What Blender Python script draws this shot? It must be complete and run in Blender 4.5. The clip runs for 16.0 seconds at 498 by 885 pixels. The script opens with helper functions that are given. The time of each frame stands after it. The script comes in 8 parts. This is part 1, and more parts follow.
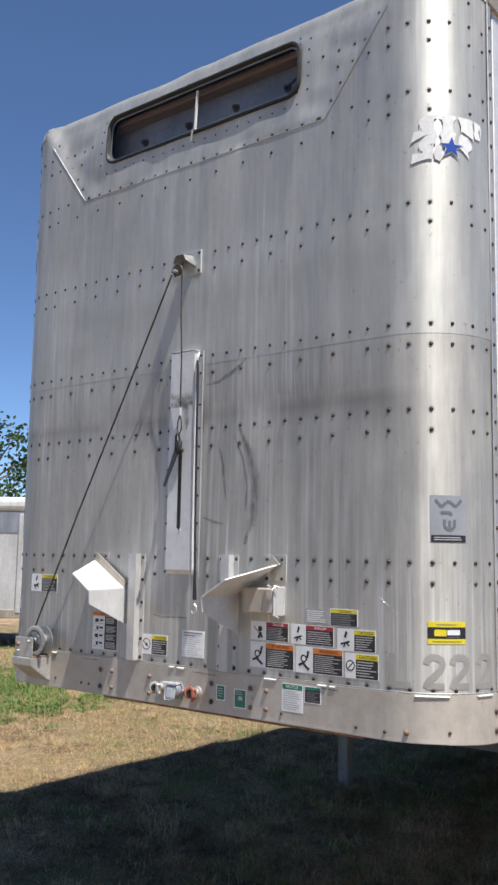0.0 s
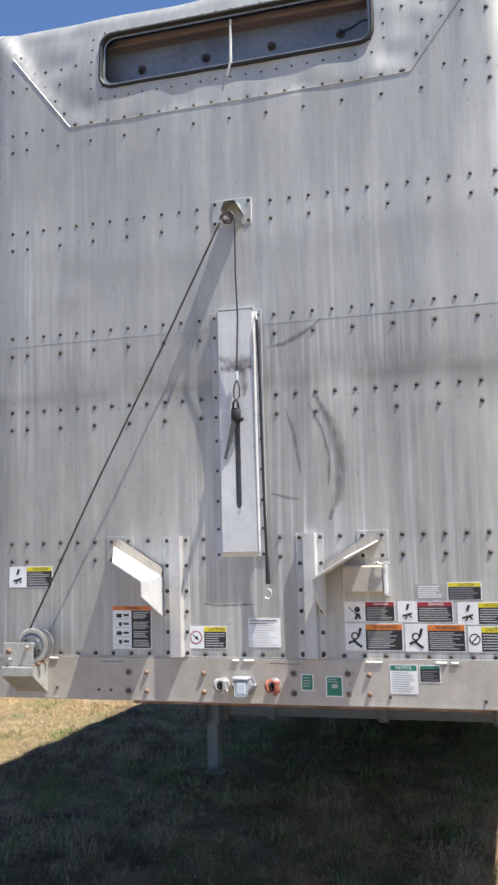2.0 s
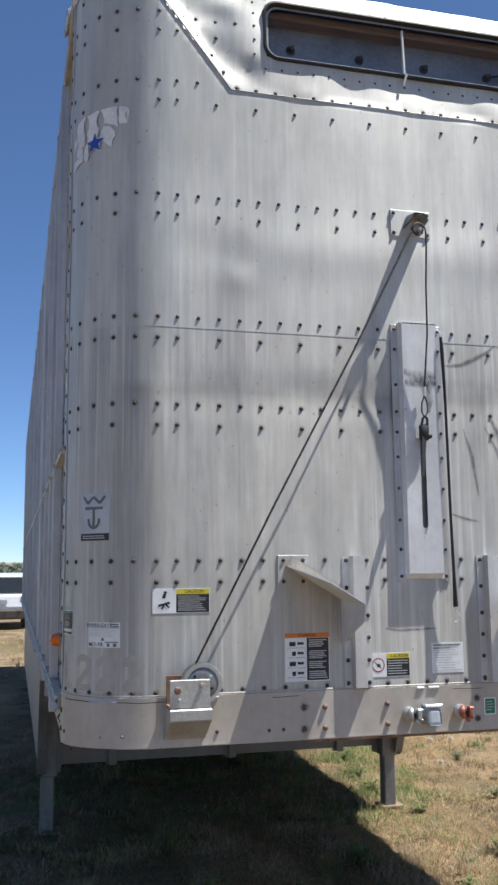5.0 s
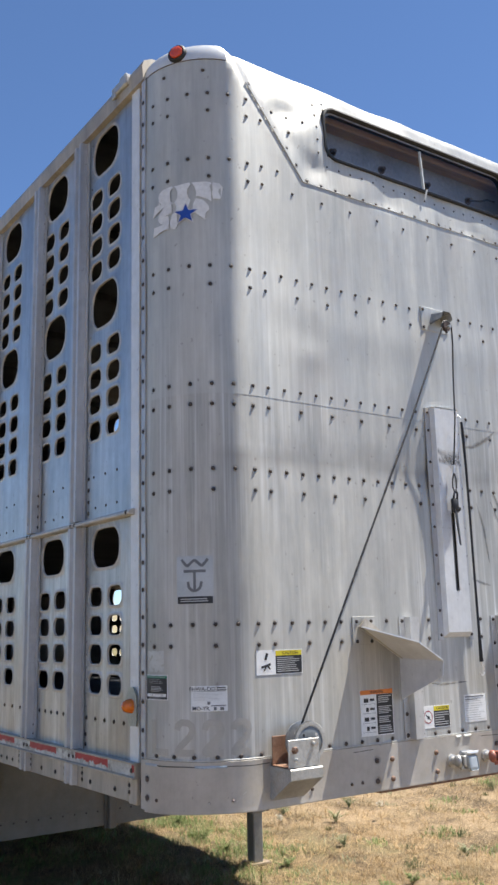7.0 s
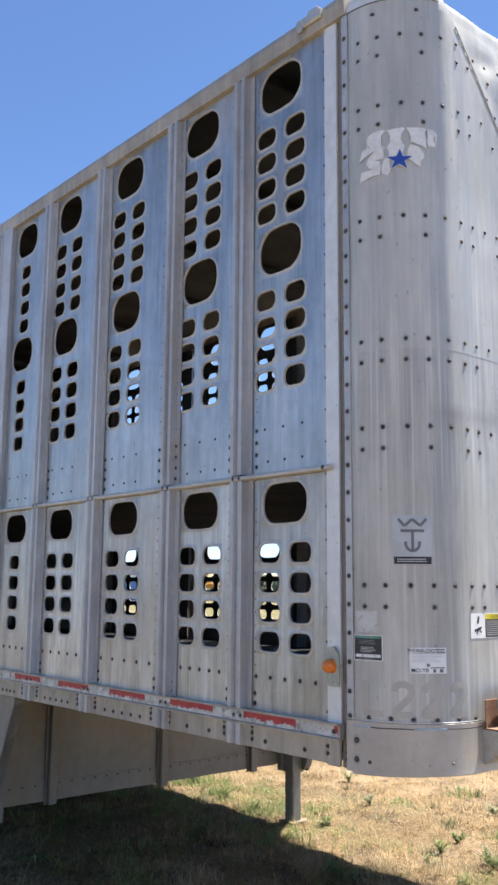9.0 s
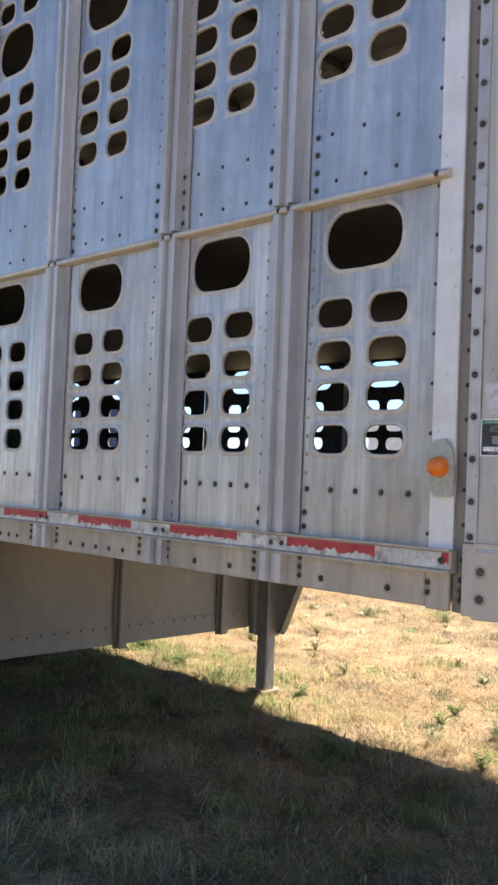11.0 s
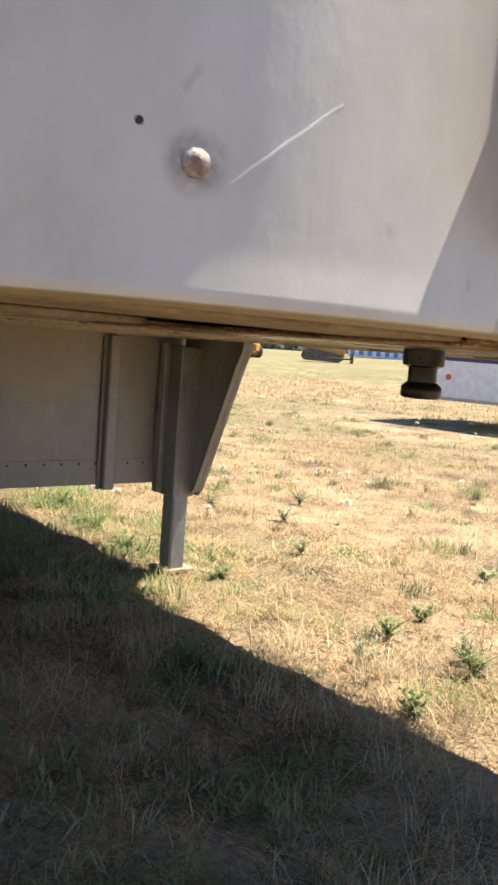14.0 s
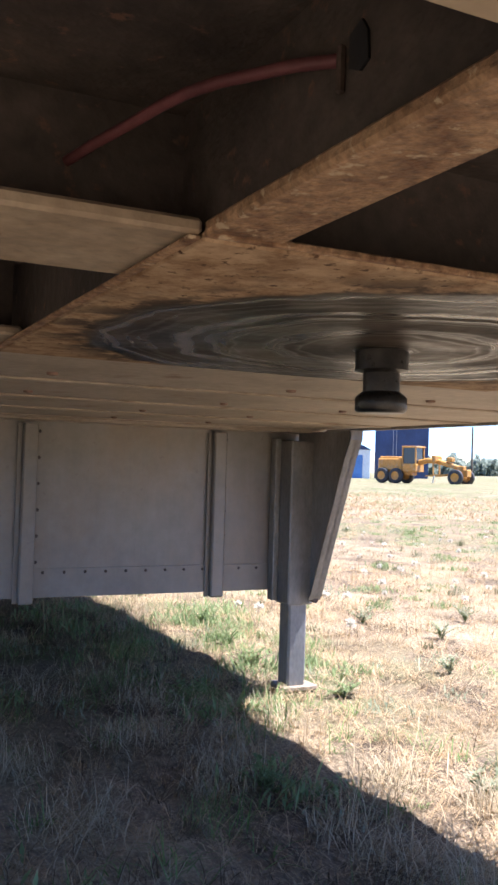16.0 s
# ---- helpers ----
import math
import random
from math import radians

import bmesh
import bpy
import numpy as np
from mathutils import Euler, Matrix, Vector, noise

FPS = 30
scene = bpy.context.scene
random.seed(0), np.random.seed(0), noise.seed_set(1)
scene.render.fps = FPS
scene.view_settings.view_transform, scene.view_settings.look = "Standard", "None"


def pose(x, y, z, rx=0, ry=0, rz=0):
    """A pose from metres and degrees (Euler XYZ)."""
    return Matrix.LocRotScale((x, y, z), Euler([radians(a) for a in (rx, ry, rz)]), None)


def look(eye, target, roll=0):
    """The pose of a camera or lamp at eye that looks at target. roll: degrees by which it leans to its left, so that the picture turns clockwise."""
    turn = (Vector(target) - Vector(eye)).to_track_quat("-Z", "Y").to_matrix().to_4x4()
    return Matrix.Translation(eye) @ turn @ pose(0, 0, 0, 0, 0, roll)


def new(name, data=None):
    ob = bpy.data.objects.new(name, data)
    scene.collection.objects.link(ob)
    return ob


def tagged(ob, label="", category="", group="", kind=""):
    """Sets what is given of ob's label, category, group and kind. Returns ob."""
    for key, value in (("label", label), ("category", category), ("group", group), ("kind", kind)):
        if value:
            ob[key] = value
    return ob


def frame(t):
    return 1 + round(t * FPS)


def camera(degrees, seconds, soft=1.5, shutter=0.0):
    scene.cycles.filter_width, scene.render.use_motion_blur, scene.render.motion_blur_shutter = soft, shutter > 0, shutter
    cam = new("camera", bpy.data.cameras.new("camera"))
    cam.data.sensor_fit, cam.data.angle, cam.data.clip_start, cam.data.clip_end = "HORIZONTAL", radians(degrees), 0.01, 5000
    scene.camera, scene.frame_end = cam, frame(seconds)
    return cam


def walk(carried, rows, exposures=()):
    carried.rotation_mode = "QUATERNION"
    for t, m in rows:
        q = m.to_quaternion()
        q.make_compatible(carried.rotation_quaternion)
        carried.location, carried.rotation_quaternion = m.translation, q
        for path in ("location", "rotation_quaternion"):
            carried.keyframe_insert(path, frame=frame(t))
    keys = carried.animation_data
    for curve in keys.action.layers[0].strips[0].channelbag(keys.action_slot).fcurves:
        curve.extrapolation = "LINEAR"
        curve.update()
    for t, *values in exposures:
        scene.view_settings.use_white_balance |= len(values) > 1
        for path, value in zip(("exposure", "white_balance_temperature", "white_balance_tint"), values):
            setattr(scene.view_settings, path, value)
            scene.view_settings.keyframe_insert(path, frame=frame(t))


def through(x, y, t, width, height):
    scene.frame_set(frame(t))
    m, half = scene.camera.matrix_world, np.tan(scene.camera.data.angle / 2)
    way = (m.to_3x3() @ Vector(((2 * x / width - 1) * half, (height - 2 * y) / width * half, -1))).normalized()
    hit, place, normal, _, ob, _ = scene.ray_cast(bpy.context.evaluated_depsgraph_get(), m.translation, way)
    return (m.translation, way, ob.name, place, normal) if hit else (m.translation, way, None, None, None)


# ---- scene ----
# camera and its walk
cam = camera(30.88, 16.0, 2.7, 0.06)
PATH = [
    (0, (2.715, -2.905, 1.758), (1.468, -1.361, 2.011), 1.09),
    (0.5, (2.313, -3.094, 1.769), (1.240, -1.420, 1.990), -0.15),
    (1, (1.882, -3.192, 1.778), (0.982, -1.419, 1.987), 0.40),
    (1.5, (1.477, -3.319, 1.749), (0.754, -1.465, 1.955), 0.80),
    (2, (1.031, -3.403, 1.739), (0.476, -1.494, 1.957), -1.43),
    (2.5, (0.503, -3.384, 1.741), (0.171, -1.427, 1.986), -1.03),
    (3, (0.041, -3.456, 1.759), (-0.080, -1.477, 2.023), 0.31),
    (3.5, (-0.351, -3.373, 1.750), (-0.259, -1.391, 2.003), -0.31),
    (4, (-0.821, -3.336, 1.739), (-0.539, -1.373, 1.998), -0.10),
    (4.5, (-1.218, -3.298, 1.744), (-0.852, -1.349, 2.004), -0.25),
    (4.7, (-1.326, -3.246, 1.712), (-0.914, -1.307, 1.979), -0.38),
    (7, (-2.917, -2.701, 1.735), (-1.798, -1.093, 2.139), -1.37),
    (7.5, (-3.184, -2.620, 1.743), (-1.999, -1.052, 2.112), -1.43),
    (8, (-3.357, -2.401, 1.730), (-2.141, -0.852, 2.082), -1.69),
    (8.5, (-3.523, -2.200, 1.741), (-2.291, -0.661, 2.081), -0.73),
    (9, (-3.712, -1.935, 1.735), (-2.429, -0.435, 2.056), 0.48),
    (9.2, (-3.750, -1.817, 1.722), (-2.441, -0.336, 2.030), 0.72),
    (11.3, (-3.077, -0.721, 1.392), (-1.631, 0.661, 1.431), 2.15),
    (11.5, (-2.988, -0.694, 1.374), (-1.537, 0.682, 1.392), 1.88),
    (12, (-2.645, -0.572, 1.316), (-1.197, 0.805, 1.243), 2.29),
    (12.5, (-2.331, -0.499, 1.284), (-0.921, 0.912, 1.138), 3.18),
    (13, (-1.947, -0.433, 1.258), (-0.642, 1.074, 1.104), 4.57),
    (13.5, (-1.595, -0.313, 1.190), (-0.345, 1.239, 1.023), 6.22),
    (14, (-1.287, -0.210, 1.108), (-0.007, 1.313, 0.896), 4.50),
    (14.5, (-1.015, -0.160, 1.046), (0.118, 1.484, 0.925), 4.01),
    (15, (-0.820, -0.186, 1.063), (0.150, 1.563, 1.074), 3.27),
    (15.5, (-0.743, -0.213, 1.002), (0.171, 1.564, 1.083), 2.02),
    (16, (-0.732, -0.204, 0.959), (0.146, 1.592, 1.016), 1.74),
]
EXPOSURES = [(0.0, 0.58, 6450, 10), (1.0, 0.89, 6500, 10), (2.0, 1.10, 6450, 9), (2.5, 1.16, 6450, 9), (3.5, 0.93, 6400, 9), (4.0, 0.74, 6300, 8), (4.5, 0.50, 6200, 9), (7.0, 0.92, 6450, 9), (9.0, 1.34, 6550, 10), (11.5, 1.60, 7150, 13), (12.0, 1.60, 7200, 15), (12.5, 1.60, 7400, 14), (13.5, 1.54, 7650, 15), (14.0, 1.56, 6900, 10), (14.5, 1.42, 6300, 14), (15.0, 1.58, 6250, 11), (15.5, 1.62, 6050, 12), (16.0, 1.86, 5450, 19)]
walk(cam, [(t, look(eye, target, roll)) for t, eye, target, roll in PATH], EXPOSURES)

# world and sun: a clear summer noon, the sun high on the trailer's right, a little ahead of its nose
SUN_FROM = Vector((0.42, -0.135, 1.0)).normalized()
world = bpy.data.worlds.new("world")
scene.world = world
world.use_nodes = True
wn, wl = world.node_tree.nodes, world.node_tree.links
sky = wn.new("ShaderNodeTexSky")
sky.sky_type = "NISHITA"
sky.sun_disc = False
sky.sun_elevation = math.asin(SUN_FROM.z)
sky.sun_rotation = math.atan2(SUN_FROM.x, SUN_FROM.y)
sky.altitude, sky.air_density, sky.dust_density, sky.ozone_density = 3000, 0.95, 0.1, 6.5
wl.new(sky.outputs[0], wn["Background"].inputs[0])
wn["Background"].inputs[1].default_value = 0.100
sun_data = bpy.data.lights.new("sun", "SUN")
sun_data.energy, sun_data.angle, sun_data.color = 5.0, radians(0.53), (1.0, 0.95, 0.87)
sun = new("sun", sun_data)
sun.matrix_world = look(SUN_FROM * 60, (0, 0, 0))


# ---------------------------------------------------------------- materials
def nodes_of(name):
    m = bpy.data.materials.new(name)
    m.use_nodes = True
    return m, m.node_tree.nodes, m.node_tree.links


def noise_at(n, l, scale, detail=4.0, rough=0.55, stretch=(1, 1, 1), seed=0.0):
    geo = n.new("ShaderNodeNewGeometry")
    mp = n.new("ShaderNodeMapping")
    mp.inputs["Scale"].default_value = stretch
    mp.inputs["Location"].default_value = (seed, seed * 0.7, seed * 1.3)
    l.new(geo.outputs["Position"], mp.inputs["Vector"])
    t = n.new("ShaderNodeTexNoise")
    t.inputs["Scale"].default_value, t.inputs["Detail"].default_value, t.inputs["Roughness"].default_value = scale, detail, rough
    l.new(mp.outputs[0], t.inputs["Vector"])
    return t.outputs["Fac"]


def ramp(n, l, fac, lo, hi, a=(0, 0, 0), b=(1, 1, 1)):
    r = n.new("ShaderNodeValToRGB")
    r.color_ramp.elements[0].position, r.color_ramp.elements[1].position = lo, hi
    r.color_ramp.elements[0].color, r.color_ramp.elements[1].color = (*a, 1), (*b, 1)
    l.new(fac, r.inputs[0])
    return r.outputs[0]


def mixed(n, l, fac, a, b, mode="MIX"):
    x = n.new("ShaderNodeMix")
    x.data_type, x.blend_type = "RGBA", mode
    for sock, v in ((x.inputs["Factor"], fac), (x.inputs["A"], a), (x.inputs["B"], b)):
        if isinstance(v, (int, float)):
            sock.default_value = v
        elif isinstance(v, tuple):
            sock.default_value = (*v, 1) if len(v) == 3 else v
        else:
            l.new(v, sock)
    return x.outputs["Result"]


def surf(name, c1, c2, rough=0.6, metal=0.0, big=3.0, fine=60.0, stretch=(1, 1, 1), bump=0.15, depth=0.002, spread=(0.35, 0.65), grain=0.25,
         stain=None, stain_scale=2.0, stain_stretch=(1, 1, 1), stain_at=(0.55, 0.72), seed=0.0, vary=0.0, island=0.0, coat=0.0):
    """A surface with two scales of variation, an optional stain and fine relief."""
    m, n, l = nodes_of(name)
    p = n["Principled BSDF"]
    a = noise_at(n, l, big, 4, 0.6, stretch, seed)
    f = noise_at(n, l, fine, 3, 0.6, stretch, seed + 3)
    col = ramp(n, l, a, spread[0], spread[1], c1, c2)
    g = ramp(n, l, f, 0.25, 0.75, (1 - grain,) * 3, (1 + grain * 0.4,) * 3)
    col = mixed(n, l, 1.0, col, g, "MULTIPLY")
    if stain:
        s = ramp(n, l, noise_at(n, l, stain_scale, 6, 0.65, stain_stretch, seed + 9), stain_at[0], stain_at[1])
        col = mixed(n, l, s, col, stain)
    if vary or island:
        info = n.new("ShaderNodeObjectInfo") if vary else n.new("ShaderNodeNewGeometry")
        rnd = info.outputs["Random"] if vary else info.outputs["Random Per Island"]
        k = vary or island
        col = mixed(n, l, 1.0, col, ramp(n, l, rnd, 0, 1, (1 - k,) * 3, (1 + k * 0.6,) * 3), "MULTIPLY")
    l.new(col, p.inputs["Base Color"])
    r = n.new("ShaderNodeMapRange")
    r.inputs["To Min"].default_value, r.inputs["To Max"].default_value = max(rough - 0.1, 0.03), min(rough + 0.12, 1.0)
    l.new(f, r.inputs["Value"])
    l.new(r.outputs[0], p.inputs["Roughness"])
    p.inputs["Metallic"].default_value = metal
    p.inputs["Coat Weight"].default_value = coat
    if bump:
        b = n.new("ShaderNodeBump")
        b.inputs["Strength"].default_value, b.inputs["Distance"].default_value = bump, depth
        l.new(f, b.inputs["Height"])
        l.new(b.outputs[0], p.inputs["Normal"])
    return m


def aluminium(name, c1, c2, rough, streak, dirt, seed, dirt_at=(0.52, 0.75), metal=0.42, band=None, mottle=1.0, washed=0.0):
    """Weathered sheet aluminium: vertical rain streaks, chalky patches, a film of dust."""
    m, n, l = nodes_of(name)
    p = n["Principled BSDF"]
    cloud = noise_at(n, l, 1.3, 5, 0.6, (1, 1, 1), seed)
    runs = noise_at(n, l, 1.0, 6, 0.66, (15, 15, 1.5), seed + 4)
    thin = noise_at(n, l, 1.0, 4, 0.7, (85, 85, 2.6), seed + 8)
    fine = noise_at(n, l, 240, 3, 0.6, (1, 1, 0.25), seed + 12)
    col = ramp(n, l, cloud, 0.3, 0.7, c1, c2)
    col = mixed(n, l, 1.0, col, ramp(n, l, runs, 0.3, 0.72, (1 - streak,) * 3, (1 + streak * 0.35,) * 3), "MULTIPLY")
    col = mixed(n, l, 1.0, col, ramp(n, l, thin, 0.3, 0.7, (1 - streak * 0.34,) * 3, (1 + streak * 0.12,) * 3), "MULTIPLY")
    grime = ramp(n, l, noise_at(n, l, 2.6, 7, 0.7, (1, 1, 0.55), seed + 20), dirt_at[0], dirt_at[1])
    col = mixed(n, l, grime, col, dirt)
    wide = noise_at(n, l, 1.0, 5, 0.66, (5, 5, 1.1), seed + 30)
    col = mixed(n, l, 1.0, col, ramp(n, l, wide, 0.32, 0.68, (1 - streak * 0.7,) * 3, (1 + streak * 0.3,) * 3), "MULTIPLY")
    mott = noise_at(n, l, 17, 8, 0.68, (1, 1, 0.9), seed + 60)
    col = mixed(n, l, 1.0, col, ramp(n, l, mott, 0.3, 0.7, (1 - 0.12 * mottle, 1 - 0.125 * mottle, 1 - 0.13 * mottle), (1 + 0.06 * mottle,) * 3), "MULTIPLY")
    specks = ramp(n, l, noise_at(n, l, 46, 2, 0.5, (1, 1, 0.8), seed + 50), 0.70, 0.76, (0, 0, 0), (0.45,) * 3)
    col = mixed(n, l, specks, col, (0.20, 0.17, 0.15))
    chalk = None
    if washed:
        # pale runs of dried wash water, thicker in some stretches than in others
        lines = ramp(n, l, noise_at(n, l, 1.0, 3, 0.6, (58, 58, 0.7), seed + 80), 0.48, 0.72)
        where = ramp(n, l, noise_at(n, l, 1.0, 3, 0.5, (1.6, 1.6, 0.9), seed + 90), 0.42, 0.62)
        chalk = mixed(n, l, 1.0, mixed(n, l, 1.0, lines, where, "MULTIPLY"), (washed,) * 3, "MULTIPLY")
        col = mixed(n, l, chalk, col, (0.86, 0.86, 0.85))
    if band:
        # a rubbed, greasy band across the sheet at one height
        geo = n.new("ShaderNodeNewGeometry")
        sep = n.new("ShaderNodeSeparateXYZ")
        l.new(geo.outputs["Position"], sep.inputs[0])
        rr = n.new("ShaderNodeValToRGB")
        el = rr.color_ramp.elements
        el[0].position, el[0].color = 0.0, (0, 0, 0, 1)
        el[1].position, el[1].color = 1.0, (0, 0, 0, 1)
        for q, v in ((0.25, 0.35), (0.5, 1.0), (0.62, 0.0)):
            el.new(q).color = (v, v, v, 1)
        mr = n.new("ShaderNodeMapRange")
        mr.inputs["From Min"].default_value, mr.inputs["From Max"].default_value = band[0], band[1]
        l.new(sep.outputs[2], mr.inputs["Value"])
        l.new(mr.outputs[0], rr.inputs[0])
        fac = mixed(n, l, 1.0, rr.outputs[0], ramp(n, l, noise_at(n, l, 3.0, 5, 0.6, (1, 1, 0.3), seed + 40), 0.38, 0.62, (0.1,) * 3, (0.75,) * 3), "MULTIPLY")
        front = n.new("ShaderNodeMapRange")
        front.inputs["From Min"].default_value, front.inputs["From Max"].default_value = 0.012, 0.06
        front.inputs["To Min"].default_value, front.inputs["To Max"].default_value = 1.0, 0.0
        l.new(sep.outputs[1], front.inputs["Value"])
        fac = mixed(n, l, 1.0, fac, front.outputs[0], "MULTIPLY")
        col = mixed(n, l, fac, col, (0.27, 0.25, 0.23))
    l.new(col, p.inputs["Base Color"])
    r = n.new("ShaderNodeMapRange")
    r.inputs["From Min"].default_value, r.inputs["From Max"].default_value = 0.3, 0.7
    r.inputs["To Min"].default_value, r.inputs["To Max"].default_value = rough - 0.07, rough + 0.1
    l.new(runs, r.inputs["Value"])
    l.new(r.outputs[0], p.inputs["Roughness"])
    k = n.new("ShaderNodeMapRange")
    k.inputs["To Min"].default_value, k.inputs["To Max"].default_value = metal, metal * 0.45
    l.new(mixed(n, l, 1.0, grime, chalk, "ADD") if chalk else grime, k.inputs["Value"])
    l.new(k.outputs[0], p.inputs["Metallic"])
    up = n.new("ShaderNodeCombineXYZ")
    up.inputs[2].default_value = 1.0
    l.new(up.outputs[0], p.inputs["Tangent"])
    p.inputs["Anisotropic"].default_value = 0.65
    b = n.new("ShaderNodeBump")
    b.inputs["Strength"].default_value, b.inputs["Distance"].default_value = 0.06, 0.001
    l.new(fine, b.inputs["Height"])
    lumps = n.new("ShaderNodeBump")
    lumps.inputs["Strength"].default_value, lumps.inputs["Distance"].default_value = 0.06, 0.004
    l.new(noise_at(n, l, 30, 6, 0.62, (1, 1, 0.8), seed + 70), lumps.inputs["Height"])
    l.new(lumps.outputs[0], b.inputs["Normal"])
    l.new(b.outputs[0], p.inputs["Normal"])
    return m


def plain(name, colour, rough=0.5, metal=0.0, **more):
    return surf(name, tuple(c * 0.9 for c in colour), tuple(min(c * 1.08, 1) for c in colour), rough, metal, 9.0, 180.0, grain=0.12, bump=0.08, depth=0.0006, **more)


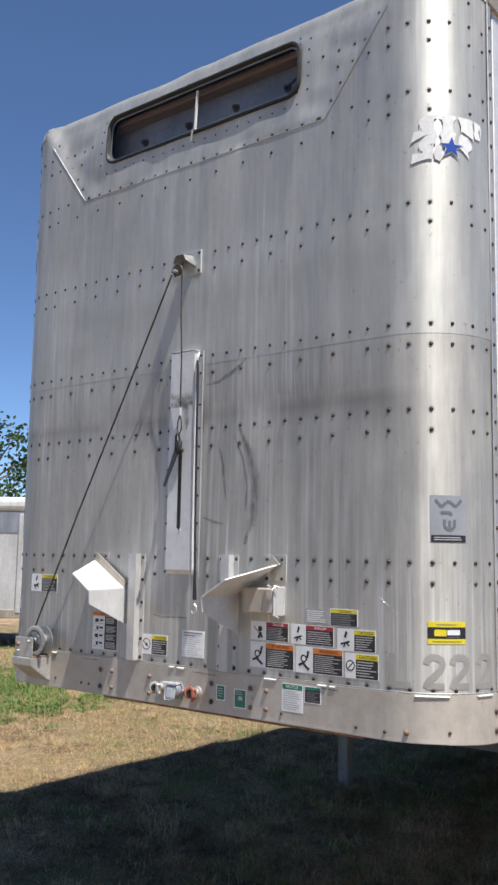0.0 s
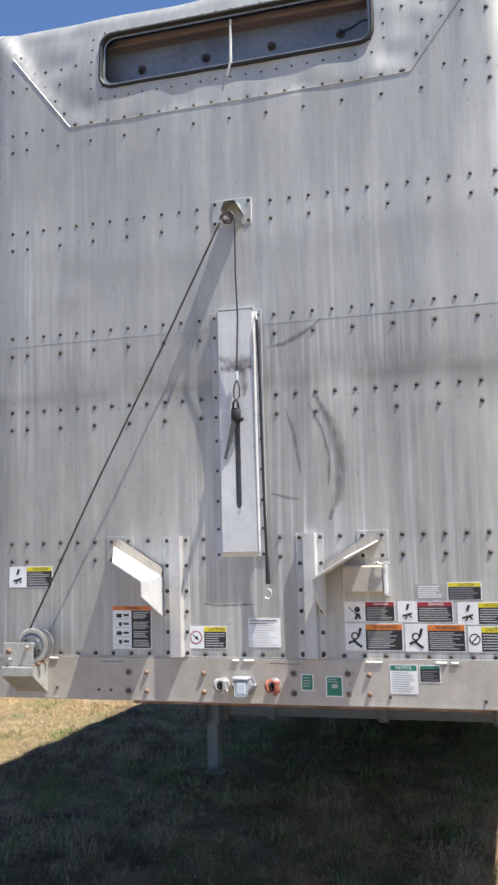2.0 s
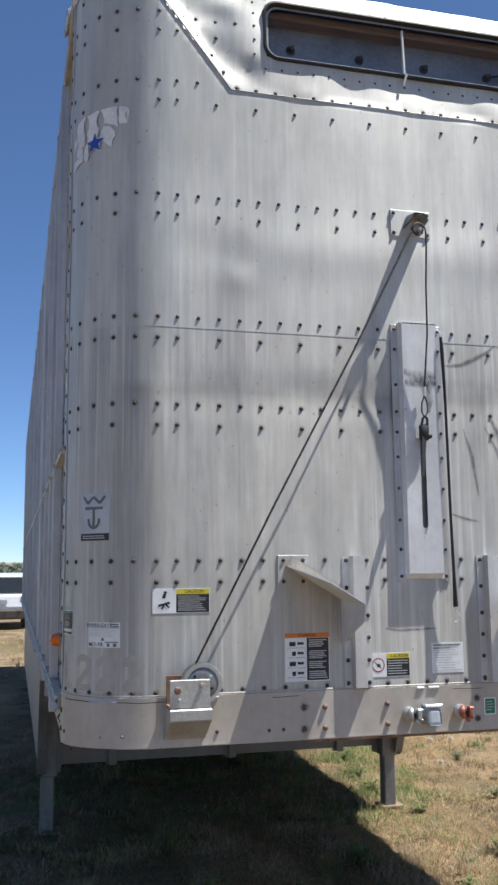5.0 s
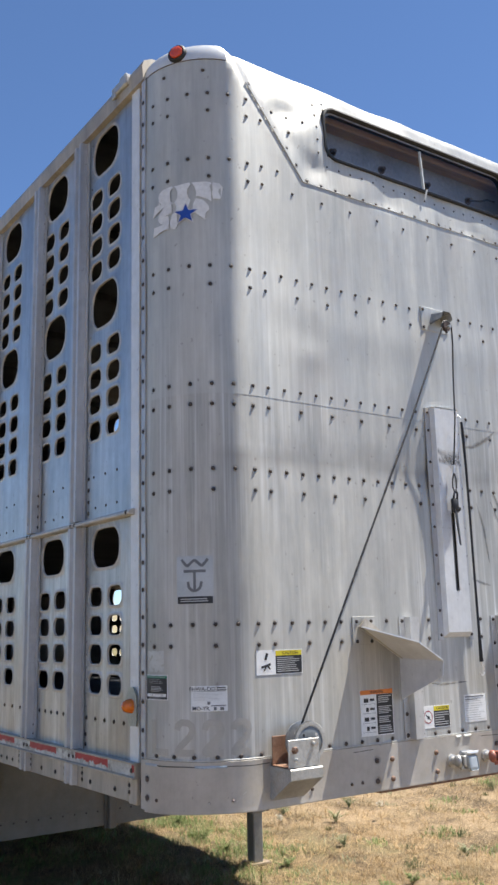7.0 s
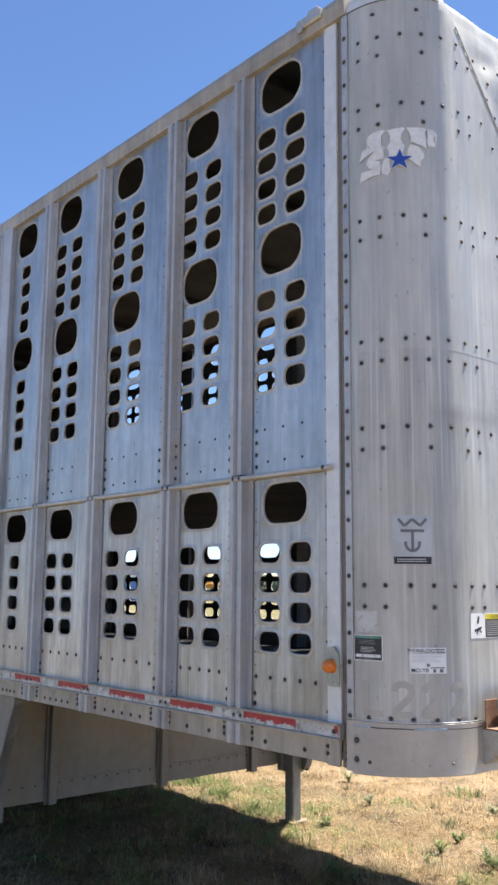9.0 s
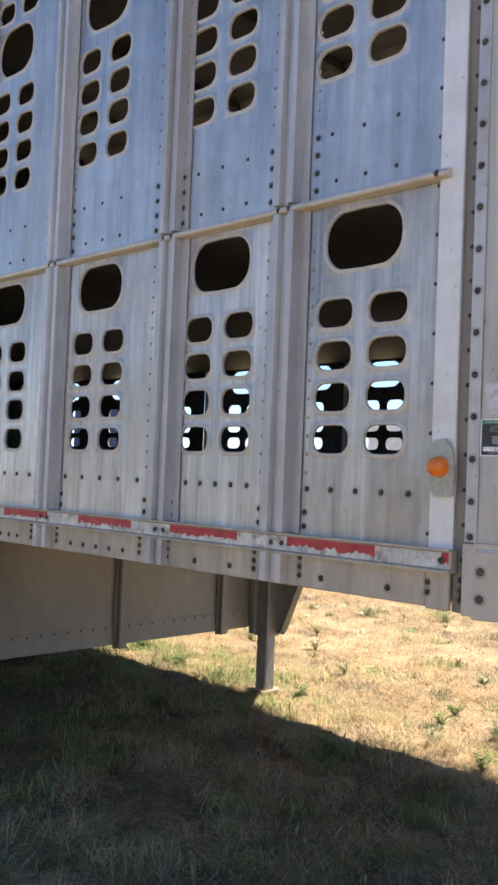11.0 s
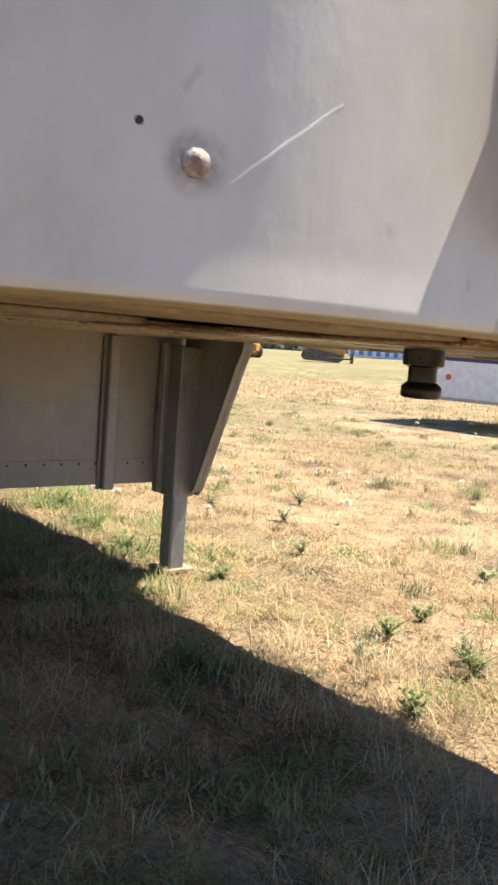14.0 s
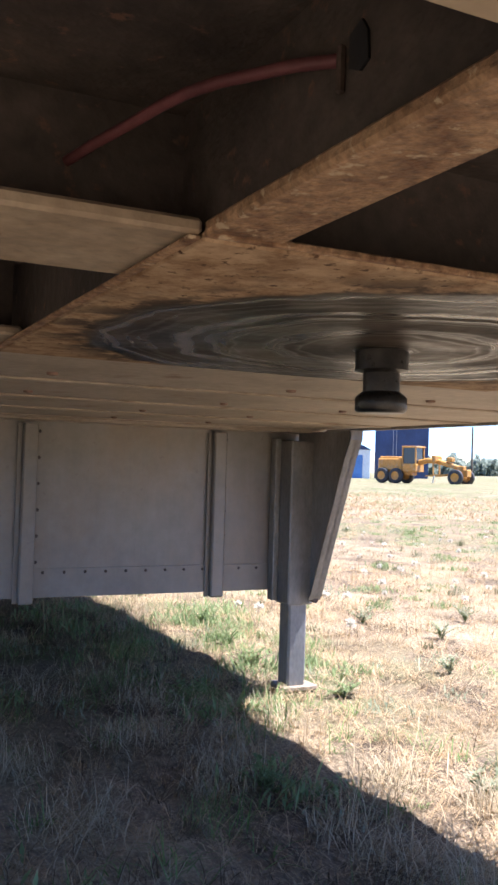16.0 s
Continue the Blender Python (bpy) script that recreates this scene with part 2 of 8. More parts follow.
M = {
    "skin": aluminium("nose_aluminium", (0.59, 0.585, 0.55), (0.67, 0.665, 0.63), 0.56, 0.22, (0.53, 0.51, 0.485), 1.0, metal=0.62, mottle=0.35, washed=0.30),
    "skin_low": aluminium("lower_aluminium", (0.57, 0.555, 0.51), (0.65, 0.635, 0.59), 0.54, 0.28, (0.50, 0.475, 0.44), 1.0, metal=0.62, band=(2.18, 2.55), mottle=0.4, washed=0.5),
    "skirt": aluminium("skirt_aluminium", (0.535, 0.492, 0.435), (0.64, 0.592, 0.532), 0.5, 0.10, (0.44, 0.39, 0.325), 9.0, (0.44, 0.66), metal=0.38, mottle=1.0),
    # Blue in this base colour strengthens the sky reflected in the upper sheets.
    "side": aluminium("side_aluminium", (0.44, 0.46, 0.475), (0.59, 0.61, 0.63), 0.35, 0.30, (0.40, 0.39, 0.375), 15.0, metal=0.80, washed=0.2),
    # Warm tone paints ground bounce on the lower sheets, along with their dust.
    "side_low": aluminium("dusty_bounce_side_aluminium", (0.53, 0.525, 0.51), (0.70, 0.695, 0.675), 0.35, 0.46, (0.44, 0.38, 0.31), 15.0, (0.47, 0.69), metal=0.74, washed=0.4),
    "rail": aluminium("rail_aluminium", (0.45, 0.40, 0.33), (0.59, 0.53, 0.445), 0.5, 0.34, (0.36, 0.31, 0.26), 19.0, metal=0.3),
    "post": aluminium("post_aluminium", (0.50, 0.50, 0.51), (0.68, 0.68, 0.69), 0.44, 0.26, (0.42, 0.39, 0.35), 23.0, metal=0.5),
    "bright": aluminium("bright_aluminium", (0.74, 0.74, 0.74), (0.84, 0.84, 0.84), 0.30, 0.10, (0.55, 0.54, 0.53), 27.0, (0.6, 0.8)),
    "end": aluminium("smooth_end_post", (0.72, 0.72, 0.715), (0.82, 0.82, 0.815), 0.45, 0.04, (0.60, 0.57, 0.53), 33.0, metal=0.35),
    "pin": surf("greased_pin_steel", (0.012, 0.011, 0.010), (0.05, 0.045, 0.038), 0.30, 0.4, 30, 120, bump=0.4),
    "lid": plain("pale_grey_lid", (0.46, 0.50, 0.53), 0.5, 0.1),
    "slot": plain("slot_lining_metal", (0.20, 0.20, 0.205), 0.6),
    "channel": aluminium("channel_sheet", (0.60, 0.59, 0.57), (0.70, 0.69, 0.67), 0.5, 0.16, (0.50, 0.47, 0.44), 45.0, metal=0.35),
    "cover": aluminium("chalky_cover", (0.68, 0.68, 0.68), (0.82, 0.82, 0.82), 0.45, 0.10, (0.60, 0.59, 0.58), 29.0, metal=0.2),
    "rim": surf("pale_hole_rim", (0.46, 0.44, 0.40), (0.58, 0.555, 0.51), 0.5, 0.2, 20, 120),
    "back": surf("grey_back_plate", (0.24, 0.25, 0.28), (0.36, 0.37, 0.40), 0.45, 0.3, 5, 60),
    "gear_face": surf("dark_gear_face", (0.16, 0.17, 0.17), (0.26, 0.27, 0.27), 0.5, 0.4, 20, 120),
    # Interior shade is put into this dark base colour; the brown stain is dirt.
    "inside": surf("shade_dark_inner_aluminium", (0.07, 0.071, 0.075), (0.14, 0.14, 0.145), 0.6, 0.4, 3, 40, (1, 1, 0.5), stain=(0.06, 0.045, 0.035)),
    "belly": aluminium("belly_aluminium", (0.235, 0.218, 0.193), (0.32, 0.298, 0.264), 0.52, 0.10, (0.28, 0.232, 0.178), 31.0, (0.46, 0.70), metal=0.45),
    "cream": aluminium("cream_rail", (0.58, 0.55, 0.50), (0.70, 0.67, 0.61), 0.5, 0.12, (0.46, 0.40, 0.33), 37.0, metal=0.15),
    "rivet": surf("rivet_metal", (0.040, 0.030, 0.026), (0.095, 0.074, 0.064), 0.6, 0.25, 60, 190, vary=0.25),
    "rivet_pale": surf("pale_rivet_metal", (0.30, 0.29, 0.28), (0.46, 0.45, 0.43), 0.42, 0.5, 20, 90, vary=0.2),
    "rivet_rows": surf("rivet_metal_rows", (0.040, 0.030, 0.026), (0.095, 0.074, 0.064), 0.6, 0.25, 60, 190, island=0.25),
    "bolt": surf("bolt_steel", (0.07, 0.048, 0.038), (0.16, 0.115, 0.095), 0.65, 0.3, 60, 200, vary=0.25),
    "bolt_pale": surf("pale_screw", (0.20, 0.14, 0.125), (0.50, 0.42, 0.39), 0.7, 0.2, 260, 600, bump=0.5),
    "bolt_rust": surf("rusted_bolt", (0.21, 0.125, 0.085), (0.30, 0.20, 0.15), 0.7, 0.3, 60, 200),
    "rust": surf("rusty_steel", (0.19, 0.085, 0.045), (0.33, 0.19, 0.12), 0.8, 0.15, 14, 120, bump=0.5, depth=0.003, stain=(0.42, 0.33, 0.24), stain_scale=6),
    "beam": surf("primed_beam", (0.28, 0.205, 0.13), (0.40, 0.315, 0.215), 0.7, 0.1, 7, 55, bump=0.6, depth=0.004, grain=0.35, stain=(0.22, 0.12, 0.07), stain_scale=20, stain_at=(0.60, 0.68)),
    "beam_rust": surf("rusted_beam", (0.17, 0.085, 0.04), (0.43, 0.27, 0.145), 0.78, 0.05, 34, 150, bump=0.9, depth=0.004, grain=0.55, stain=(0.46, 0.35, 0.22), stain_scale=48, stain_at=(0.60, 0.66)),
    "joist": surf("cream_joist", (0.36, 0.295, 0.215), (0.47, 0.395, 0.30), 0.6, 0.2, 4, 50, bump=0.4, depth=0.003, grain=0.25, stain=(0.22, 0.14, 0.085), stain_scale=7, stain_at=(0.60, 0.72)),
    # Base colour darkened to hold the shade between the beams; stain is rust.
    "web": surf("shade_dark_web", (0.051, 0.039, 0.033), (0.097, 0.076, 0.062), 0.8, 0.1, 5, 45, bump=0.7, depth=0.004, grain=0.45, stain=(0.15, 0.085, 0.055), stain_scale=38, stain_at=(0.60, 0.68)),
    "lip": surf("dusty_lip", (0.39, 0.30, 0.195), (0.48, 0.385, 0.265), 0.6, 0.3, 5, 60, bump=0.3, depth=0.003, grain=0.2, stain=(0.30, 0.22, 0.14), stain_scale=9, stain_at=(0.56, 0.70)),
    "leg": surf("grey_leg_steel", (0.208, 0.200, 0.184), (0.304, 0.288, 0.264), 0.55, 0.45, 6, 90, (1, 1, 0.4), stain=(0.48, 0.46, 0.43), stain_scale=5, stain_stretch=(1, 1, 0.3)),
    "gasket": plain("black_rubber", (0.018, 0.018, 0.02), 0.6),
    "cable": surf("steel_cable", (0.05, 0.05, 0.05), (0.12, 0.11, 0.10), 0.5, 0.6, 40, 400, bump=0.5),
    "zinc": surf("zinc_plate", (0.46, 0.45, 0.425), (0.58, 0.57, 0.545), 0.42, 0.45, 12, 120, stain=(0.42, 0.33, 0.24), stain_scale=10, stain_at=(0.6, 0.75)),
    "galv": surf("grey_casting", (0.33, 0.335, 0.34), (0.45, 0.455, 0.46), 0.42, 0.5, 30, 160),
    "white": plain("white_vinyl", (0.86, 0.86, 0.85), 0.38),
    "offwhite": plain("weathered_white_paint", (0.68, 0.68, 0.65), 0.5),
    "peel": surf("torn_white_vinyl", (0.74, 0.735, 0.725), (0.84, 0.835, 0.82), 0.45, 0, 9, 60, bump=0.1, grain=0.15),
    "black": plain("black_print", (0.022, 0.022, 0.026), 0.4),
    "grey_print": plain("grey_print", (0.16, 0.16, 0.17), 0.5),
    "ink": plain("pale_print", (0.52, 0.52, 0.51), 0.5),
    "yellow": plain("yellow_print", (0.78, 0.64, 0.03), 0.42),
    "orange": plain("orange_print", (0.74, 0.22, 0.04), 0.42),
    "red": plain("maroon_print", (0.36, 0.03, 0.045), 0.42),
    "green": plain("green_print", (0.02, 0.20, 0.12), 0.42),
    "blue": plain("blue_print", (0.02, 0.07, 0.38), 0.42),
    "silver": plain("silver_vinyl", (0.48, 0.48, 0.485), 0.4, 0.6),
    "ghost": plain("faded_film", (0.49, 0.465, 0.428), 0.58, 0.66),
    "ghost_light": plain("pale_film", (0.55, 0.548, 0.54), 0.5, 0.7),
    "reflect_red": surf("worn_red_tape", (0.36, 0.02, 0.03), (0.50, 0.06, 0.06), 0.5, 0.0, 12, 200),
    "reflect_white": surf("worn_white_tape", (0.48, 0.48, 0.46), (0.70, 0.70, 0.67), 0.5, 0.1, 14, 160, stain=(0.27, 0.255, 0.235), stain_scale=22, stain_at=(0.52, 0.62)),
    "caulk": surf("blue_sealant", (0.30, 0.36, 0.44), (0.46, 0.52, 0.58), 0.6, 0.1, 20, 160),
    "bracket": surf("khaki_paint", (0.36, 0.38, 0.32), (0.46, 0.47, 0.40), 0.5, 0.0, 10, 120),
    "hose": surf("red_air_hose", (0.10, 0.032, 0.034), (0.16, 0.056, 0.057), 0.5, 0, 20, 120),
    "wood": surf("window_wood", (0.32, 0.215, 0.15), (0.44, 0.31, 0.22), 0.6, 0, 6, 60, (0.5, 8, 8)),
    "redcast": surf("red_casting", (0.34, 0.085, 0.05), (0.46, 0.17, 0.115), 0.5, 0.2, 30, 140, stain=(0.5, 0.44, 0.4), stain_scale=30),
}


def grime_ring(name, r, reach):
    """Brown bleed round a rivet head, densest at the head and broken up outwards."""
    m, n, l = nodes_of(name)
    p = n["Principled BSDF"]
    p.inputs["Base Color"].default_value = (0.12, 0.085, 0.065, 1)
    p.inputs["Roughness"].default_value = 0.8
    tc, ln = n.new("ShaderNodeTexCoord"), n.new("ShaderNodeVectorMath")
    ln.operation = "LENGTH"
    l.new(tc.outputs["Object"], ln.inputs[0])
    fall = ramp(n, l, ln.outputs["Value"], r * 0.95, r * reach, (0.46,) * 3, (0, 0, 0))
    fac = mixed(n, l, 1.0, fall, ramp(n, l, noise_at(n, l, 240, 5, 0.7), 0.38, 0.62, (0.15,) * 3, (1, 1, 1)), "MULTIPLY")
    clear, mx = n.new("ShaderNodeBsdfTransparent"), n.new("ShaderNodeMixShader")
    l.new(fac, mx.inputs[0])
    l.new(clear.outputs[0], mx.inputs[1])
    l.new(p.outputs[0], mx.inputs[2])
    l.new(mx.outputs[0], n["Material Output"].inputs[0])
    return m


M["grime"] = grime_ring("rivet_bleed", 0.0075, 2.1)
M["grime_screw"] = grime_ring("screw_bleed", 0.0046, 2.5)
M["grime_bolt"] = grime_ring("bolt_bleed", 0.0098, 2.0)


def rubbed(name):
    """A soft grey rub, thickest along its middle and streaky."""
    m, n, l = nodes_of(name)
    p = n["Principled BSDF"]
    p.inputs["Base Color"].default_value = (0.20, 0.195, 0.19, 1)
    p.inputs["Roughness"].default_value = 0.7
    uv, sep = n.new("ShaderNodeTexCoord"), n.new("ShaderNodeSeparateXYZ")
    l.new(uv.outputs["UV"], sep.inputs[0])
    away = n.new("ShaderNodeMath")
    away.operation = "SUBTRACT"
    away.inputs[1].default_value = 0.5
    l.new(sep.outputs[0], away.inputs[0])
    far = n.new("ShaderNodeMath")
    far.operation = "ABSOLUTE"
    l.new(away.outputs[0], far.inputs[0])
    fac = mixed(n, l, 1.0, ramp(n, l, far.outputs[0], 0.05, 0.5, (0.78,) * 3, (0, 0, 0)), ramp(n, l, noise_at(n, l, 34, 5, 0.68, (1, 1, 0.4)), 0.35, 0.65, (0.3,) * 3, (1, 1, 1)), "MULTIPLY")
    clear, mx = n.new("ShaderNodeBsdfTransparent"), n.new("ShaderNodeMixShader")
    l.new(fac, mx.inputs[0])
    l.new(clear.outputs[0], mx.inputs[1])
    l.new(p.outputs[0], mx.inputs[2])
    l.new(mx.outputs[0], n["Material Output"].inputs[0])
    return m


M["rub"] = rubbed("soft_rub")


def lamp_lens(name, colour):
    m, n, l = nodes_of(name)
    p = n["Principled BSDF"]
    f = noise_at(n, l, 90, 2, 0.5, (1, 1, 1), 2.0)
    l.new(ramp(n, l, f, 0.3, 0.7, tuple(c * 0.85 for c in colour), colour), p.inputs["Base Color"])
    p.inputs["Roughness"].default_value = 0.22
    p.inputs["Subsurface Weight"].default_value = 0.25
    p.inputs["Subsurface Radius"].default_value = (0.02, 0.008, 0.003)
    p.inputs["Coat Weight"].default_value = 0.4
    return m


M["amber"] = lamp_lens("amber_lens", (0.85, 0.20, 0.015))
M["redlens"] = lamp_lens("red_orange_lens", (0.75, 0.09, 0.03))


def pane_glass(name, tint):
    """A single clear pane: seen through, with a mirror gloss that grows at a slant."""
    m, n, l = nodes_of(name)
    clear, gloss, fres, mx = n.new("ShaderNodeBsdfTransparent"), n.new("ShaderNodeBsdfGlossy"), n.new("ShaderNodeFresnel"), n.new("ShaderNodeMixShader")
    clear.inputs[0].default_value = (*tint, 1)
    gloss.inputs["Roughness"].default_value = 0.03
    fres.inputs["IOR"].default_value = 1.28
    l.new(fres.outputs[0], mx.inputs[0])
    l.new(clear.outputs[0], mx.inputs[1])
    l.new(gloss.outputs[0], mx.inputs[2])
    l.new(mx.outputs[0], n["Material Output"].inputs[0])
    return m


M["pane"] = pane_glass("window_pane", (0.93, 0.94, 0.95))


def worn_disc():
    """The coupler plate: rusty round its edge, and inside the disc that a fifth wheel turned on, dark glossy grease over bright turned metal."""
    m, n, l = nodes_of("greased_coupler_plate")
    p = n["Principled BSDF"]
    geo = n.new("ShaderNodeNewGeometry")
    sub = n.new("ShaderNodeVectorMath")
    sub.operation = "SUBTRACT"
    sub.inputs[1].default_value = (-0.02, 0.825, 1.1255)
    l.new(geo.outputs["Position"], sub.inputs[0])
    ln = n.new("ShaderNodeVectorMath")
    ln.operation = "LENGTH"
    l.new(sub.outputs[0], ln.inputs[0])
    add = n.new("ShaderNodeMath")
    add.operation = "MULTIPLY_ADD"
    add.inputs[1].default_value = 0.11
    l.new(noise_at(n, l, 4, 3, 0.6), add.inputs[0])
    l.new(ln.outputs["Value"], add.inputs[2])
    ring = n.new("ShaderNodeTexNoise")
    ring.noise_dimensions = "1D"
    ring.inputs["Scale"].default_value, ring.inputs["Detail"].default_value = 22, 7
    l.new(add.outputs[0], ring.inputs["W"])
    ragged = n.new("ShaderNodeMath")
    ragged.operation = "MULTIPLY_ADD"
    ragged.inputs[1].default_value = 0.045
    l.new(noise_at(n, l, 14, 4, 0.6), ragged.inputs[0])
    l.new(ln.outputs["Value"], ragged.inputs[2])
    disc = ramp(n, l, ragged.outputs[0], 0.425, 0.440, (1, 1, 1), (0, 0, 0))
    rusty = ramp(n, l, noise_at(n, l, 26, 6, 0.7), 0.36, 0.62, (0.22, 0.13, 0.068), (0.46, 0.325, 0.195))
    rusty = mixed(n, l, ramp(n, l, noise_at(n, l, 70, 3, 0.6, (1, 1, 1), 9), 0.60, 0.68), rusty, (0.10, 0.058, 0.034))
    smudge = mixed(n, l, 1.0, ramp(n, l, ragged.outputs[0], 0.44, 0.52, (1, 1, 1), (0, 0, 0)), ramp(n, l, noise_at(n, l, 11, 5, 0.65, (1, 1, 1), 6), 0.46, 0.56), "MULTIPLY")
    rusty = mixed(n, l, smudge, rusty, (0.05, 0.038, 0.030))
    grease = ramp(n, l, noise_at(n, l, 7, 5, 0.65, (1, 1, 1), 4), 0.40, 0.64, (0.016, 0.014, 0.012), (0.085, 0.066, 0.048))
    metal = mixed(n, l, ramp(n, l, ring.outputs["Fac"], 0.60, 0.72, (0, 0, 0), (0.6,) * 3), grease, (0.19, 0.155, 0.12))
    l.new(mixed(n, l, disc, rusty, metal), p.inputs["Base Color"])
    l.new(mixed(n, l, 1.0, disc, (0.1,) * 3, "MULTIPLY"), p.inputs["Metallic"])
    p.inputs["Specular IOR Level"].default_value = 0.12
    slick = ramp(n, l, noise_at(n, l, 5, 4, 0.6, (1, 1, 1), 17), 0.40, 0.60, (0.18,) * 3, (0.50,) * 3)
    slick = mixed(n, l, ramp(n, l, ring.outputs["Fac"], 0.48, 0.66), mixed(n, l, 1.0, slick, (0.14,) * 3, "ADD"), (0.11,) * 3)
    l.new(mixed(n, l, disc, (0.8,) * 3, slick), p.inputs["Roughness"])
    b = n.new("ShaderNodeBump")
    b.inputs["Strength"].default_value, b.inputs["Distance"].default_value = 0.42, 0.003
    l.new(ring.outputs["Fac"], b.inputs["Height"])
    lumps = n.new("ShaderNodeBump")
    lumps.inputs["Strength"].default_value, lumps.inputs["Distance"].default_value = 0.4, 0.005
    l.new(noise_at(n, l, 24, 4, 0.6), lumps.inputs["Height"])
    l.new(lumps.outputs[0], b.inputs["Normal"])
    l.new(b.outputs[0], p.inputs["Normal"])
    return m


M["coupler"] = worn_disc()


def field_soil():
    """Dry straw litter, bare tan soil and patches of green, at three sizes."""
    m, n, l = nodes_of("dry_field")
    p = n["Principled BSDF"]
    far = noise_at(n, l, 0.22, 5, 0.62, (1, 1, 1), 3)
    mid = noise_at(n, l, 1.7, 6, 0.65, (1, 1, 1), 7)
    fine = noise_at(n, l, 38, 5, 0.7, (1, 1, 1), 11)
    straw = noise_at(n, l, 1.0, 4, 0.7, (150, 28, 28), 15)
    col = ramp(n, l, mid, 0.36, 0.62, (0.085, 0.063, 0.043), (0.46, 0.34, 0.21))
    col = mixed(n, l, ramp(n, l, straw, 0.50, 0.66), col, (0.54, 0.39, 0.23))
    green = mixed(n, l, 1.0, ramp(n, l, far, 0.44, 0.60), ramp(n, l, mid, 0.42, 0.60), "MULTIPLY")
    col = mixed(n, l, green, col, (0.18, 0.17, 0.08))
    # the mown strip of green pasture beyond the parked machines
    geo = n.new("ShaderNodeNewGeometry")
    dot = n.new("ShaderNodeVectorMath")
    dot.operation = "DOT_PRODUCT"
    dot.inputs[1].default_value = (0.0068, 0.0073, 0.0)
    l.new(geo.outputs["Position"], dot.inputs[0])
    strip = mixed(n, l, 1.0, ramp(n, l, dot.outputs["Value"], 0.24, 0.46), ramp(n, l, noise_at(n, l, 0.11, 4, 0.6, (1, 1, 1), 21), 0.36, 0.58, (0.10,) * 3, (0.55,) * 3), "MULTIPLY")
    col = mixed(n, l, strip, col, (0.16, 0.19, 0.075))
    col = mixed(n, l, 1.0, col, ramp(n, l, fine, 0.3, 0.7, (0.45,) * 3, (1.2,) * 3), "MULTIPLY")
    l.new(col, p.inputs["Base Color"])
    p.inputs["Roughness"].default_value = 0.95
    p.inputs["Specular IOR Level"].default_value = 0.1
    b = n.new("ShaderNodeBump")
    b.inputs["Strength"].default_value, b.inputs["Distance"].default_value = 0.9, 0.03
    l.new(fine, b.inputs["Height"])
    l.new(b.outputs[0], p.inputs["Normal"])
    return m


def blades(name, c1, c2, through=0.25):
    m, n, l = nodes_of(name)
    p = n["Principled BSDF"]
    geo = n.new("ShaderNodeNewGeometry")
    col = ramp(n, l, geo.outputs["Random Per Island"], 0.0, 1.0, c1, c2)
    col = mixed(n, l, 1.0, col, ramp(n, l, noise_at(n, l, 1.4, 3), 0.3, 0.7, (0.75,) * 3, (1.12,) * 3), "MULTIPLY")
    l.new(col, p.inputs["Base Color"])
    p.inputs["Roughness"].default_value = 0.8
    p.inputs["Specular IOR Level"].default_value = 0.12
    p.inputs["Subsurface Weight"].default_value = 0.0
    tr = n.new("ShaderNodeBsdfTranslucent")
    l.new(col, tr.inputs["Color"])
    mx = n.new("ShaderNodeMixShader")
    mx.inputs[0].default_value = through
    l.new(p.outputs[0], mx.inputs[1])
    l.new(tr.outputs[0], mx.inputs[2])
    l.new(mx.outputs[0], n["Material Output"].inputs[0])
    return m


M["field"] = field_soil()
M["wisp"] = blades("bleached_wispy_blades", (0.26, 0.20, 0.115), (0.70, 0.57, 0.36), 0.3)
M["straw"] = blades("dry_grass_blades", (0.39, 0.262, 0.132), (0.61, 0.455, 0.262))
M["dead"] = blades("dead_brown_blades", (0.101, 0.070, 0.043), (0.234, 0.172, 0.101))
M["lush"] = blades("green_grass_blades", (0.12, 0.19, 0.055), (0.27, 0.35, 0.125), 0.4)
M["weed"] = blades("green_weed_leaves", (0.18, 0.23, 0.09), (0.34, 0.40, 0.18), 0.45)
M["sage"] = blades("grey_green_weed_leaves", (0.25, 0.265, 0.155), (0.43, 0.44, 0.28), 0.45)
M["sprig"] = blades("dusty_green_sprigs", (0.11, 0.125, 0.06), (0.25, 0.25, 0.13), 0.35)
M["fluff"] = blades("seed_fluff", (0.66, 0.60, 0.47), (0.80, 0.74, 0.62), 0.5)
M["leaf"] = blades("tree_leaves", (0.03, 0.06, 0.02), (0.085, 0.13, 0.04), 0.3)


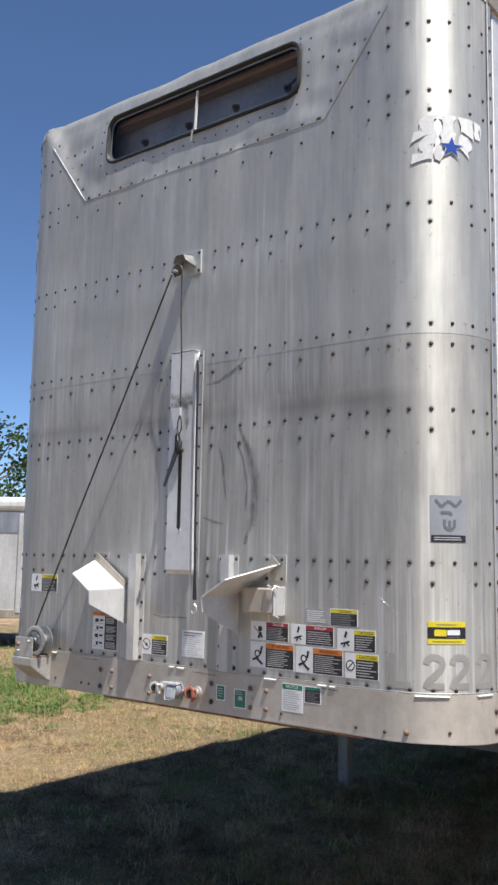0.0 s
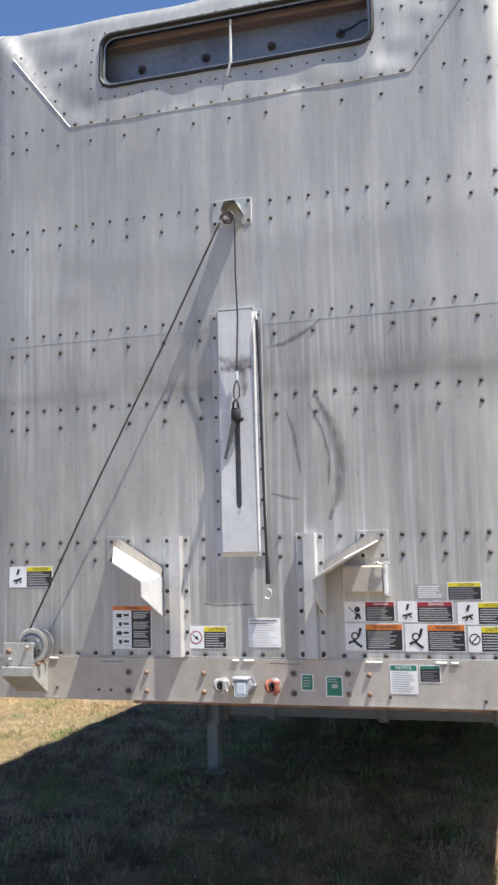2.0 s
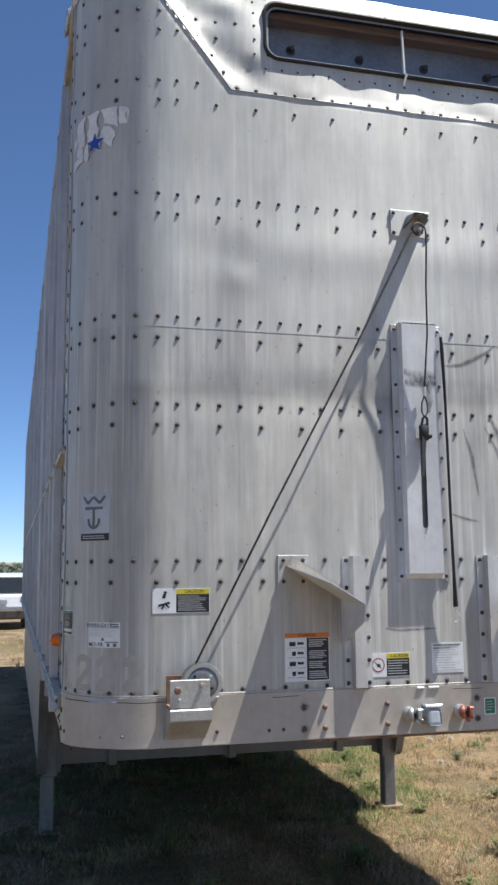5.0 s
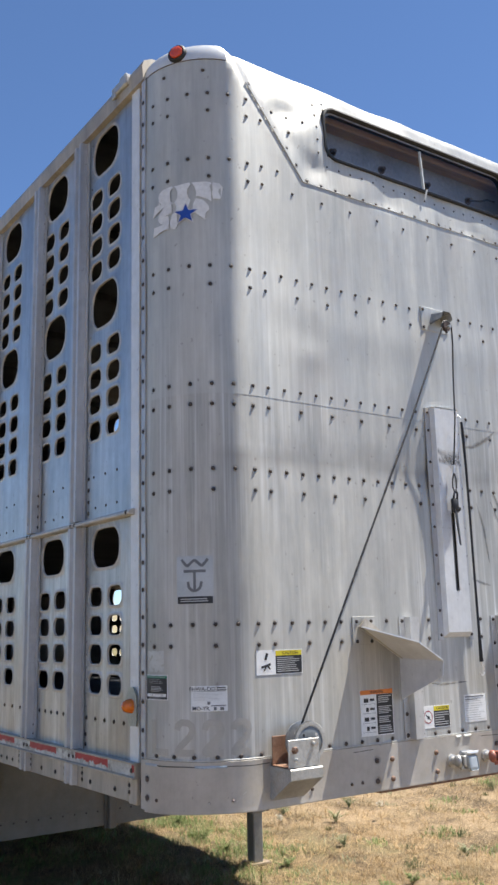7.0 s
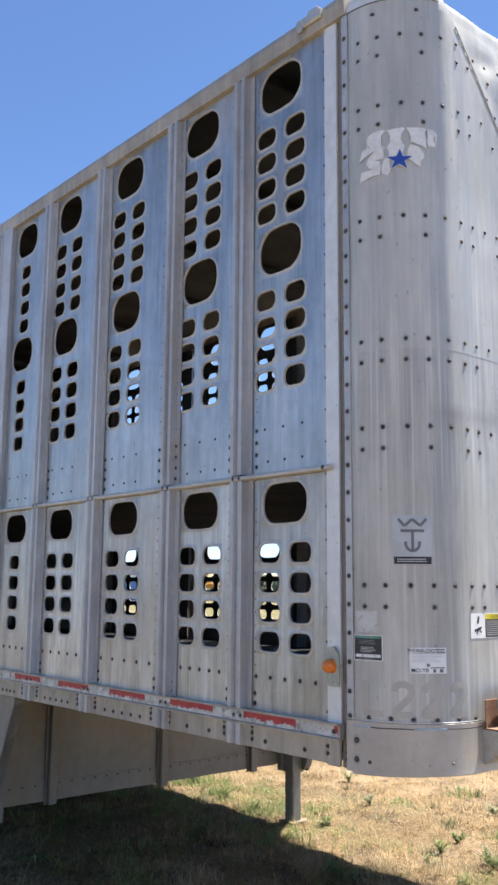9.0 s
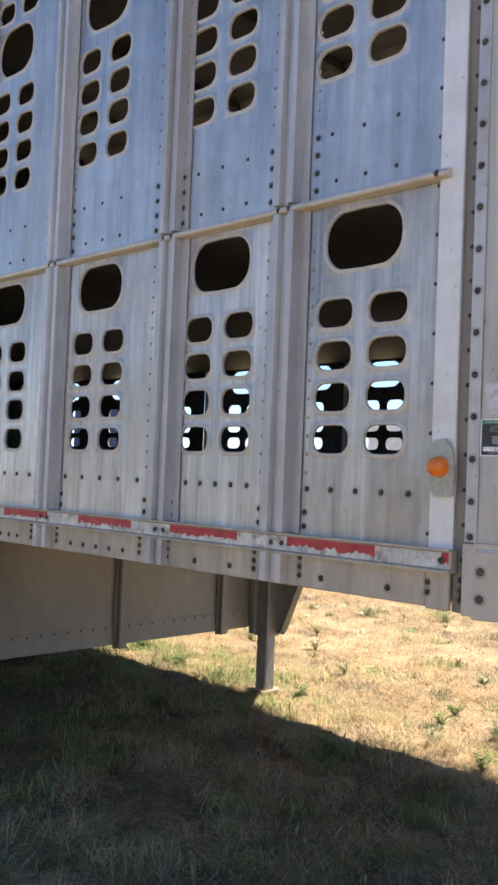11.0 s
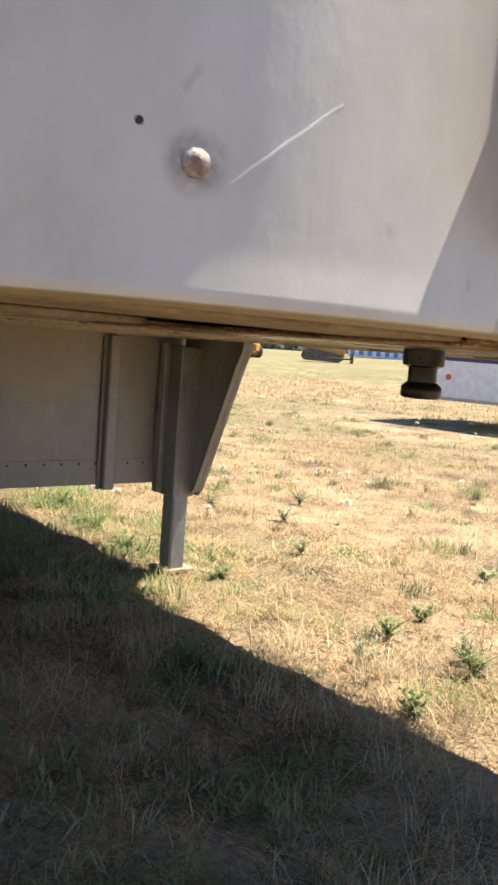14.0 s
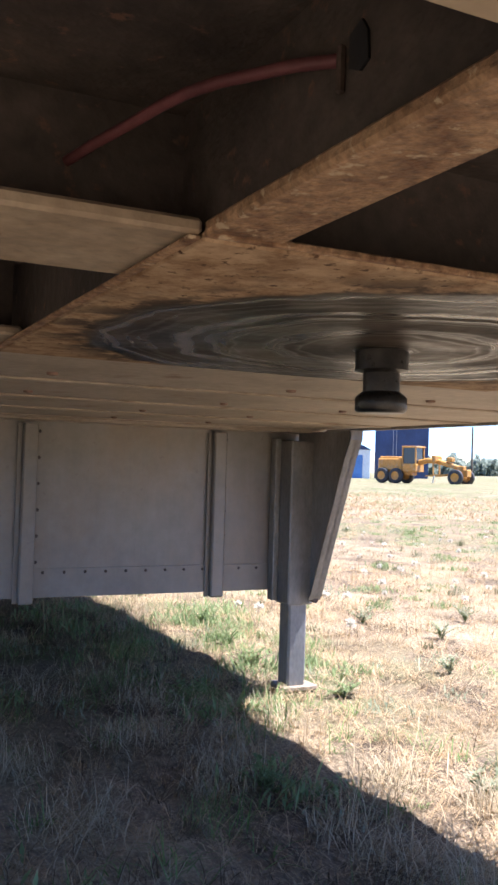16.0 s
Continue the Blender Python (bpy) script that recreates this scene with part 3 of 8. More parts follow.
# ---------------------------------------------------------------- mesh helpers
class Form:
    """Collects vertices, faces and material numbers of one mesh."""

    def __init__(self):
        self.v, self.f, self.m, self.s = [], [], [], []

    def add(self, verts, faces, mat=0, smooth=False):
        k = len(self.v)
        self.v += [tuple(p) for p in verts]
        self.f += [tuple(i + k for i in face) for face in faces]
        self.m += [mat] * len(faces)
        self.s += [smooth] * len(faces)
        return self

    def bm(self, bm, mat=0, smooth=False):
        bm.verts.index_update()
        self.add([v.co for v in bm.verts], [[v.index for v in f.verts] for f in bm.faces], mat, smooth)
        bm.free()
        return self

    def box(self, x0, x1, y0, y1, z0, z1, bevel=0.0, mat=0, turn=None, seg=1):
        bm = bmesh.new()
        bmesh.ops.create_cube(bm, size=1)
        bmesh.ops.scale(bm, vec=(x1 - x0, y1 - y0, z1 - z0), verts=bm.verts)
        if bevel:
            bmesh.ops.bevel(bm, geom=bm.edges[:], offset=bevel, segments=seg, affect="EDGES", profile=0.5)
        mt = Matrix.Translation(((x0 + x1) / 2, (y0 + y1) / 2, (z0 + z1) / 2))
        bmesh.ops.transform(bm, matrix=mt @ turn if turn else mt, verts=bm.verts)
        return self.bm(bm, mat)

    def rod(self, a, b, r, n=12, r2=None, mat=0, cap=True, smooth=True):
        a, b = Vector(a), Vector(b)
        q = (b - a).to_track_quat("Z", "Y")
        r2 = r if r2 is None else r2
        ring = [q @ Vector((math.cos(t), math.sin(t), 0)) for t in (2 * math.pi * i / n for i in range(n))]
        self.add([a + p * r for p in ring] + [b + p * r2 for p in ring], [(i, (i + 1) % n, n + (i + 1) % n, n + i) for i in range(n)], mat, smooth)
        if cap:
            self.add([a + p * r for p in ring], [tuple(reversed(range(n)))], mat)
            self.add([b + p * r2 for p in ring], [tuple(range(n))], mat)
        return self

    def tube(self, pts, r, n=8, mat=0):
        pts = [Vector(p) for p in pts]
        rings = []
        up = Vector((0.123, 0.31, 0.94))
        for i, p in enumerate(pts):
            d = (pts[min(i + 1, len(pts) - 1)] - pts[max(i - 1, 0)]).normalized()
            s = d.cross(up).normalized() if abs(d.dot(up)) < 0.98 else d.cross(Vector((1, 0, 0))).normalized()
            w = s.cross(d).normalized()
            rr = r[i] if isinstance(r, (list, tuple)) else r
            rings.append([p + s * rr * math.cos(2 * math.pi * k / n) + w * rr * math.sin(2 * math.pi * k / n) for k in range(n)])
        v = [p for ring in rings for p in ring]
        f = [(i * n + k, i * n + (k + 1) % n, (i + 1) * n + (k + 1) % n, (i + 1) * n + k) for i in range(len(pts) - 1) for k in range(n)]
        self.add(v, f, mat, True)
        self.add(rings[0], [tuple(reversed(range(n)))], mat)
        self.add(rings[-1], [tuple(range(n))], mat)
        return self

    def grid(self, fn, us, vs, mat=0, smooth=True, flip=False):
        v = [fn(a, b) for b in vs for a in us]
        n = len(us)
        f = []
        for j in range(len(vs) - 1):
            for i in range(n - 1):
                q = (j * n + i, j * n + i + 1, (j + 1) * n + i + 1, (j + 1) * n + i)
                f.append(q[::-1] if flip else q)
        return self.add(v, f, mat, smooth)

    def plate(self, poly, thick, mat=0):
        """A flat plate of that thickness behind the polygon's own normal."""
        poly = [Vector(p) for p in poly]
        nrm = (poly[1] - poly[0]).cross(poly[2] - poly[0]).normalized()
        k = len(poly)
        back = [p - nrm * thick for p in poly]
        f = [tuple(range(k)), tuple(reversed(range(k, 2 * k)))] + [(i, i + k, (i + 1) % k + k, (i + 1) % k) for i in range(k)]
        return self.add(poly + back, f, mat)

    def spin(self, prof, centre, axis, n=24, mat=0, smooth=True):
        """Turns (radius, height) pairs round an axis."""
        q = Vector(axis).to_track_quat("Z", "Y")
        c = Vector(centre)
        v = [c + q @ Vector((r * math.cos(2 * math.pi * i / n), r * math.sin(2 * math.pi * i / n), h)) for r, h in prof for i in range(n)]
        f = [(j * n + i, j * n + (i + 1) % n, (j + 1) * n + (i + 1) % n, (j + 1) * n + i) for j in range(len(prof) - 1) for i in range(n)]
        return self.add(v, f, mat, smooth)

    def weld(self):
        """Joins vertices that lie on one another, so that the form is one piece."""
        seen, to, v = {}, [], []
        for p in self.v:
            k = tuple(round(c * 4000) for c in p)
            if k not in seen:
                seen[k] = len(v)
                v.append(p)
            to.append(seen[k])
        keep = [(tuple(dict.fromkeys(to[i] for i in f)), m, s) for f, m, s in zip(self.f, self.m, self.s)]
        keep = [q for q in keep if len(q[0]) > 2]
        self.v, self.f, self.m, self.s = v, [q[0] for q in keep], [q[1] for q in keep], [q[2] for q in keep]
        return self

    def mesh(self, name, mats):
        me = bpy.data.meshes.new(name)
        me.from_pydata(self.v, [], self.f)
        for m in mats if isinstance(mats, (list, tuple)) else [mats]:
            me.materials.append(m)
        me.polygons.foreach_set("material_index", self.m)
        me.polygons.foreach_set("use_smooth", self.s)
        me.update()
        if any(self.s):
            me.set_sharp_from_angle(angle=radians(48))
        return me


def part(name, form, mats, parent=None, label="", kind=""):
    """Links a form (or a ready mesh) as one mesh object under a thing or a part."""
    me = form.mesh(name, mats) if isinstance(form, Form) else form
    ob = new(name, me)
    if parent:
        ob.parent = parent
    return tagged(ob, label=label, kind=kind)


def thing(name, label, category, group="", kind="", at=(0, 0, 0)):
    ob = new(name)
    ob.empty_display_size = 0.2
    ob.location = at
    return tagged(ob, label, category, group, kind)


def spread(a, b, n):
    return [a + (b - a) * i / (n - 1) for i in range(n)]


def text_mesh(words, size):
    """Flat triangles of a line of the built-in font, centred on the origin, in x and y."""
    cu = bpy.data.curves.new("lettering", "FONT")
    cu.body, cu.size, cu.align_x, cu.align_y, cu.resolution_u = words, size, "CENTER", "CENTER", 2
    cu.offset = 0.007
    ob = bpy.data.objects.new("lettering", cu)
    scene.collection.objects.link(ob)
    me = bpy.data.meshes.new_from_object(ob.evaluated_get(bpy.context.evaluated_depsgraph_get()))
    v, f = [tuple(p.co) for p in me.vertices], [tuple(p.vertices) for p in me.polygons]
    bpy.data.objects.remove(ob)
    bpy.data.curves.remove(cu)
    bpy.data.meshes.remove(me)
    return v, f

WORDS = {w: text_mesh(w, 1.0) for w in ("CAUTION", "WARNING", "DANGER", "NOTICE", "FHWA-DOT", "MO-YR", "DATE OF INSPECTION", "FHWA PERIODIC INSPECTION", "This vehicle has passed inspection in", "accordance with 49 CFR 396.17 through", "396.23. The inspection report is located at:", "JAN", "FEB", "APR", "MAY", "JUNE")}

# ---------------------------------------------------------------- ground
def rise(x, y):
    """Height of the field: level by the trailer, climbing gently to the far side."""
    d = x * 0.68 + y * 0.73 - 14
    far = 0.0006 * (d if d > 0 else 0.0)
    r, az = math.hypot(x, y), math.degrees(math.atan2(x, y))
    swell = min(max((az - 38) / 12, 0.0), 1.0) * min(max((130 - az) / 40, 0.0), 1.0)
    far += 0.012 * max(0.0, min(r, 140.0) - 25) * swell * swell * (3 - 2 * swell)
    return far + 0.018 * noise.noise((x * 0.45, y * 0.45, 2.0)) + 0.05 * noise.noise((x * 0.09, y * 0.09, 5.0)) * min(1.0, math.hypot(x, y) / 12)


def smooth_step(x):
    x = min(max(x, 0.0), 1.0)
    return x * x * (3 - 2 * x)


def ground_z(x, y):
    near = smooth_step((9.0 - math.hypot(x - 1.0, y - 2.5)) / 4.0)
    return rise(x, y) + 0.012 * noise.noise((x * 2.1, y * 2.1, 8.0)) - 0.004 + near * (0.020 * noise.noise((x * 3.4, y * 3.4, 3.0)) + 0.010 * noise.noise((x * 7.5, y * 7.5, 6.0)))


FAR = [-900, -600, -400, -260, -170, -110, -75, -52, -38, -29, -23, -19]
ring_x = FAR + [-16 + 0.8 * i for i in range(16)] + [-3.4 + 0.08 * i for i in range(113)] + [6.0 + 0.8 * i for i in range(13)] + [19, 23, 29, 38, 52, 75, 110, 170, 260, 400, 600, 900]
ring_y = [v + 3 for v in FAR] + [-13 + 0.8 * i for i in range(15)] + [-1.2 + 0.08 * i for i in range(108)] + [8.0 + 0.8 * i for i in range(14)] + [22, 26, 32, 41, 55, 78, 113, 173, 263, 403, 603, 903]
ground = part("ground", Form().grid(lambda x, y: (x, y, ground_z(x, y)), ring_x, ring_y), M["field"])
tagged(ground, "dry tan field of straw and bare soil with green patches", "ground", kind="structure")

# ---------------------------------------------------------------- the livestock trailer
HALF, RAD, FLAT = 1.31, 0.30, 1.01
ARC = RAD * math.pi / 2
ROOF_Z, CAP = 4.10, 0.10


def plan(u):
    """Point and outward normal of the nose at arc length u from the middle, in plan."""
    a, s = abs(u), (1 if u >= 0 else -1)
    if a <= FLAT:
        return Vector((u, 0, 0)), Vector((0, -1, 0))
    if a <= FLAT + ARC:
        t = (a - FLAT) / RAD
        return Vector((s * (FLAT + RAD * math.sin(t)), RAD - RAD * math.cos(t), 0)), Vector((s * math.sin(t), -math.cos(t), 0))
    return Vector((s * HALF, RAD + a - FLAT - ARC, 0)), Vector((s, 0, 0))


def in_visor(u, z):
    """1 inside the pressed window panel of the nose's top, 0 outside."""
    return smooth_step((0.735 + (z - 3.552) * 0.77 - abs(u)) / (0.045 + 0.3 * max(0.0, z - 3.84))) * smooth_step((z - 3.545) / 0.025)


def dent(u, z):
    """How far the old sheet bulges out (+) or in (-) there."""
    d = 0.0058 * noise.noise((u * 1.6, z * 1.5, 3.0)) + 0.0016 * noise.noise((u * 4.2, z * 3.0, 7.0))
    d -= 0.006 * math.exp(-(((u + 0.80) / 0.16) ** 2 + ((z - 2.90) / 0.09) ** 2))
    d += 0.004 * math.exp(-(((u + 0.72) / 0.05) ** 2 + ((z - 2.80) / 0.05) ** 2))
    d -= 0.0065 * math.exp(-(((z - 2.36) / 0.07) ** 2)) * smooth_step((1.1 - abs(u)) / 0.3) * (0.8 + 0.5 * noise.noise((u * 2.3, 4.0, 1.0)))
    d += 0.004 * math.exp(-(((z - 2.95 - 0.05 * u) / 0.10) ** 2)) * smooth_step((1.1 - abs(u)) / 0.3)
    if z > 3.5:
        d += in_visor(u, z) * (0.010 * noise.noise((u * 2.6, z * 4.2, 11.0)) + 0.0055 * noise.noise((u * 6.5, z * 8.0, 13.0)))
        d -= 0.012 * math.exp(-(((abs(u) - 0.80) / 0.09) ** 2 + ((z - 3.86 + 0.15 * (abs(u) - 0.8)) / 0.045) ** 2)) * in_visor(u, z)
        for c in (-0.66, 0.66):
            d -= 0.010 * math.exp(-(((u - c) / 0.06) ** 2 + ((z - 3.64) / 0.05) ** 2))
    return d


def nose(u, z, off=0.0, flat=False):
    """A point of the nose's outer face, lifted by off. Above the cap's spring line it rolls back on to the roof."""
    p, n = plan(u)
    back = 0.0
    zz = z
    if z > ROOF_Z - CAP:
        t = min((z - (ROOF_Z - CAP)) / (CAP * math.pi / 2), 1.0) * math.pi / 2
        back, zz = CAP * (1 - math.cos(t)), ROOF_Z - CAP + CAP * math.sin(t)
    tilt = in_visor(u, z) * (max(min(z, 4.0) - 3.552, 0) * 0.05 + 0.95 * max(min(z, 4.0) - 3.85, 0) ** 2 + 0.002)
    d = 0.0 if flat else dent(u, z)
    q = p + n * (off + d - back - tilt)
    return (q.x, q.y, zz)


trailer = thing("livestock_trailer", "weathered silver aluminium livestock trailer on landing legs over dry grass", "trailer")

WIN_U, WIN_Z0, WIN_Z1, WIN_R = 0.588, 3.716, 3.954, 0.055


def round_rect(w, h, r, n=6):
    pts = []
    for cx, cy, a0 in ((w - r, h - r, 0), (-w + r, h - r, 90), (-w + r, -h + r, 180), (w - r, -h + r, 270)):
        pts += [(cx + r * math.cos(radians(a0 + 90 * i / n)), cy + r * math.sin(radians(a0 + 90 * i / n))) for i in range(n + 1)]
    return pts


def nose_sheet(z0, z1, nz, off, holed=False):
    us = [-1.481] + spread(-1.45, -1.02, 16) + spread(-0.99, 0.99, 67) + spread(1.02, 1.45, 16) + [1.481]
    zs = spread(z0, z1, nz)
    if holed:
        us = sorted(set(us + [-WIN_U, WIN_U]))
        zs = sorted(set(zs + [WIN_Z0, WIN_Z1]))
    fm = Form()
    v = [nose(u, z, off) for z in zs for u in us]
    n = len(us)
    f = []
    for j in range(len(zs) - 1):
        for i in range(n - 1):
            if holed and us[i] >= -WIN_U - 1e-6 and us[i + 1] <= WIN_U + 1e-6 and zs[j] >= WIN_Z0 - 1e-6 and zs[j + 1] <= WIN_Z1 + 1e-6:
                continue
            f.append((j * n + i, j * n + i + 1, (j + 1) * n + i + 1, (j + 1) * n + i))
    return fm.add(v, f, 0, True)


cap_top = ROOF_Z - CAP + CAP * math.pi / 2
upper = part("nose_upper_sheet", nose_sheet(2.598, cap_top, 70, 0.0007, True), M["skin"], trailer)
lower = part("nose_lower_sheet", nose_sheet(1.286, 2.606, 54, 0.0), M["skin_low"], trailer)
for ob in (upper, lower):
    ob.data.update()
    so = ob.modifiers.new("gauge", "SOLIDIFY")
    so.thickness, so.offset, so.use_rim = 0.0025, -1.0, False

# the skirt below the seam, a hair proud of the sheets, with a return lip under it
SK0, SK1 = 1.1195, 1.289
us_skirt = [-1.481] + spread(-1.45, -1.02, 16) + spread(-0.95, 0.95, 20) + spread(1.02, 1.45, 16) + [1.481]


def skirt_foot(u):
    """The skirt hangs a little lower round the corners than in front."""
    return SK0 - 0.011 * min(max((abs(u) - 1.2) / 0.3, 0.0), 1.0)


def skirt_at(u, k):
    SK0 = skirt_foot(u)
    outer = [(0.001, SK1), (0.0045, SK1 - 0.001), (0.0045, SK0 + 0.0200), (0.0047, SK0 + 0.0120), (0.0053, SK0 + 0.0050), (0.0054, SK0 + 0.0022), (0.0046, SK0 + 0.0005), (0.0024, SK0), (-0.043, SK0), (-0.043, SK0 + 0.004), (-0.008, SK0 + 0.004), (-0.008, SK1)]
    o, z = outer[k]
    w = 0.0012 * noise.noise((u * 3, 7.2, 21.0))
    return nose(u, z, o + w, True)


skirt = part("skirt_panel", Form().grid(lambda u, k: skirt_at(u, int(k)), us_skirt, (0, 1), 0, True, True).grid(lambda u, k: skirt_at(u, int(k)), us_skirt, range(1, 8), 0, True, True).grid(lambda u, k: skirt_at(u, int(k)), us_skirt, range(7, 12), 1, False, True).weld(), [M["skirt"], M["lip"]], trailer, "dull dusty skirt panel below the nose seam")

# seam beads, sealant and open gaps along the skirt's top
for u0, u1, w in ((-1.406, -1.256, 0.0034), (-1.145, -0.985, 0.0024), (-0.60, -0.50, 0.002), (0.10, 0.22, 0.002), (0.72, 0.82, 0.002)):
    fm = Form().grid(lambda u, k: nose(u, 1.2735 - 0.001 * math.sin(40 * u) - w * k, 0.0056, True), spread(u0, u1, 11), (0, 1), 0, False, True)
    part("seam_gap", fm, M["gasket"], skirt)
for u0, u1 in ((-1.475, -1.406), (-1.256, -1.145)):
    fm = Form().grid(lambda u, k: nose(u, 1.2765 + 0.001 * noise.noise((u * 60, k, 1)) - 0.0085 * k, 0.0050 + 0.0016 * math.sin(math.pi * k), True), spread(u0, u1, 19), (0, 0.3, 0.7, 1), 0, True, True)
    part("sealant_bead", fm, M["caulk"], skirt, "pale blue seam sealant")
for u0, u1 in ((-0.83, -0.795), (-0.045, -0.018), (0.0, 0.042), (0.475, 0.535), (0.73, 0.77), (0.785, 0.81), (1.13, 1.25), (1.36, 1.44)):
    fm = Form().grid(lambda u, k: nose(u, SK1 - 0.002 - 0.009 * k + 0.001 * noise.noise((u * 90, k * 2, 4)), 0.0045 + 0.005 * math.sin(math.pi * k), True), spread(u0, u1, 15), (0, 0.25, 0.5, 0.75, 1), 0, True, True)
    part("weld_bead", fm, M["offwhite"], skirt, "bright paint-splashed weld bead")
part("seam_ledge", Form().grid(lambda u, k: nose(u, SK1 + 0.007 - 0.006 * k, 0.0030 + 0.0015 * math.sin(math.pi * k), True), us_skirt, (0, 0.3, 0.7, 1), 0, True, True), M["skin_low"], trailer)

# the folded edge round the window panel
fm = Form()
edge = [(-0.735 - 0.77 * (z - 3.552), z) for z in spread(3.915, 3.552, 14)] + [(u, 3.552) for u in spread(-0.70, 0.70, 41)] + [(0.735 + 0.77 * (z - 3.552), z) for z in spread(3.552, 3.94, 14)]
fm.tube([nose(u, z, 0.0012) for u, z in edge], 0.0028, 6)
part("panel_fold", fm, M["skin"], trailer, "raised folded edge of the window panel")

# the smooth cap trim over each corner, with its seam
for s in (-1, 1):
    us = spread(s * 1.481, s * 1.10, 24)
    part("cap_trim", Form().grid(lambda u, z: nose(u, z, 0.0032), us, [3.992] + spread(3.996, cap_top - 0.004, 10), 0, True, s > 0), M["end"], trailer, "smooth bright cap over the roof corner")
    part("cap_seam", Form().tube([nose(u, 3.990, 0.0020) for u in us], 0.0013, 5), M["bolt"], trailer)

# the window: frame with rubber, pane, middle bar, and the wooden head and bolted plate behind it
win_c = (WIN_Z0 + WIN_Z1) / 2
win_h = (WIN_Z1 - WIN_Z0) / 2


def win_pt(a, b, off):
    x, y, z = nose(0.0, win_c, 0.0, True)
    s = 0.05
    return (a, y + b * s - off, win_c + b)


window = part("window", Form(), [M["gasket"]], trailer, "long narrow rounded nose window in black rubber")
fm = Form()
loops = [round_rect(WIN_U + 0.013, win_h + 0.012, 0.062), round_rect(WIN_U + 0.011, win_h + 0.010, 0.060), round_rect(WIN_U + 0.004, win_h + 0.002, WIN_R), round_rect(WIN_U - 0.002, win_h - 0.004, WIN_R), round_rect(WIN_U - 0.004, win_h - 0.006, WIN_R)]
offs = [-0.002, 0.012, 0.014, 0.006, -0.035]
k = len(loops[0])
v = [win_pt(a, b, o) for lp, o in zip(loops, offs) for a, b in lp]
fm.add(v, [(j * k + i, j * k + (i + 1) % k, (j + 1) * k + (i + 1) % k, (j + 1) * k + i) for j in range(len(loops) - 1) for i in range(k)], 0, True)
part("window_frame", fm, M["gasket"], window, "black rubber window surround")
fm = Form()
inner = [round_rect(WIN_U - 0.003, win_h - 0.005, WIN_R), round_rect(WIN_U - 0.012, win_h - 0.014, WIN_R - 0.01)]
v = [win_pt(a, b, -0.006) for lp in inner for a, b in lp]
fm.add(v, [(i, (i + 1) % k, k + (i + 1) % k, k + i) for i in range(k)], 0, True)
part("window_bead", fm, M["galv"], window, "thin bright inner bead")
fm = Form()
fm.add([win_pt(a, b, -0.010) for a, b in inner[1]], [tuple(range(k))])
pane = part("pane", fm, M["pane"], window)
pane.visible_shadow = False
fm = Form().plate([win_pt(-0.004, -win_h + 0.01, 0.004), win_pt(0.004, -win_h + 0.01, 0.004), win_pt(0.003, win_h - 0.03, 0.002), win_pt(-0.003, win_h - 0.03, 0.002)], 0.012)
fm.plate([win_pt(-0.016, -win_h - 0.05, 0.012), win_pt(-0.008, -win_h - 0.05, 0.012), win_pt(0.008, -win_h + 0.002, 0.018), win_pt(-0.002, -win_h + 0.002, 0.018)], 0.003)
part("window_bar", fm, M["offwhite"], window, "white middle bar with a torn tail")
fm = Form().box(-0.70, 0.70, 0.135, 0.15, 3.60, 3.945, 0.002)
part("back_plate", fm, M["back"], window, "bare metal plate behind the window")
part("head_board", Form().box(-0.70, 0.70, 0.075, 0.15, 3.93, 3.99, 0.004), M["wood"], window, "brown wooden board across the window head")
for bx in (-0.449, -0.148, 0.148, 0.446):
    fm = Form().spin([(0.0, 0.022), (0.010, 0.021), (0.013, 0.012), (0.014, 0.0), (0.020, 0.0), (0.020, -0.004)], (bx, 0.131, 3.836), (0, -1, 0), 14)
    part("bolt_head", fm, M["bolt"], window)
part("loose_wire", Form().tube([(0.446, 0.11, 3.83), (0.50, 0.10, 3.835), (0.54, 0.09, 3.85), (0.60, 0.09, 3.852)], 0.005, 6), M["gasket"], window)

# roof, walls' frame, floors
roof_edge = [nose(u, cap_top, 0.0015, True)[:2] for u in spread(-1.481, 1.481, 60)]
part("roof", Form().plate([(x, y, 4.0985) for x, y in roof_edge + [(1.205, 14.0), (-1.205, 14.0)]], 0.012), M["side"], trailer)
# Sheet added under the roof so the ceiling takes the shade-darkened colour.
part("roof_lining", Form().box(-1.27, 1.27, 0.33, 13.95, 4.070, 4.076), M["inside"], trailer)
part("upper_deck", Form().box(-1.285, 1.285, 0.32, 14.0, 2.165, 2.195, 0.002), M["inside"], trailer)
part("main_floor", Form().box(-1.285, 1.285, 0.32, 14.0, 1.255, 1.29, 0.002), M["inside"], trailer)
part("rear_wall", Form().box(-1.29, 1.29, 13.96, 14.0, 1.29, 4.08, 0.004), M["side"], trailer)
for i in range(14):
    y = 0.9 + 0.95 * i
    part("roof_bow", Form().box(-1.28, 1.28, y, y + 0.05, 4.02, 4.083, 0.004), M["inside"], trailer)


# ---- perforated sides
def oval(w, h, n=20, p=0.45):
    """Outline of a slot: a rectangle with very round corners."""
    out = []
    for i in range(n):
        t = 2 * math.pi * i / n
        c, s = round(math.cos(t), 6), round(math.sin(t), 6)
        r = h * p
        out.append(((w / 2 - r) * ((c > 0) - (c < 0)) + r * c, (h / 2 - r) * ((s > 0) - (s < 0)) + r * s))
    return out


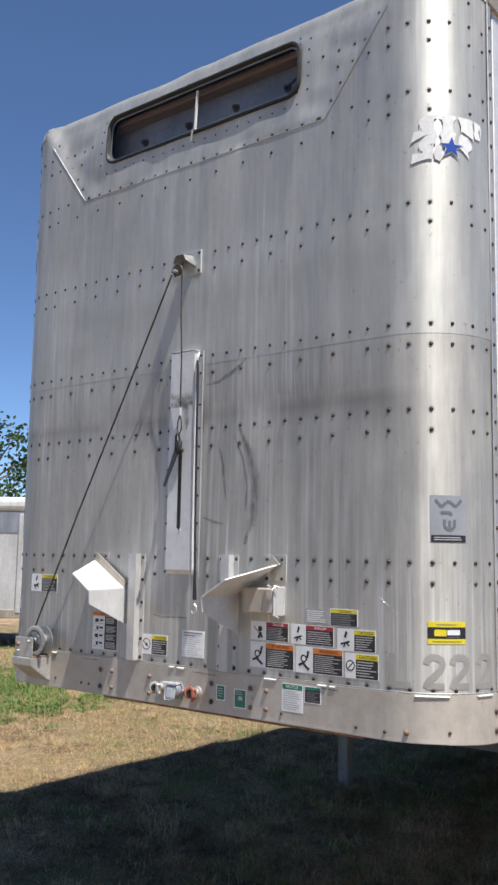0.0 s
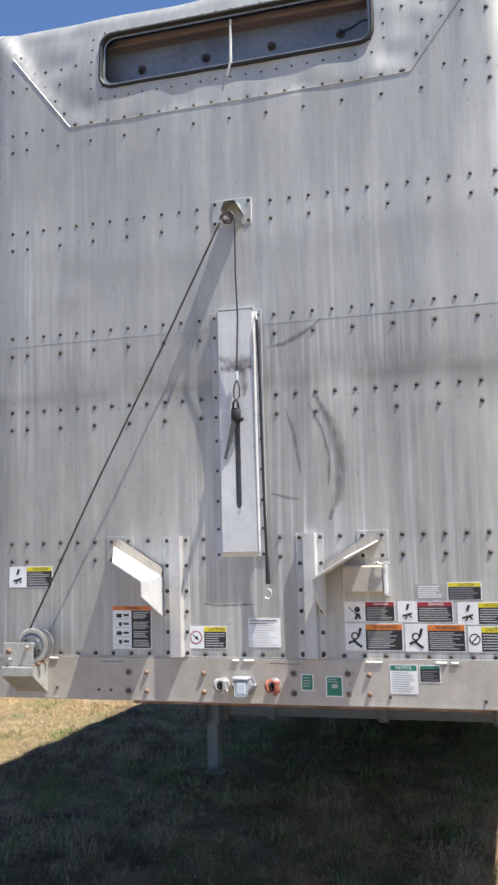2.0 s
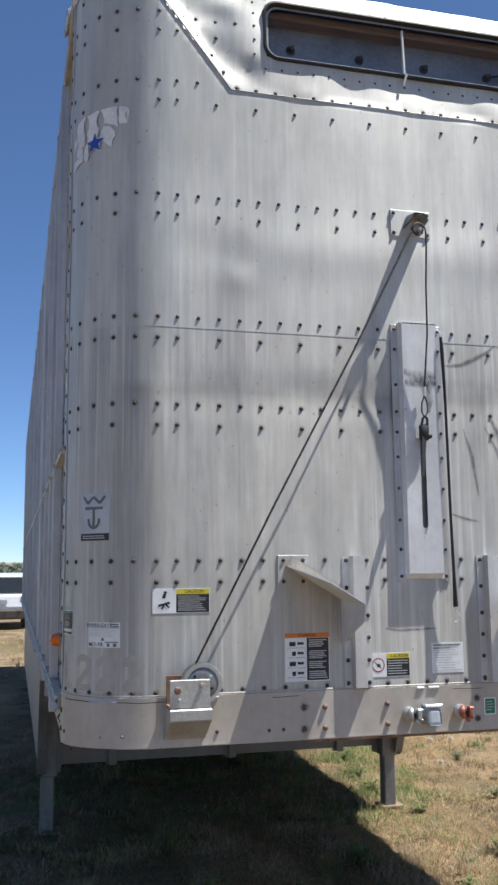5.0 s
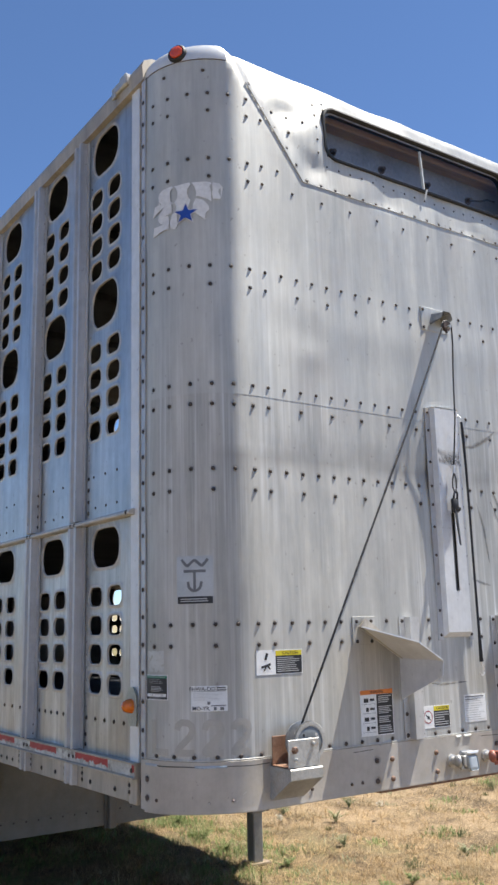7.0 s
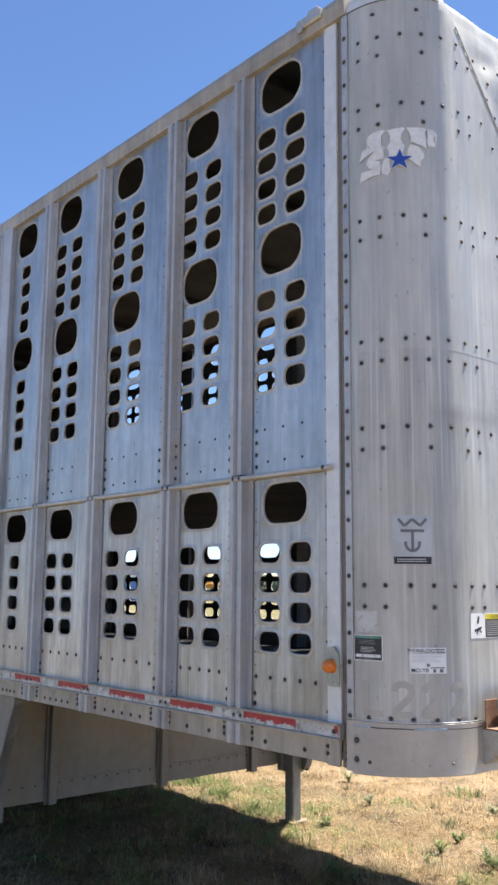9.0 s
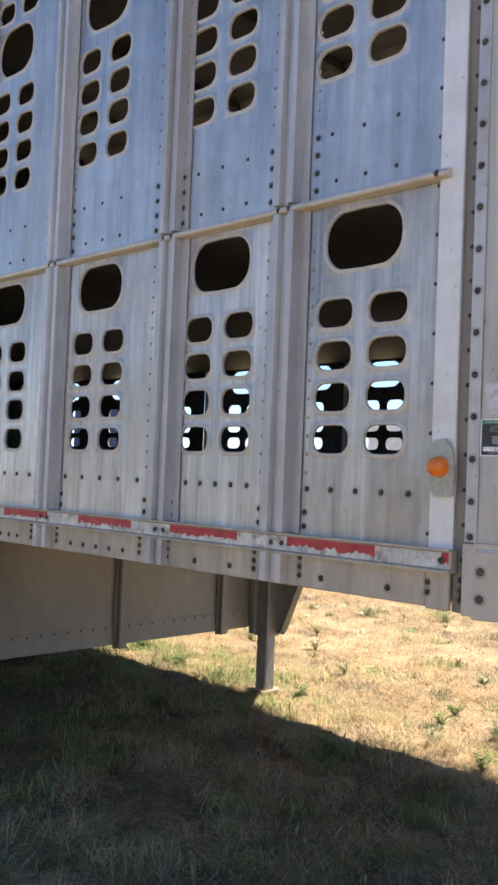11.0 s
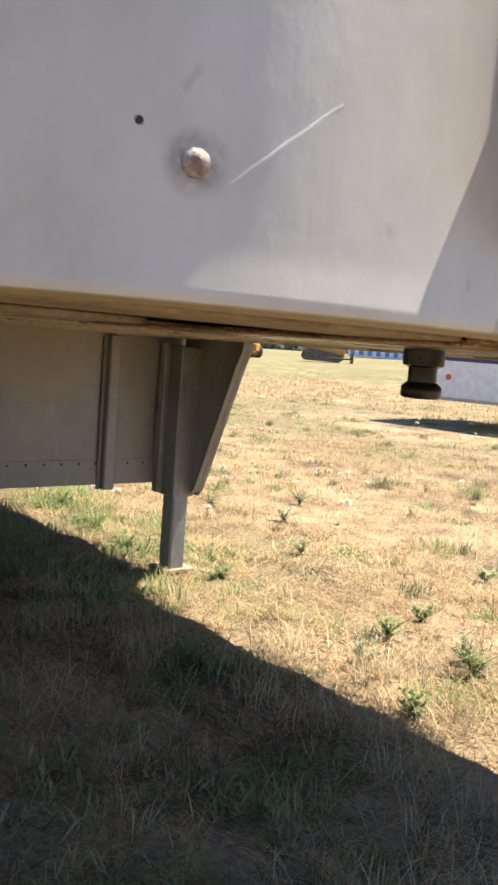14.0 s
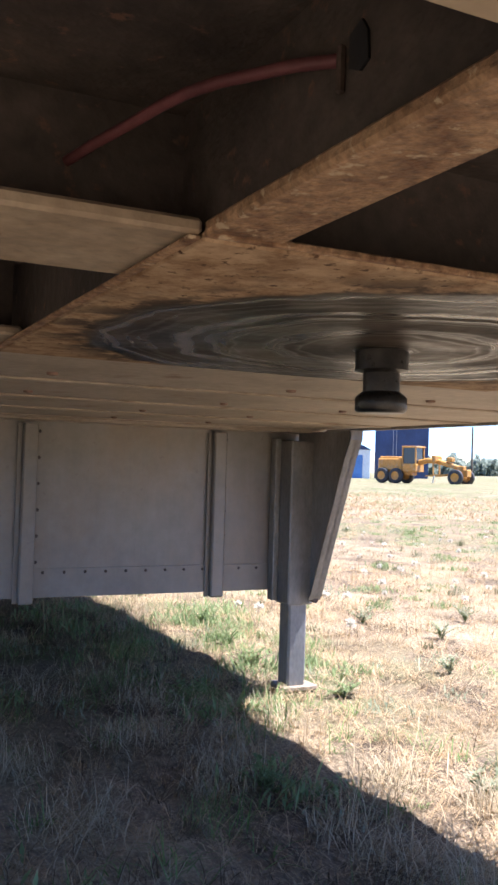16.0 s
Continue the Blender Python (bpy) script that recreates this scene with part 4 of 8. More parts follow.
def holed_sheet(side, y0, y1, z0, z1, holes, xface):
    """Sheet metal in the plane x = side * xface, with pressed rims round its holes. Holes are (y, z, width, height)."""
    fm = Form()
    ys = sorted({y0, y1} | {c for h in holes for c in (h[0] - h[2] / 2 - 0.014, h[0] + h[2] / 2 + 0.014)})
    zs = sorted({z0, z1} | {c for h in holes for c in (h[1] - h[3] / 2 - 0.013, h[1] + h[3] / 2 + 0.013)})
    ys = [c for c in ys if y0 - 1e-6 <= c <= y1 + 1e-6]

    def pt(y, z, out):
        return (side * (xface + out), y, z)

    cells = {}
    for h in holes:
        cells[h] = (h[0] - h[2] / 2 - 0.014, h[0] + h[2] / 2 + 0.014, h[1] - h[3] / 2 - 0.013, h[1] + h[3] / 2 + 0.013)

    def flat(a, b, c, d):
        fm.add([pt(a, c, 0), pt(b, c, 0), pt(b, d, 0), pt(a, d, 0)], [(0, 1, 2, 3) if side > 0 else (3, 2, 1, 0)])

    for j in range(len(zs) - 1):
        c, d = zs[j], zs[j + 1]
        if d - c < 1e-6:
            continue
        row = sorted(((q[0], q[1]) for q in cells.values() if q[2] < (c + d) / 2 < q[3]))
        at = y0
        for a, b in row:
            if a > at + 1e-6:
                flat(at, a, c, d)
            at = b
        if at < y1 - 1e-6:
            flat(at, y1, c, d)
    for h, (a, b, c, d) in cells.items():
        n = 24
        rim = oval(h[2] + 0.020, h[3] + 0.020, n)
        top = oval(h[2] + 0.010, h[3] + 0.010, n)
        lip = oval(h[2], h[3], n)
        far = oval(h[2] - 0.004, h[3] - 0.004, n)
        out = []
        for i in range(n):
            x, y = math.cos(2 * math.pi * i / n), math.sin(2 * math.pi * i / n)
            k = max(abs(x), abs(y))
            out.append((x / k * (b - a) / 2, y / k * (d - c) / 2))
        loops = [(out, 0.0), (rim, 0.0), (top, 0.0035), (lip, 0.0025), (far, -0.005)]
        v = [pt(h[0] + x, h[1] + y, o) for lp, o in loops for x, y in lp]
        f = []
        for q in range(4):
            for i in range(n):
                e = (q * n + i, q * n + (i + 1) % n, (q + 1) * n + (i + 1) % n, (q + 1) * n + i)
                f.append(e if side > 0 else e[::-1])
        fm.add(v, f[:n], 0, False)
        fm.add(v, f[n:], 1, True)
    return fm.weld()


SIDE = 1.298
POSTS = [0.932, 1.44, 2.10, 2.70]
BAYS = [(0.428, 0.868), (0.996, 1.372), (1.508, 2.032), (2.168, 2.632), (2.768, 3.18)]
MIDS = [0.668, 1.215, 1.835, 2.455, 2.985]
rivets = []
bay_parts, battens = {}, {}


def bay_sheets(side, y0, y1, mid, shift, cols, parent):
    """The upper and lower sheets of one bay."""
    up = [(mid + shift, 3.86, 0.255, 0.20), (mid + shift, 3.133, 0.255, 0.20)]
    low = [(mid, 2.073, 0.255, 0.162)]
    for c in cols:
        up += [(mid + shift + c, z, 0.122, 0.082) for z in (3.655, 3.543, 3.427, 3.312, 2.928, 2.812, 2.698, 2.582)]
        low += [(mid + c, z, 0.124, 0.079) for z in (1.877, 1.761, 1.647, 1.532)]
    # Upper sheets carry the sky tint, lower ones the warm bounce and dust.
    for nm, mat, z0, z1, holes in (("upper_side_sheet", "side", 2.20, 3.995, up), ("lower_side_sheet", "side_low", 1.265, 2.175, low)):
        # Inner faces of the sheets use the colour darkened for interior shade.
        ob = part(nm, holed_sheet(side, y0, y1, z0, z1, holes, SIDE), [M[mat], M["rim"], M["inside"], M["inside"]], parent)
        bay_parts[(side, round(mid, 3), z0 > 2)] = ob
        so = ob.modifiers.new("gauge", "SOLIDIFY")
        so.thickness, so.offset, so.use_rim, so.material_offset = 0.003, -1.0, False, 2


def side_post(side, yc, w, z0, z1, parent):
    """A pressed upright: two ridges with a valley, on flat flanges."""
    h = w / 2
    prof = [(-h, 0.002), (-h, 0.006), (-h * 0.62, 0.006), (-h * 0.52, 0.036), (-h * 0.24, 0.036), (-h * 0.14, 0.020), (h * 0.14, 0.020), (h * 0.24, 0.036), (h * 0.52, 0.036), (h * 0.62, 0.006), (h, 0.006), (h, 0.002)]
    fm = Form()
    k = len(prof)
    v = [(side * (SIDE + o), yc + a, z) for z in (z0, z1) for a, o in prof]
    f = [(i, i + 1, k + i + 1, k + i) for i in range(k - 1)] + [tuple(range(k)), tuple(range(k, 2 * k))]
    return part("side_post", fm.add(v, f), M["post"], parent)


for side in (-1, 1):
    for (y0, y1), mid in zip(BAYS, MIDS):
        bay_sheets(side, y0, y1, mid, 0.03, (-0.088, 0.088) if mid < 2.9 else (0.0,), trailer)
    for yc in POSTS:
        side_post(side, yc, 0.140, 2.2025, 3.985, trailer)
        side_post(side, yc - 0.004, 0.152, 1.2705, 2.176, trailer)
        side_post(side, yc - 0.004, 0.152, 1.13, 1.2115, trailer)
    # heavier upright where the drop section begins, then plain bays to the tail
    part("hinge_post", Form().box(side * 1.30 - 0.03, side * 1.30 + 0.03, 3.18, 3.30, 1.13, 4.0, 0.006), M["post"], trailer)
    for i in range(15):
        y0 = 3.36 + 0.70 * i
        bay_sheets(side, y0, y0 + 0.58, y0 + 0.29, 0.0, (-0.088, 0.088), trailer) if i < 4 else None
        if i >= 4:
            part("aft_side_sheet", Form().box(side * 1.298 - 0.002, side * 1.298 + 0.002, y0, y0 + 0.58, 1.265, 3.995), M["side"], trailer)
        for z0, z1 in ((1.13, 1.2115), (1.2705, 2.176), (2.2025, 3.985)):
            side_post(side, y0 - 0.06 if i else y0 - 0.03, 0.12, z0, z1, trailer)
    part("end_post", Form().box(side * 1.298 - 0.010, side * 1.298 + 0.010, 0.362, 0.430, 1.262, 3.99, 0.003), M["end"], trailer, "smooth bright end post of the side wall")
    part("sill_end", Form().box(side * 1.304 - 0.008, side * 1.304 + 0.008, 0.366, 0.4305, 1.120, 1.2135, 0.003), M["rail"], trailer, "dusty tan end of the sill")
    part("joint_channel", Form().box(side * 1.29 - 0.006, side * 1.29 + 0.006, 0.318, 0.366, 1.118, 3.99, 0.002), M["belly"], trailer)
    battens[side] = part("joint_batten", Form().box(side * 1.314 - 0.003, side * 1.314 + 0.003, 0.2935, 0.3245, 1.289, 3.985, 0.0015), M["post"], trailer, "riveted joint batten")
    part("joint_batten_foot", Form().box(side * 1.311 - 0.004, side * 1.311 + 0.004, 0.290, 0.330, 1.116, 1.286, 0.002), M["skirt"], trailer)
    # rails: roof rail, belt rail, and the tape-covered rub rail with the sill under it
    prof = [(1.296, 3.985), (1.322, 3.99), (1.327, 4.05), (1.318, 4.078), (1.28, 4.098), (1.2, 4.0985), (1.2, 4.09), (1.29, 3.99)]
    v = [(side * x, y, z) for y in (0.30, 14.0) for x, z in prof]
    k = len(prof)
    part("roof_rail", Form().add(v, [(i, (i + 1) % k, k + (i + 1) % k, k + i) for i in range(k)] + [tuple(range(k)), tuple(range(k, 2 * k))]), M["rail"], trailer)
    prof = [(1.296, 2.176), (1.328, 2.178), (1.332, 2.182), (1.332, 2.188), (1.322, 2.198), (1.296, 2.202)]
    v = [(side * x, y, z) for y in (0.395, 14.0) for x, z in prof]
    k = len(prof)
    part("belt_rail", Form().add(v, [(i, (i + 1) % k, k + (i + 1) % k, k + i) for i in range(k)] + [tuple(range(k)), tuple(range(k, 2 * k))]), M["cream"], trailer, "cream-grey belt rail between the two decks")
    prof = [(1.30, 1.268), (1.338, 1.270), (1.338, 1.264), (1.326, 1.261), (1.326, 1.222), (1.338, 1.218), (1.338, 1.212), (1.30, 1.212)]
    v = [(side * x, y, z) for y in (0.352, 14.0) for x, z in prof]
    k = len(prof)
    rub = part("rub_rail", Form().add(v, [(i, (i + 1) % k, k + (i + 1) % k, k + i) for i in range(k)] + [tuple(range(k)), tuple(range(k, 2 * k))]), M["rail"], trailer, "rub rail with worn red and white tape")
    part("sill", Form().box(side * 1.305 - 0.006, side * 1.305 + 0.006, 0.431, 3.2, 1.125, 1.214, 0.003), M["rail"], trailer)
    rng = random.Random(5 + side)
    y = 0.358
    for i in range(46):
        fm = Form()
        red = i % 2 == 0
        w = 0.02 if i == 0 else 0.30 if red else 0.195
        x = side * 1.3275
        if red:
            n = max(int(w / 0.012), 3)
            low = [1.2235 + 0.020 * abs(noise.noise((q * 0.5 + i * 7, side * 3, 1.0))) + 0.008 * rng.random() for q in range(n + 1)]
            for q in range(n):
                a, b = y + w * q / n, y + w * (q + 1) / n
                fm.add([(x, a, low[q] + 0.006), (x, b, low[q + 1] + 0.006), (x, b, 1.260), (x, a, 1.260)], [(0, 1, 2, 3)], 1)
                fm.add([(x - side * 0.0006, a, 1.222), (x - side * 0.0006, b, 1.222), (x - side * 0.0006, b, 1.2605), (x - side * 0.0006, a, 1.2605)], [(0, 1, 2, 3)], 0)
        else:
            fm.add([(x, y, 1.222), (x, y + w, 1.222), (x, y + w, 1.2605), (x, y, 1.2605)], [(0, 1, 2, 3)], 0)
        y += w
        part("reflective_tape", fm.weld(), [M["reflect_white"], M["reflect_red"]], rub, "peeling red reflective tape" if red else "worn white reflective tape")
    # rivets of the sides
    for (y0, y1), mid in zip(BAYS, MIDS):
        for q in range(5):
            rivets.append(((side * 1.298, y0 + 0.07 + (y1 - y0 - 0.106) * q / 4, 1.395), (side, 0, 0), 0.0075))
        for q in range(3):
            rivets.append(((side * 1.298, mid + 0.12 - 0.11 * q, 2.38), (side, 0, 0), 0.006))
            rivets.append(((side * 1.298, mid + 0.10 - 0.10 * q, 2.246), (side, 0, 0), 0.006))
        for yy in spread(y0 + 0.115, y1 - 0.108, 2 if y0 < 1.4 else 5):
            rivets.append(((side * 1.311, yy, 1.1565), (side, 0, 0), 0.0085 if y0 < 1.4 else 0.007))
    for yy in (0.838, 1.012, 1.395, 1.535, 2.015, 2.185, 2.615, 2.785):
        x = 1.2985 if any(y0 < yy < y1 for y0, y1 in BAYS) else 1.3045
        for z in (1.291, 1.330, 2.23, 2.28, 2.33, 2.38):
            rivets.append(((side * x, yy, z), (side, 0, 0), 0.0075))
        for z in [1.439 + 0.0515 * k for k in range(14)] + spread(2.46, 3.95, 28):
            rivets.append(((side * x, yy, z), (side, 0, 0), 0.005))
        for z in (1.206, 1.181, 1.157):
            rivets.append(((side * 1.311, yy, z), (side, 0, 0), 0.0075))
    for yy, z in ((0.424, 1.184), (0.424, 1.160), (0.343, 1.196), (0.343, 1.172), (0.343, 1.149)):
        rivets.append(((side * (1.312 if yy > 0.4 else 1.2965), yy, z), (side, 0, 0), 0.007))
    for z in [1.302] + [1.385 + 0.1 * k for k in range(26)]:
        rivets.append(((side * 1.317, 0.309, z), (side, 0, 0), 0.008))
    for z in spread(1.16, 3.93, 34):
        rivets.append(((side * 1.296, 0.340, z), (side, 0, 0), 0.0056))
    for z in spread(1.30, 3.9, 22):
        rivets.append(((side * 1.2995, 0.437, z), (side, 0, 0), 0.0052))
    for yc in POSTS:
        for dy in (-0.02, 0.02):
            rivets.append(((side * 1.330, yc + dy, 2.187), (side, 0, 0), 0.007))
            rivets.append(((side * 1.328, yc - 0.02 + dy, 1.241), (side, 0, 0), 0.007))
    rivets.append(((side * 1.330, 0.425, 2.187), (side, 0, 0), 0.008))
    rivets.append(((side * 1.328, 0.378, 1.241), (side, 0, 0), 0.008))

# nose rivets: a full row and a half-spaced one under it, all on one pitch across the flat, wider on the bends
PITCH = 0.0785
BEND = {1: (1.034, 1.112, 1.194, 1.276, 1.364, 1.442), -1: (1.014, 1.095, 1.177, 1.259, 1.347, 1.427)}


def nose_rivet(u, z, r=0.0075, off=0.0):
    rivets.append((nose(u, z, off), tuple(plan(u)[1]), r))


for z, low, skip in ((3.106, 3.030, ((0.0, 0.12),)), (2.636, 2.558, ((0.0, 0.12),)), (2.313, 2.236, ((0.0, 0.12),)), (1.752, 1.678, ((0.0, 0.12), (0.20, 0.35), (0.43, 0.60)))):
    for k in range(-12, 13):
        u = k * PITCH
        if any(a <= abs(u) < b for a, b in skip):
            continue
        nose_rivet(u, z)
        if k % 2 == 0:
            nose_rivet(u, low)
    for s in (-1, 1):
        for i, u in enumerate(BEND[s]):
            nose_rivet(s * u, z)
            if i not in (1, 3) or z == 2.636:
                nose_rivet(s * u, low)
for k in range(-12, 13):
    if not -1.0 < k * PITCH < -0.85:
        nose_rivet(k * PITCH, 1.3045, 0.0073)
for s in (-1, 1):
    for u in BEND[s]:
        nose_rivet(s * u - (0.012 if u > 1.3 else 0.0) * min(s, 0), 1.3035, 0.0073)
# round the window and along the panel's fold
for k in range(-9, 10):
    nose_rivet(0.0655 * k - 0.002, 3.664, 0.0052)
    nose_rivet(0.0646 * k - 0.002, 3.980, 0.0052)
    nose_rivet(0.0785 * k - 0.006, 3.560, 0.0070)
for k in range(-5, 6):
    nose_rivet(0.157 * k - 0.008, 3.480, 0.0072)
for s in (-1, 1):
    for z in (3.958, 3.903, 3.842, 3.782, 3.719):
        nose_rivet(s * 0.637, z, 0.0055)
    for u, z in ((0.722, 3.562), (0.776, 3.622), (0.821, 3.687), (0.877, 3.763), (0.933, 3.837), (1.000, 3.925)):
        nose_rivet(s * (u - 0.012), z, 0.0068)
    for u, z in ((0.868, 3.842), (0.789, 3.841), (0.712, 3.840), (0.790, 3.766), (0.945, 3.766), (0.946, 3.560), (0.867, 3.561), (0.945, 3.482)):
        nose_rivet(s * u, z, 0.0070)
    for z, low in ((3.839, 3.762), (3.555, 3.477)):
        for i, u in enumerate(BEND[s]):
            nose_rivet(s * u, z)
            if i not in (1, 3):
                nose_rivet(s * u, low)
    for u in (1.194, 1.364):
        nose_rivet(s * u, 3.940)


def dome(r):
    fm = Form()
    n = 14
    prof = [(r, 0.0), (r * 0.90, r * 0.34), (r * 0.55, r * 0.56)]
    for a, h in prof:
        fm.v += [(a * math.cos(2 * math.pi * i / n), a * math.sin(2 * math.pi * i / n), h) for i in range(n)]
    fm.v.append((0, 0, r * 0.62))
    for j in range(2):
        for i in range(n):
            fm.f.append((j * n + i, j * n + (i + 1) % n, (j + 1) * n + (i + 1) % n, (j + 1) * n + i))
    for i in range(n):
        fm.f.append((2 * n + i, 2 * n + (i + 1) % n, 3 * n))
    fm.m, fm.s = [0] * len(fm.f), [True] * len(fm.f)
    return fm


def bled(fm, r, reach):
    """Adds the flat ring that carries the bleed round a head of radius r."""
    n = 14
    v = [(a * math.cos(2 * math.pi * i / n), a * math.sin(2 * math.pi * i / n), h) for a, h in ((r * 0.9, 0.0006), (r * reach, 0.0005)) for i in range(n)]
    return fm.add(v, [(i, n + i, n + (i + 1) % n, (i + 1) % n) for i in range(n)], 1)


def carrier(p):
    """The sheet or post on which a rivet sits."""
    if p[1] < 0.305 or abs(p[0]) < 1.29:
        return upper if p[2] > 2.602 else lower
    if p[1] < 0.40:
        return "batten"
    k = min(range(len(MIDS)), key=lambda i: abs(MIDS[i] - p[1]))
    return (k, p[2] > 2.19)


dome_mesh, count = {}, {}
fm = Form()
for p, n, r in rivets:
    c = carrier(p)
    home = c if c in (upper, lower) else battens[-1] if c == "batten" else bay_parts.get((-1, round(MIDS[c[0]], 3), c[1]))
    count[home] = count.get(home, 0) + 1
    mt = Matrix.Translation(p) @ Vector(n).to_track_quat("Z", "Y").to_matrix().to_4x4()
    if (p[0] > 1.2 and p[1] > 0.1) or home is None or count[home] > 300:
        d = dome(r)
        fm.add([mt @ Vector(q) for q in d.v], d.f, 0, True)
        continue
    if r not in dome_mesh:
        dome_mesh[r] = bled(dome(r), r, 2.1).mesh("rivet", [M["rivet"], M["grime"]]) if r > 0.0065 else dome(r).mesh("rivet", M["rivet_pale" if r < 0.0051 else "rivet"])
    part("rivet", dome_mesh[r], None, home).matrix_basis = mt
part("rivet_row", fm, M["rivet_rows"], trailer, "rows of domed rivet heads", "stuff")

# bolts of the skirt
bolt_mesh = Form().spin([(0.0098, 0.0), (0.0096, 0.002), (0.0085, 0.0045), (0.004, 0.0056), (0.0, 0.006)], (0, 0, 0), (0, 0, 1), 12)
bolt_mesh = bled(bolt_mesh, 0.0098, 2.0).mesh("skirt_bolt", [M["bolt"], M["grime_bolt"]])
rust_mesh = Form().spin([(0.0102, 0.0), (0.010, 0.002), (0.0082, 0.007), (0.004, 0.009), (0.0, 0.0095)], (0, 0, 0), (0, 0, 1), 12).mesh("skirt_bolt", M["bolt_rust"])
small_mesh = Form().spin([(0.0065, 0.0), (0.006, 0.003), (0.003, 0.0045), (0.0, 0.005)], (0, 0, 0), (0, 0, 1), 10).mesh("skirt_screw", M["bolt"])
point_mesh = bled(Form().spin([(0.0048, 0.0), (0.0044, 0.0012), (0.0030, 0.0030), (0.0014, 0.0056), (0.0, 0.0064)], (0, 0, 0), (0, 0, 1), 10), 0.0046, 3.0).mesh("skirt_screw", [M["bolt_pale"], M["grime_screw"]])
dot_mesh = Form().spin([(0.0014, 0.0), (0.0010, 0.0006), (0.0, 0.0007)], (0, 0, 0), (0, 0, 1), 10).mesh("skirt_screw", M["gasket"])
BOLTS = [(-1.1436, 1.1716, 4), (-0.483, 1.232, 0), (-0.483, 1.158, 0), (-0.405, 1.231, 1), (-0.405, 1.159, 1), (-0.165, 1.232, 1), (-0.165, 1.160, 1), (0.197, 1.236, 0), (0.197, 1.163, 0), (0.404, 1.238, 0), (0.406, 1.164, 1), (0.484, 1.235, 1), (0.484, 1.165, 1),
         (-1.463, 1.2225, 0), (-1.463, 1.159, 0), (1.466, 1.220, 0), (1.466, 1.153, 0),
         (-0.613, 1.160, 2), (-0.560, 1.160, 2), (-1.411, 1.156, 2), (-1.126, 1.1615, 3), (-0.80, 1.165, 2), (0.56, 1.158, 2), (0.90, 1.150, 2), (1.02, 1.150, 2), (1.10, 1.155, 1), (1.25, 1.16, 2)]
for u, z, k in BOLTS:
    ob = part("skirt_screw" if k > 1 else "skirt_bolt", (bolt_mesh, rust_mesh, small_mesh, point_mesh, dot_mesh)[k], None, skirt)
    ob.matrix_basis = Matrix.Translation(nose(u, z, 0.0045, True)) @ plan(u)[1].to_track_quat("Z", "Y").to_matrix().to_4x4()
hole = part("drill_hole", Form().spin([(0.0042, 0.0), (0.0040, 0.0006), (0.0027, 0.0008), (0.0025, 0.0002)], (0, 0, 0), (0, 0, 1), 12), M["bolt"], skirt)
hole.matrix_basis = Matrix.Translation(nose(-1.207, 1.156, 0.0046, True)) @ plan(-1.207)[1].to_track_quat("Z", "Y").to_matrix().to_4x4()
part("hole_rim", Form().spin([(0.0022, 0.0004), (0.0, 0.0005)], (0, 0, 0), (0, 0, 1), 12), M["offwhite"], hole, "bright bare metal in the hole")
for a, b, thick in (((-1.115, 1.157), (-1.079, 1.1866), 0.00042), ((1.00, 1.62), (1.07, 1.56), 0.00025), ((-0.92, 1.19), (-0.90, 1.20), 0.0008), ((-1.150, 1.1222), (-1.148, 1.1255), 0.0005)):
    pts = [nose(a[0] + (b[0] - a[0]) * i / 6, a[1] + (b[1] - a[1]) * i / 6 + 0.0004 * (i % 2), 0.0044 if a[1] < 1.28 else 0.0005, True) for i in range(7)]
    part("scratch", Form().tube(pts, thick, 5), M["bright"], skirt)

# ---- stickers: a patch that follows the nose, with coloured fields, bars and words
INKS = ["white", "black", "yellow", "orange", "red", "green", "ink", "grey_print", "silver", "blue"]


def sticker(name, u0, u1, z0, z1, base, fields=(), words=(), label="", off=0.0012, lean=0.0, shapes=()):
    """Fields are (left, bottom, right, top, ink) and words (text, x, y, height, ink), in parts of the sticker's width and height."""
    def at(a, b, o):
        u, z = u0 + (u1 - u0) * a, z0 + (z1 - z0) * b + lean * (a - 0.5)
        lift = 0.0045 if z < 1.287 else dent(u, z)
        return nose(u, z, off + o + lift, True)

    fm = Form()
    cuts = spread(0, 1, 9)
    k = INKS.index(base)
    fm.grid(lambda a, b: at(a, b, 0.0), cuts, (0, 1), k, False, True)
    for edge_a, edge_b in (((0, 0), (1, 0)), ((1, 0), (1, 1)), ((1, 1), (0, 1)), ((0, 1), (0, 0))):
        c = [(edge_a[0] + (edge_b[0] - edge_a[0]) * t, edge_a[1] + (edge_b[1] - edge_a[1]) * t) for t in cuts]
        v = [at(x, y, 0) for x, y in c] + [at(x, y, -off) for x, y in c]
        fm.add(v, [(i, i + 9, i + 10, i + 1) for i in range(8)], k)
    for pts, ink in shapes:
        fm.add([at(x, y, 0.0008 + 0.00012 * shapes.index((pts, ink))) for x, y in pts], [tuple(range(len(pts)))], INKS.index(ink))
    for q, (a, b, c, d, ink) in enumerate(fields):
        n = max(int(abs(c - a) * (u1 - u0) / 0.02) + 2, 2)
        fm.grid(lambda x, y: at(x, y, 0.0003 + 0.00015 * min(q, 3)), spread(a, c, n), (b, d), INKS.index(ink), False, True)
    ob = part(name, fm, [M[i] for i in INKS], trailer, label)
    if words:
        for w, x, y, hgt, ink in words:
            v, f = WORDS[w]
            sz = hgt * (z1 - z0) / 0.72
            part("lettering", Form().add([at(x + p[0] * sz / (u1 - u0), y + p[1] * sz / (z1 - z0), 0.0012) for p in v], f), M[ink], ob)
    return ob


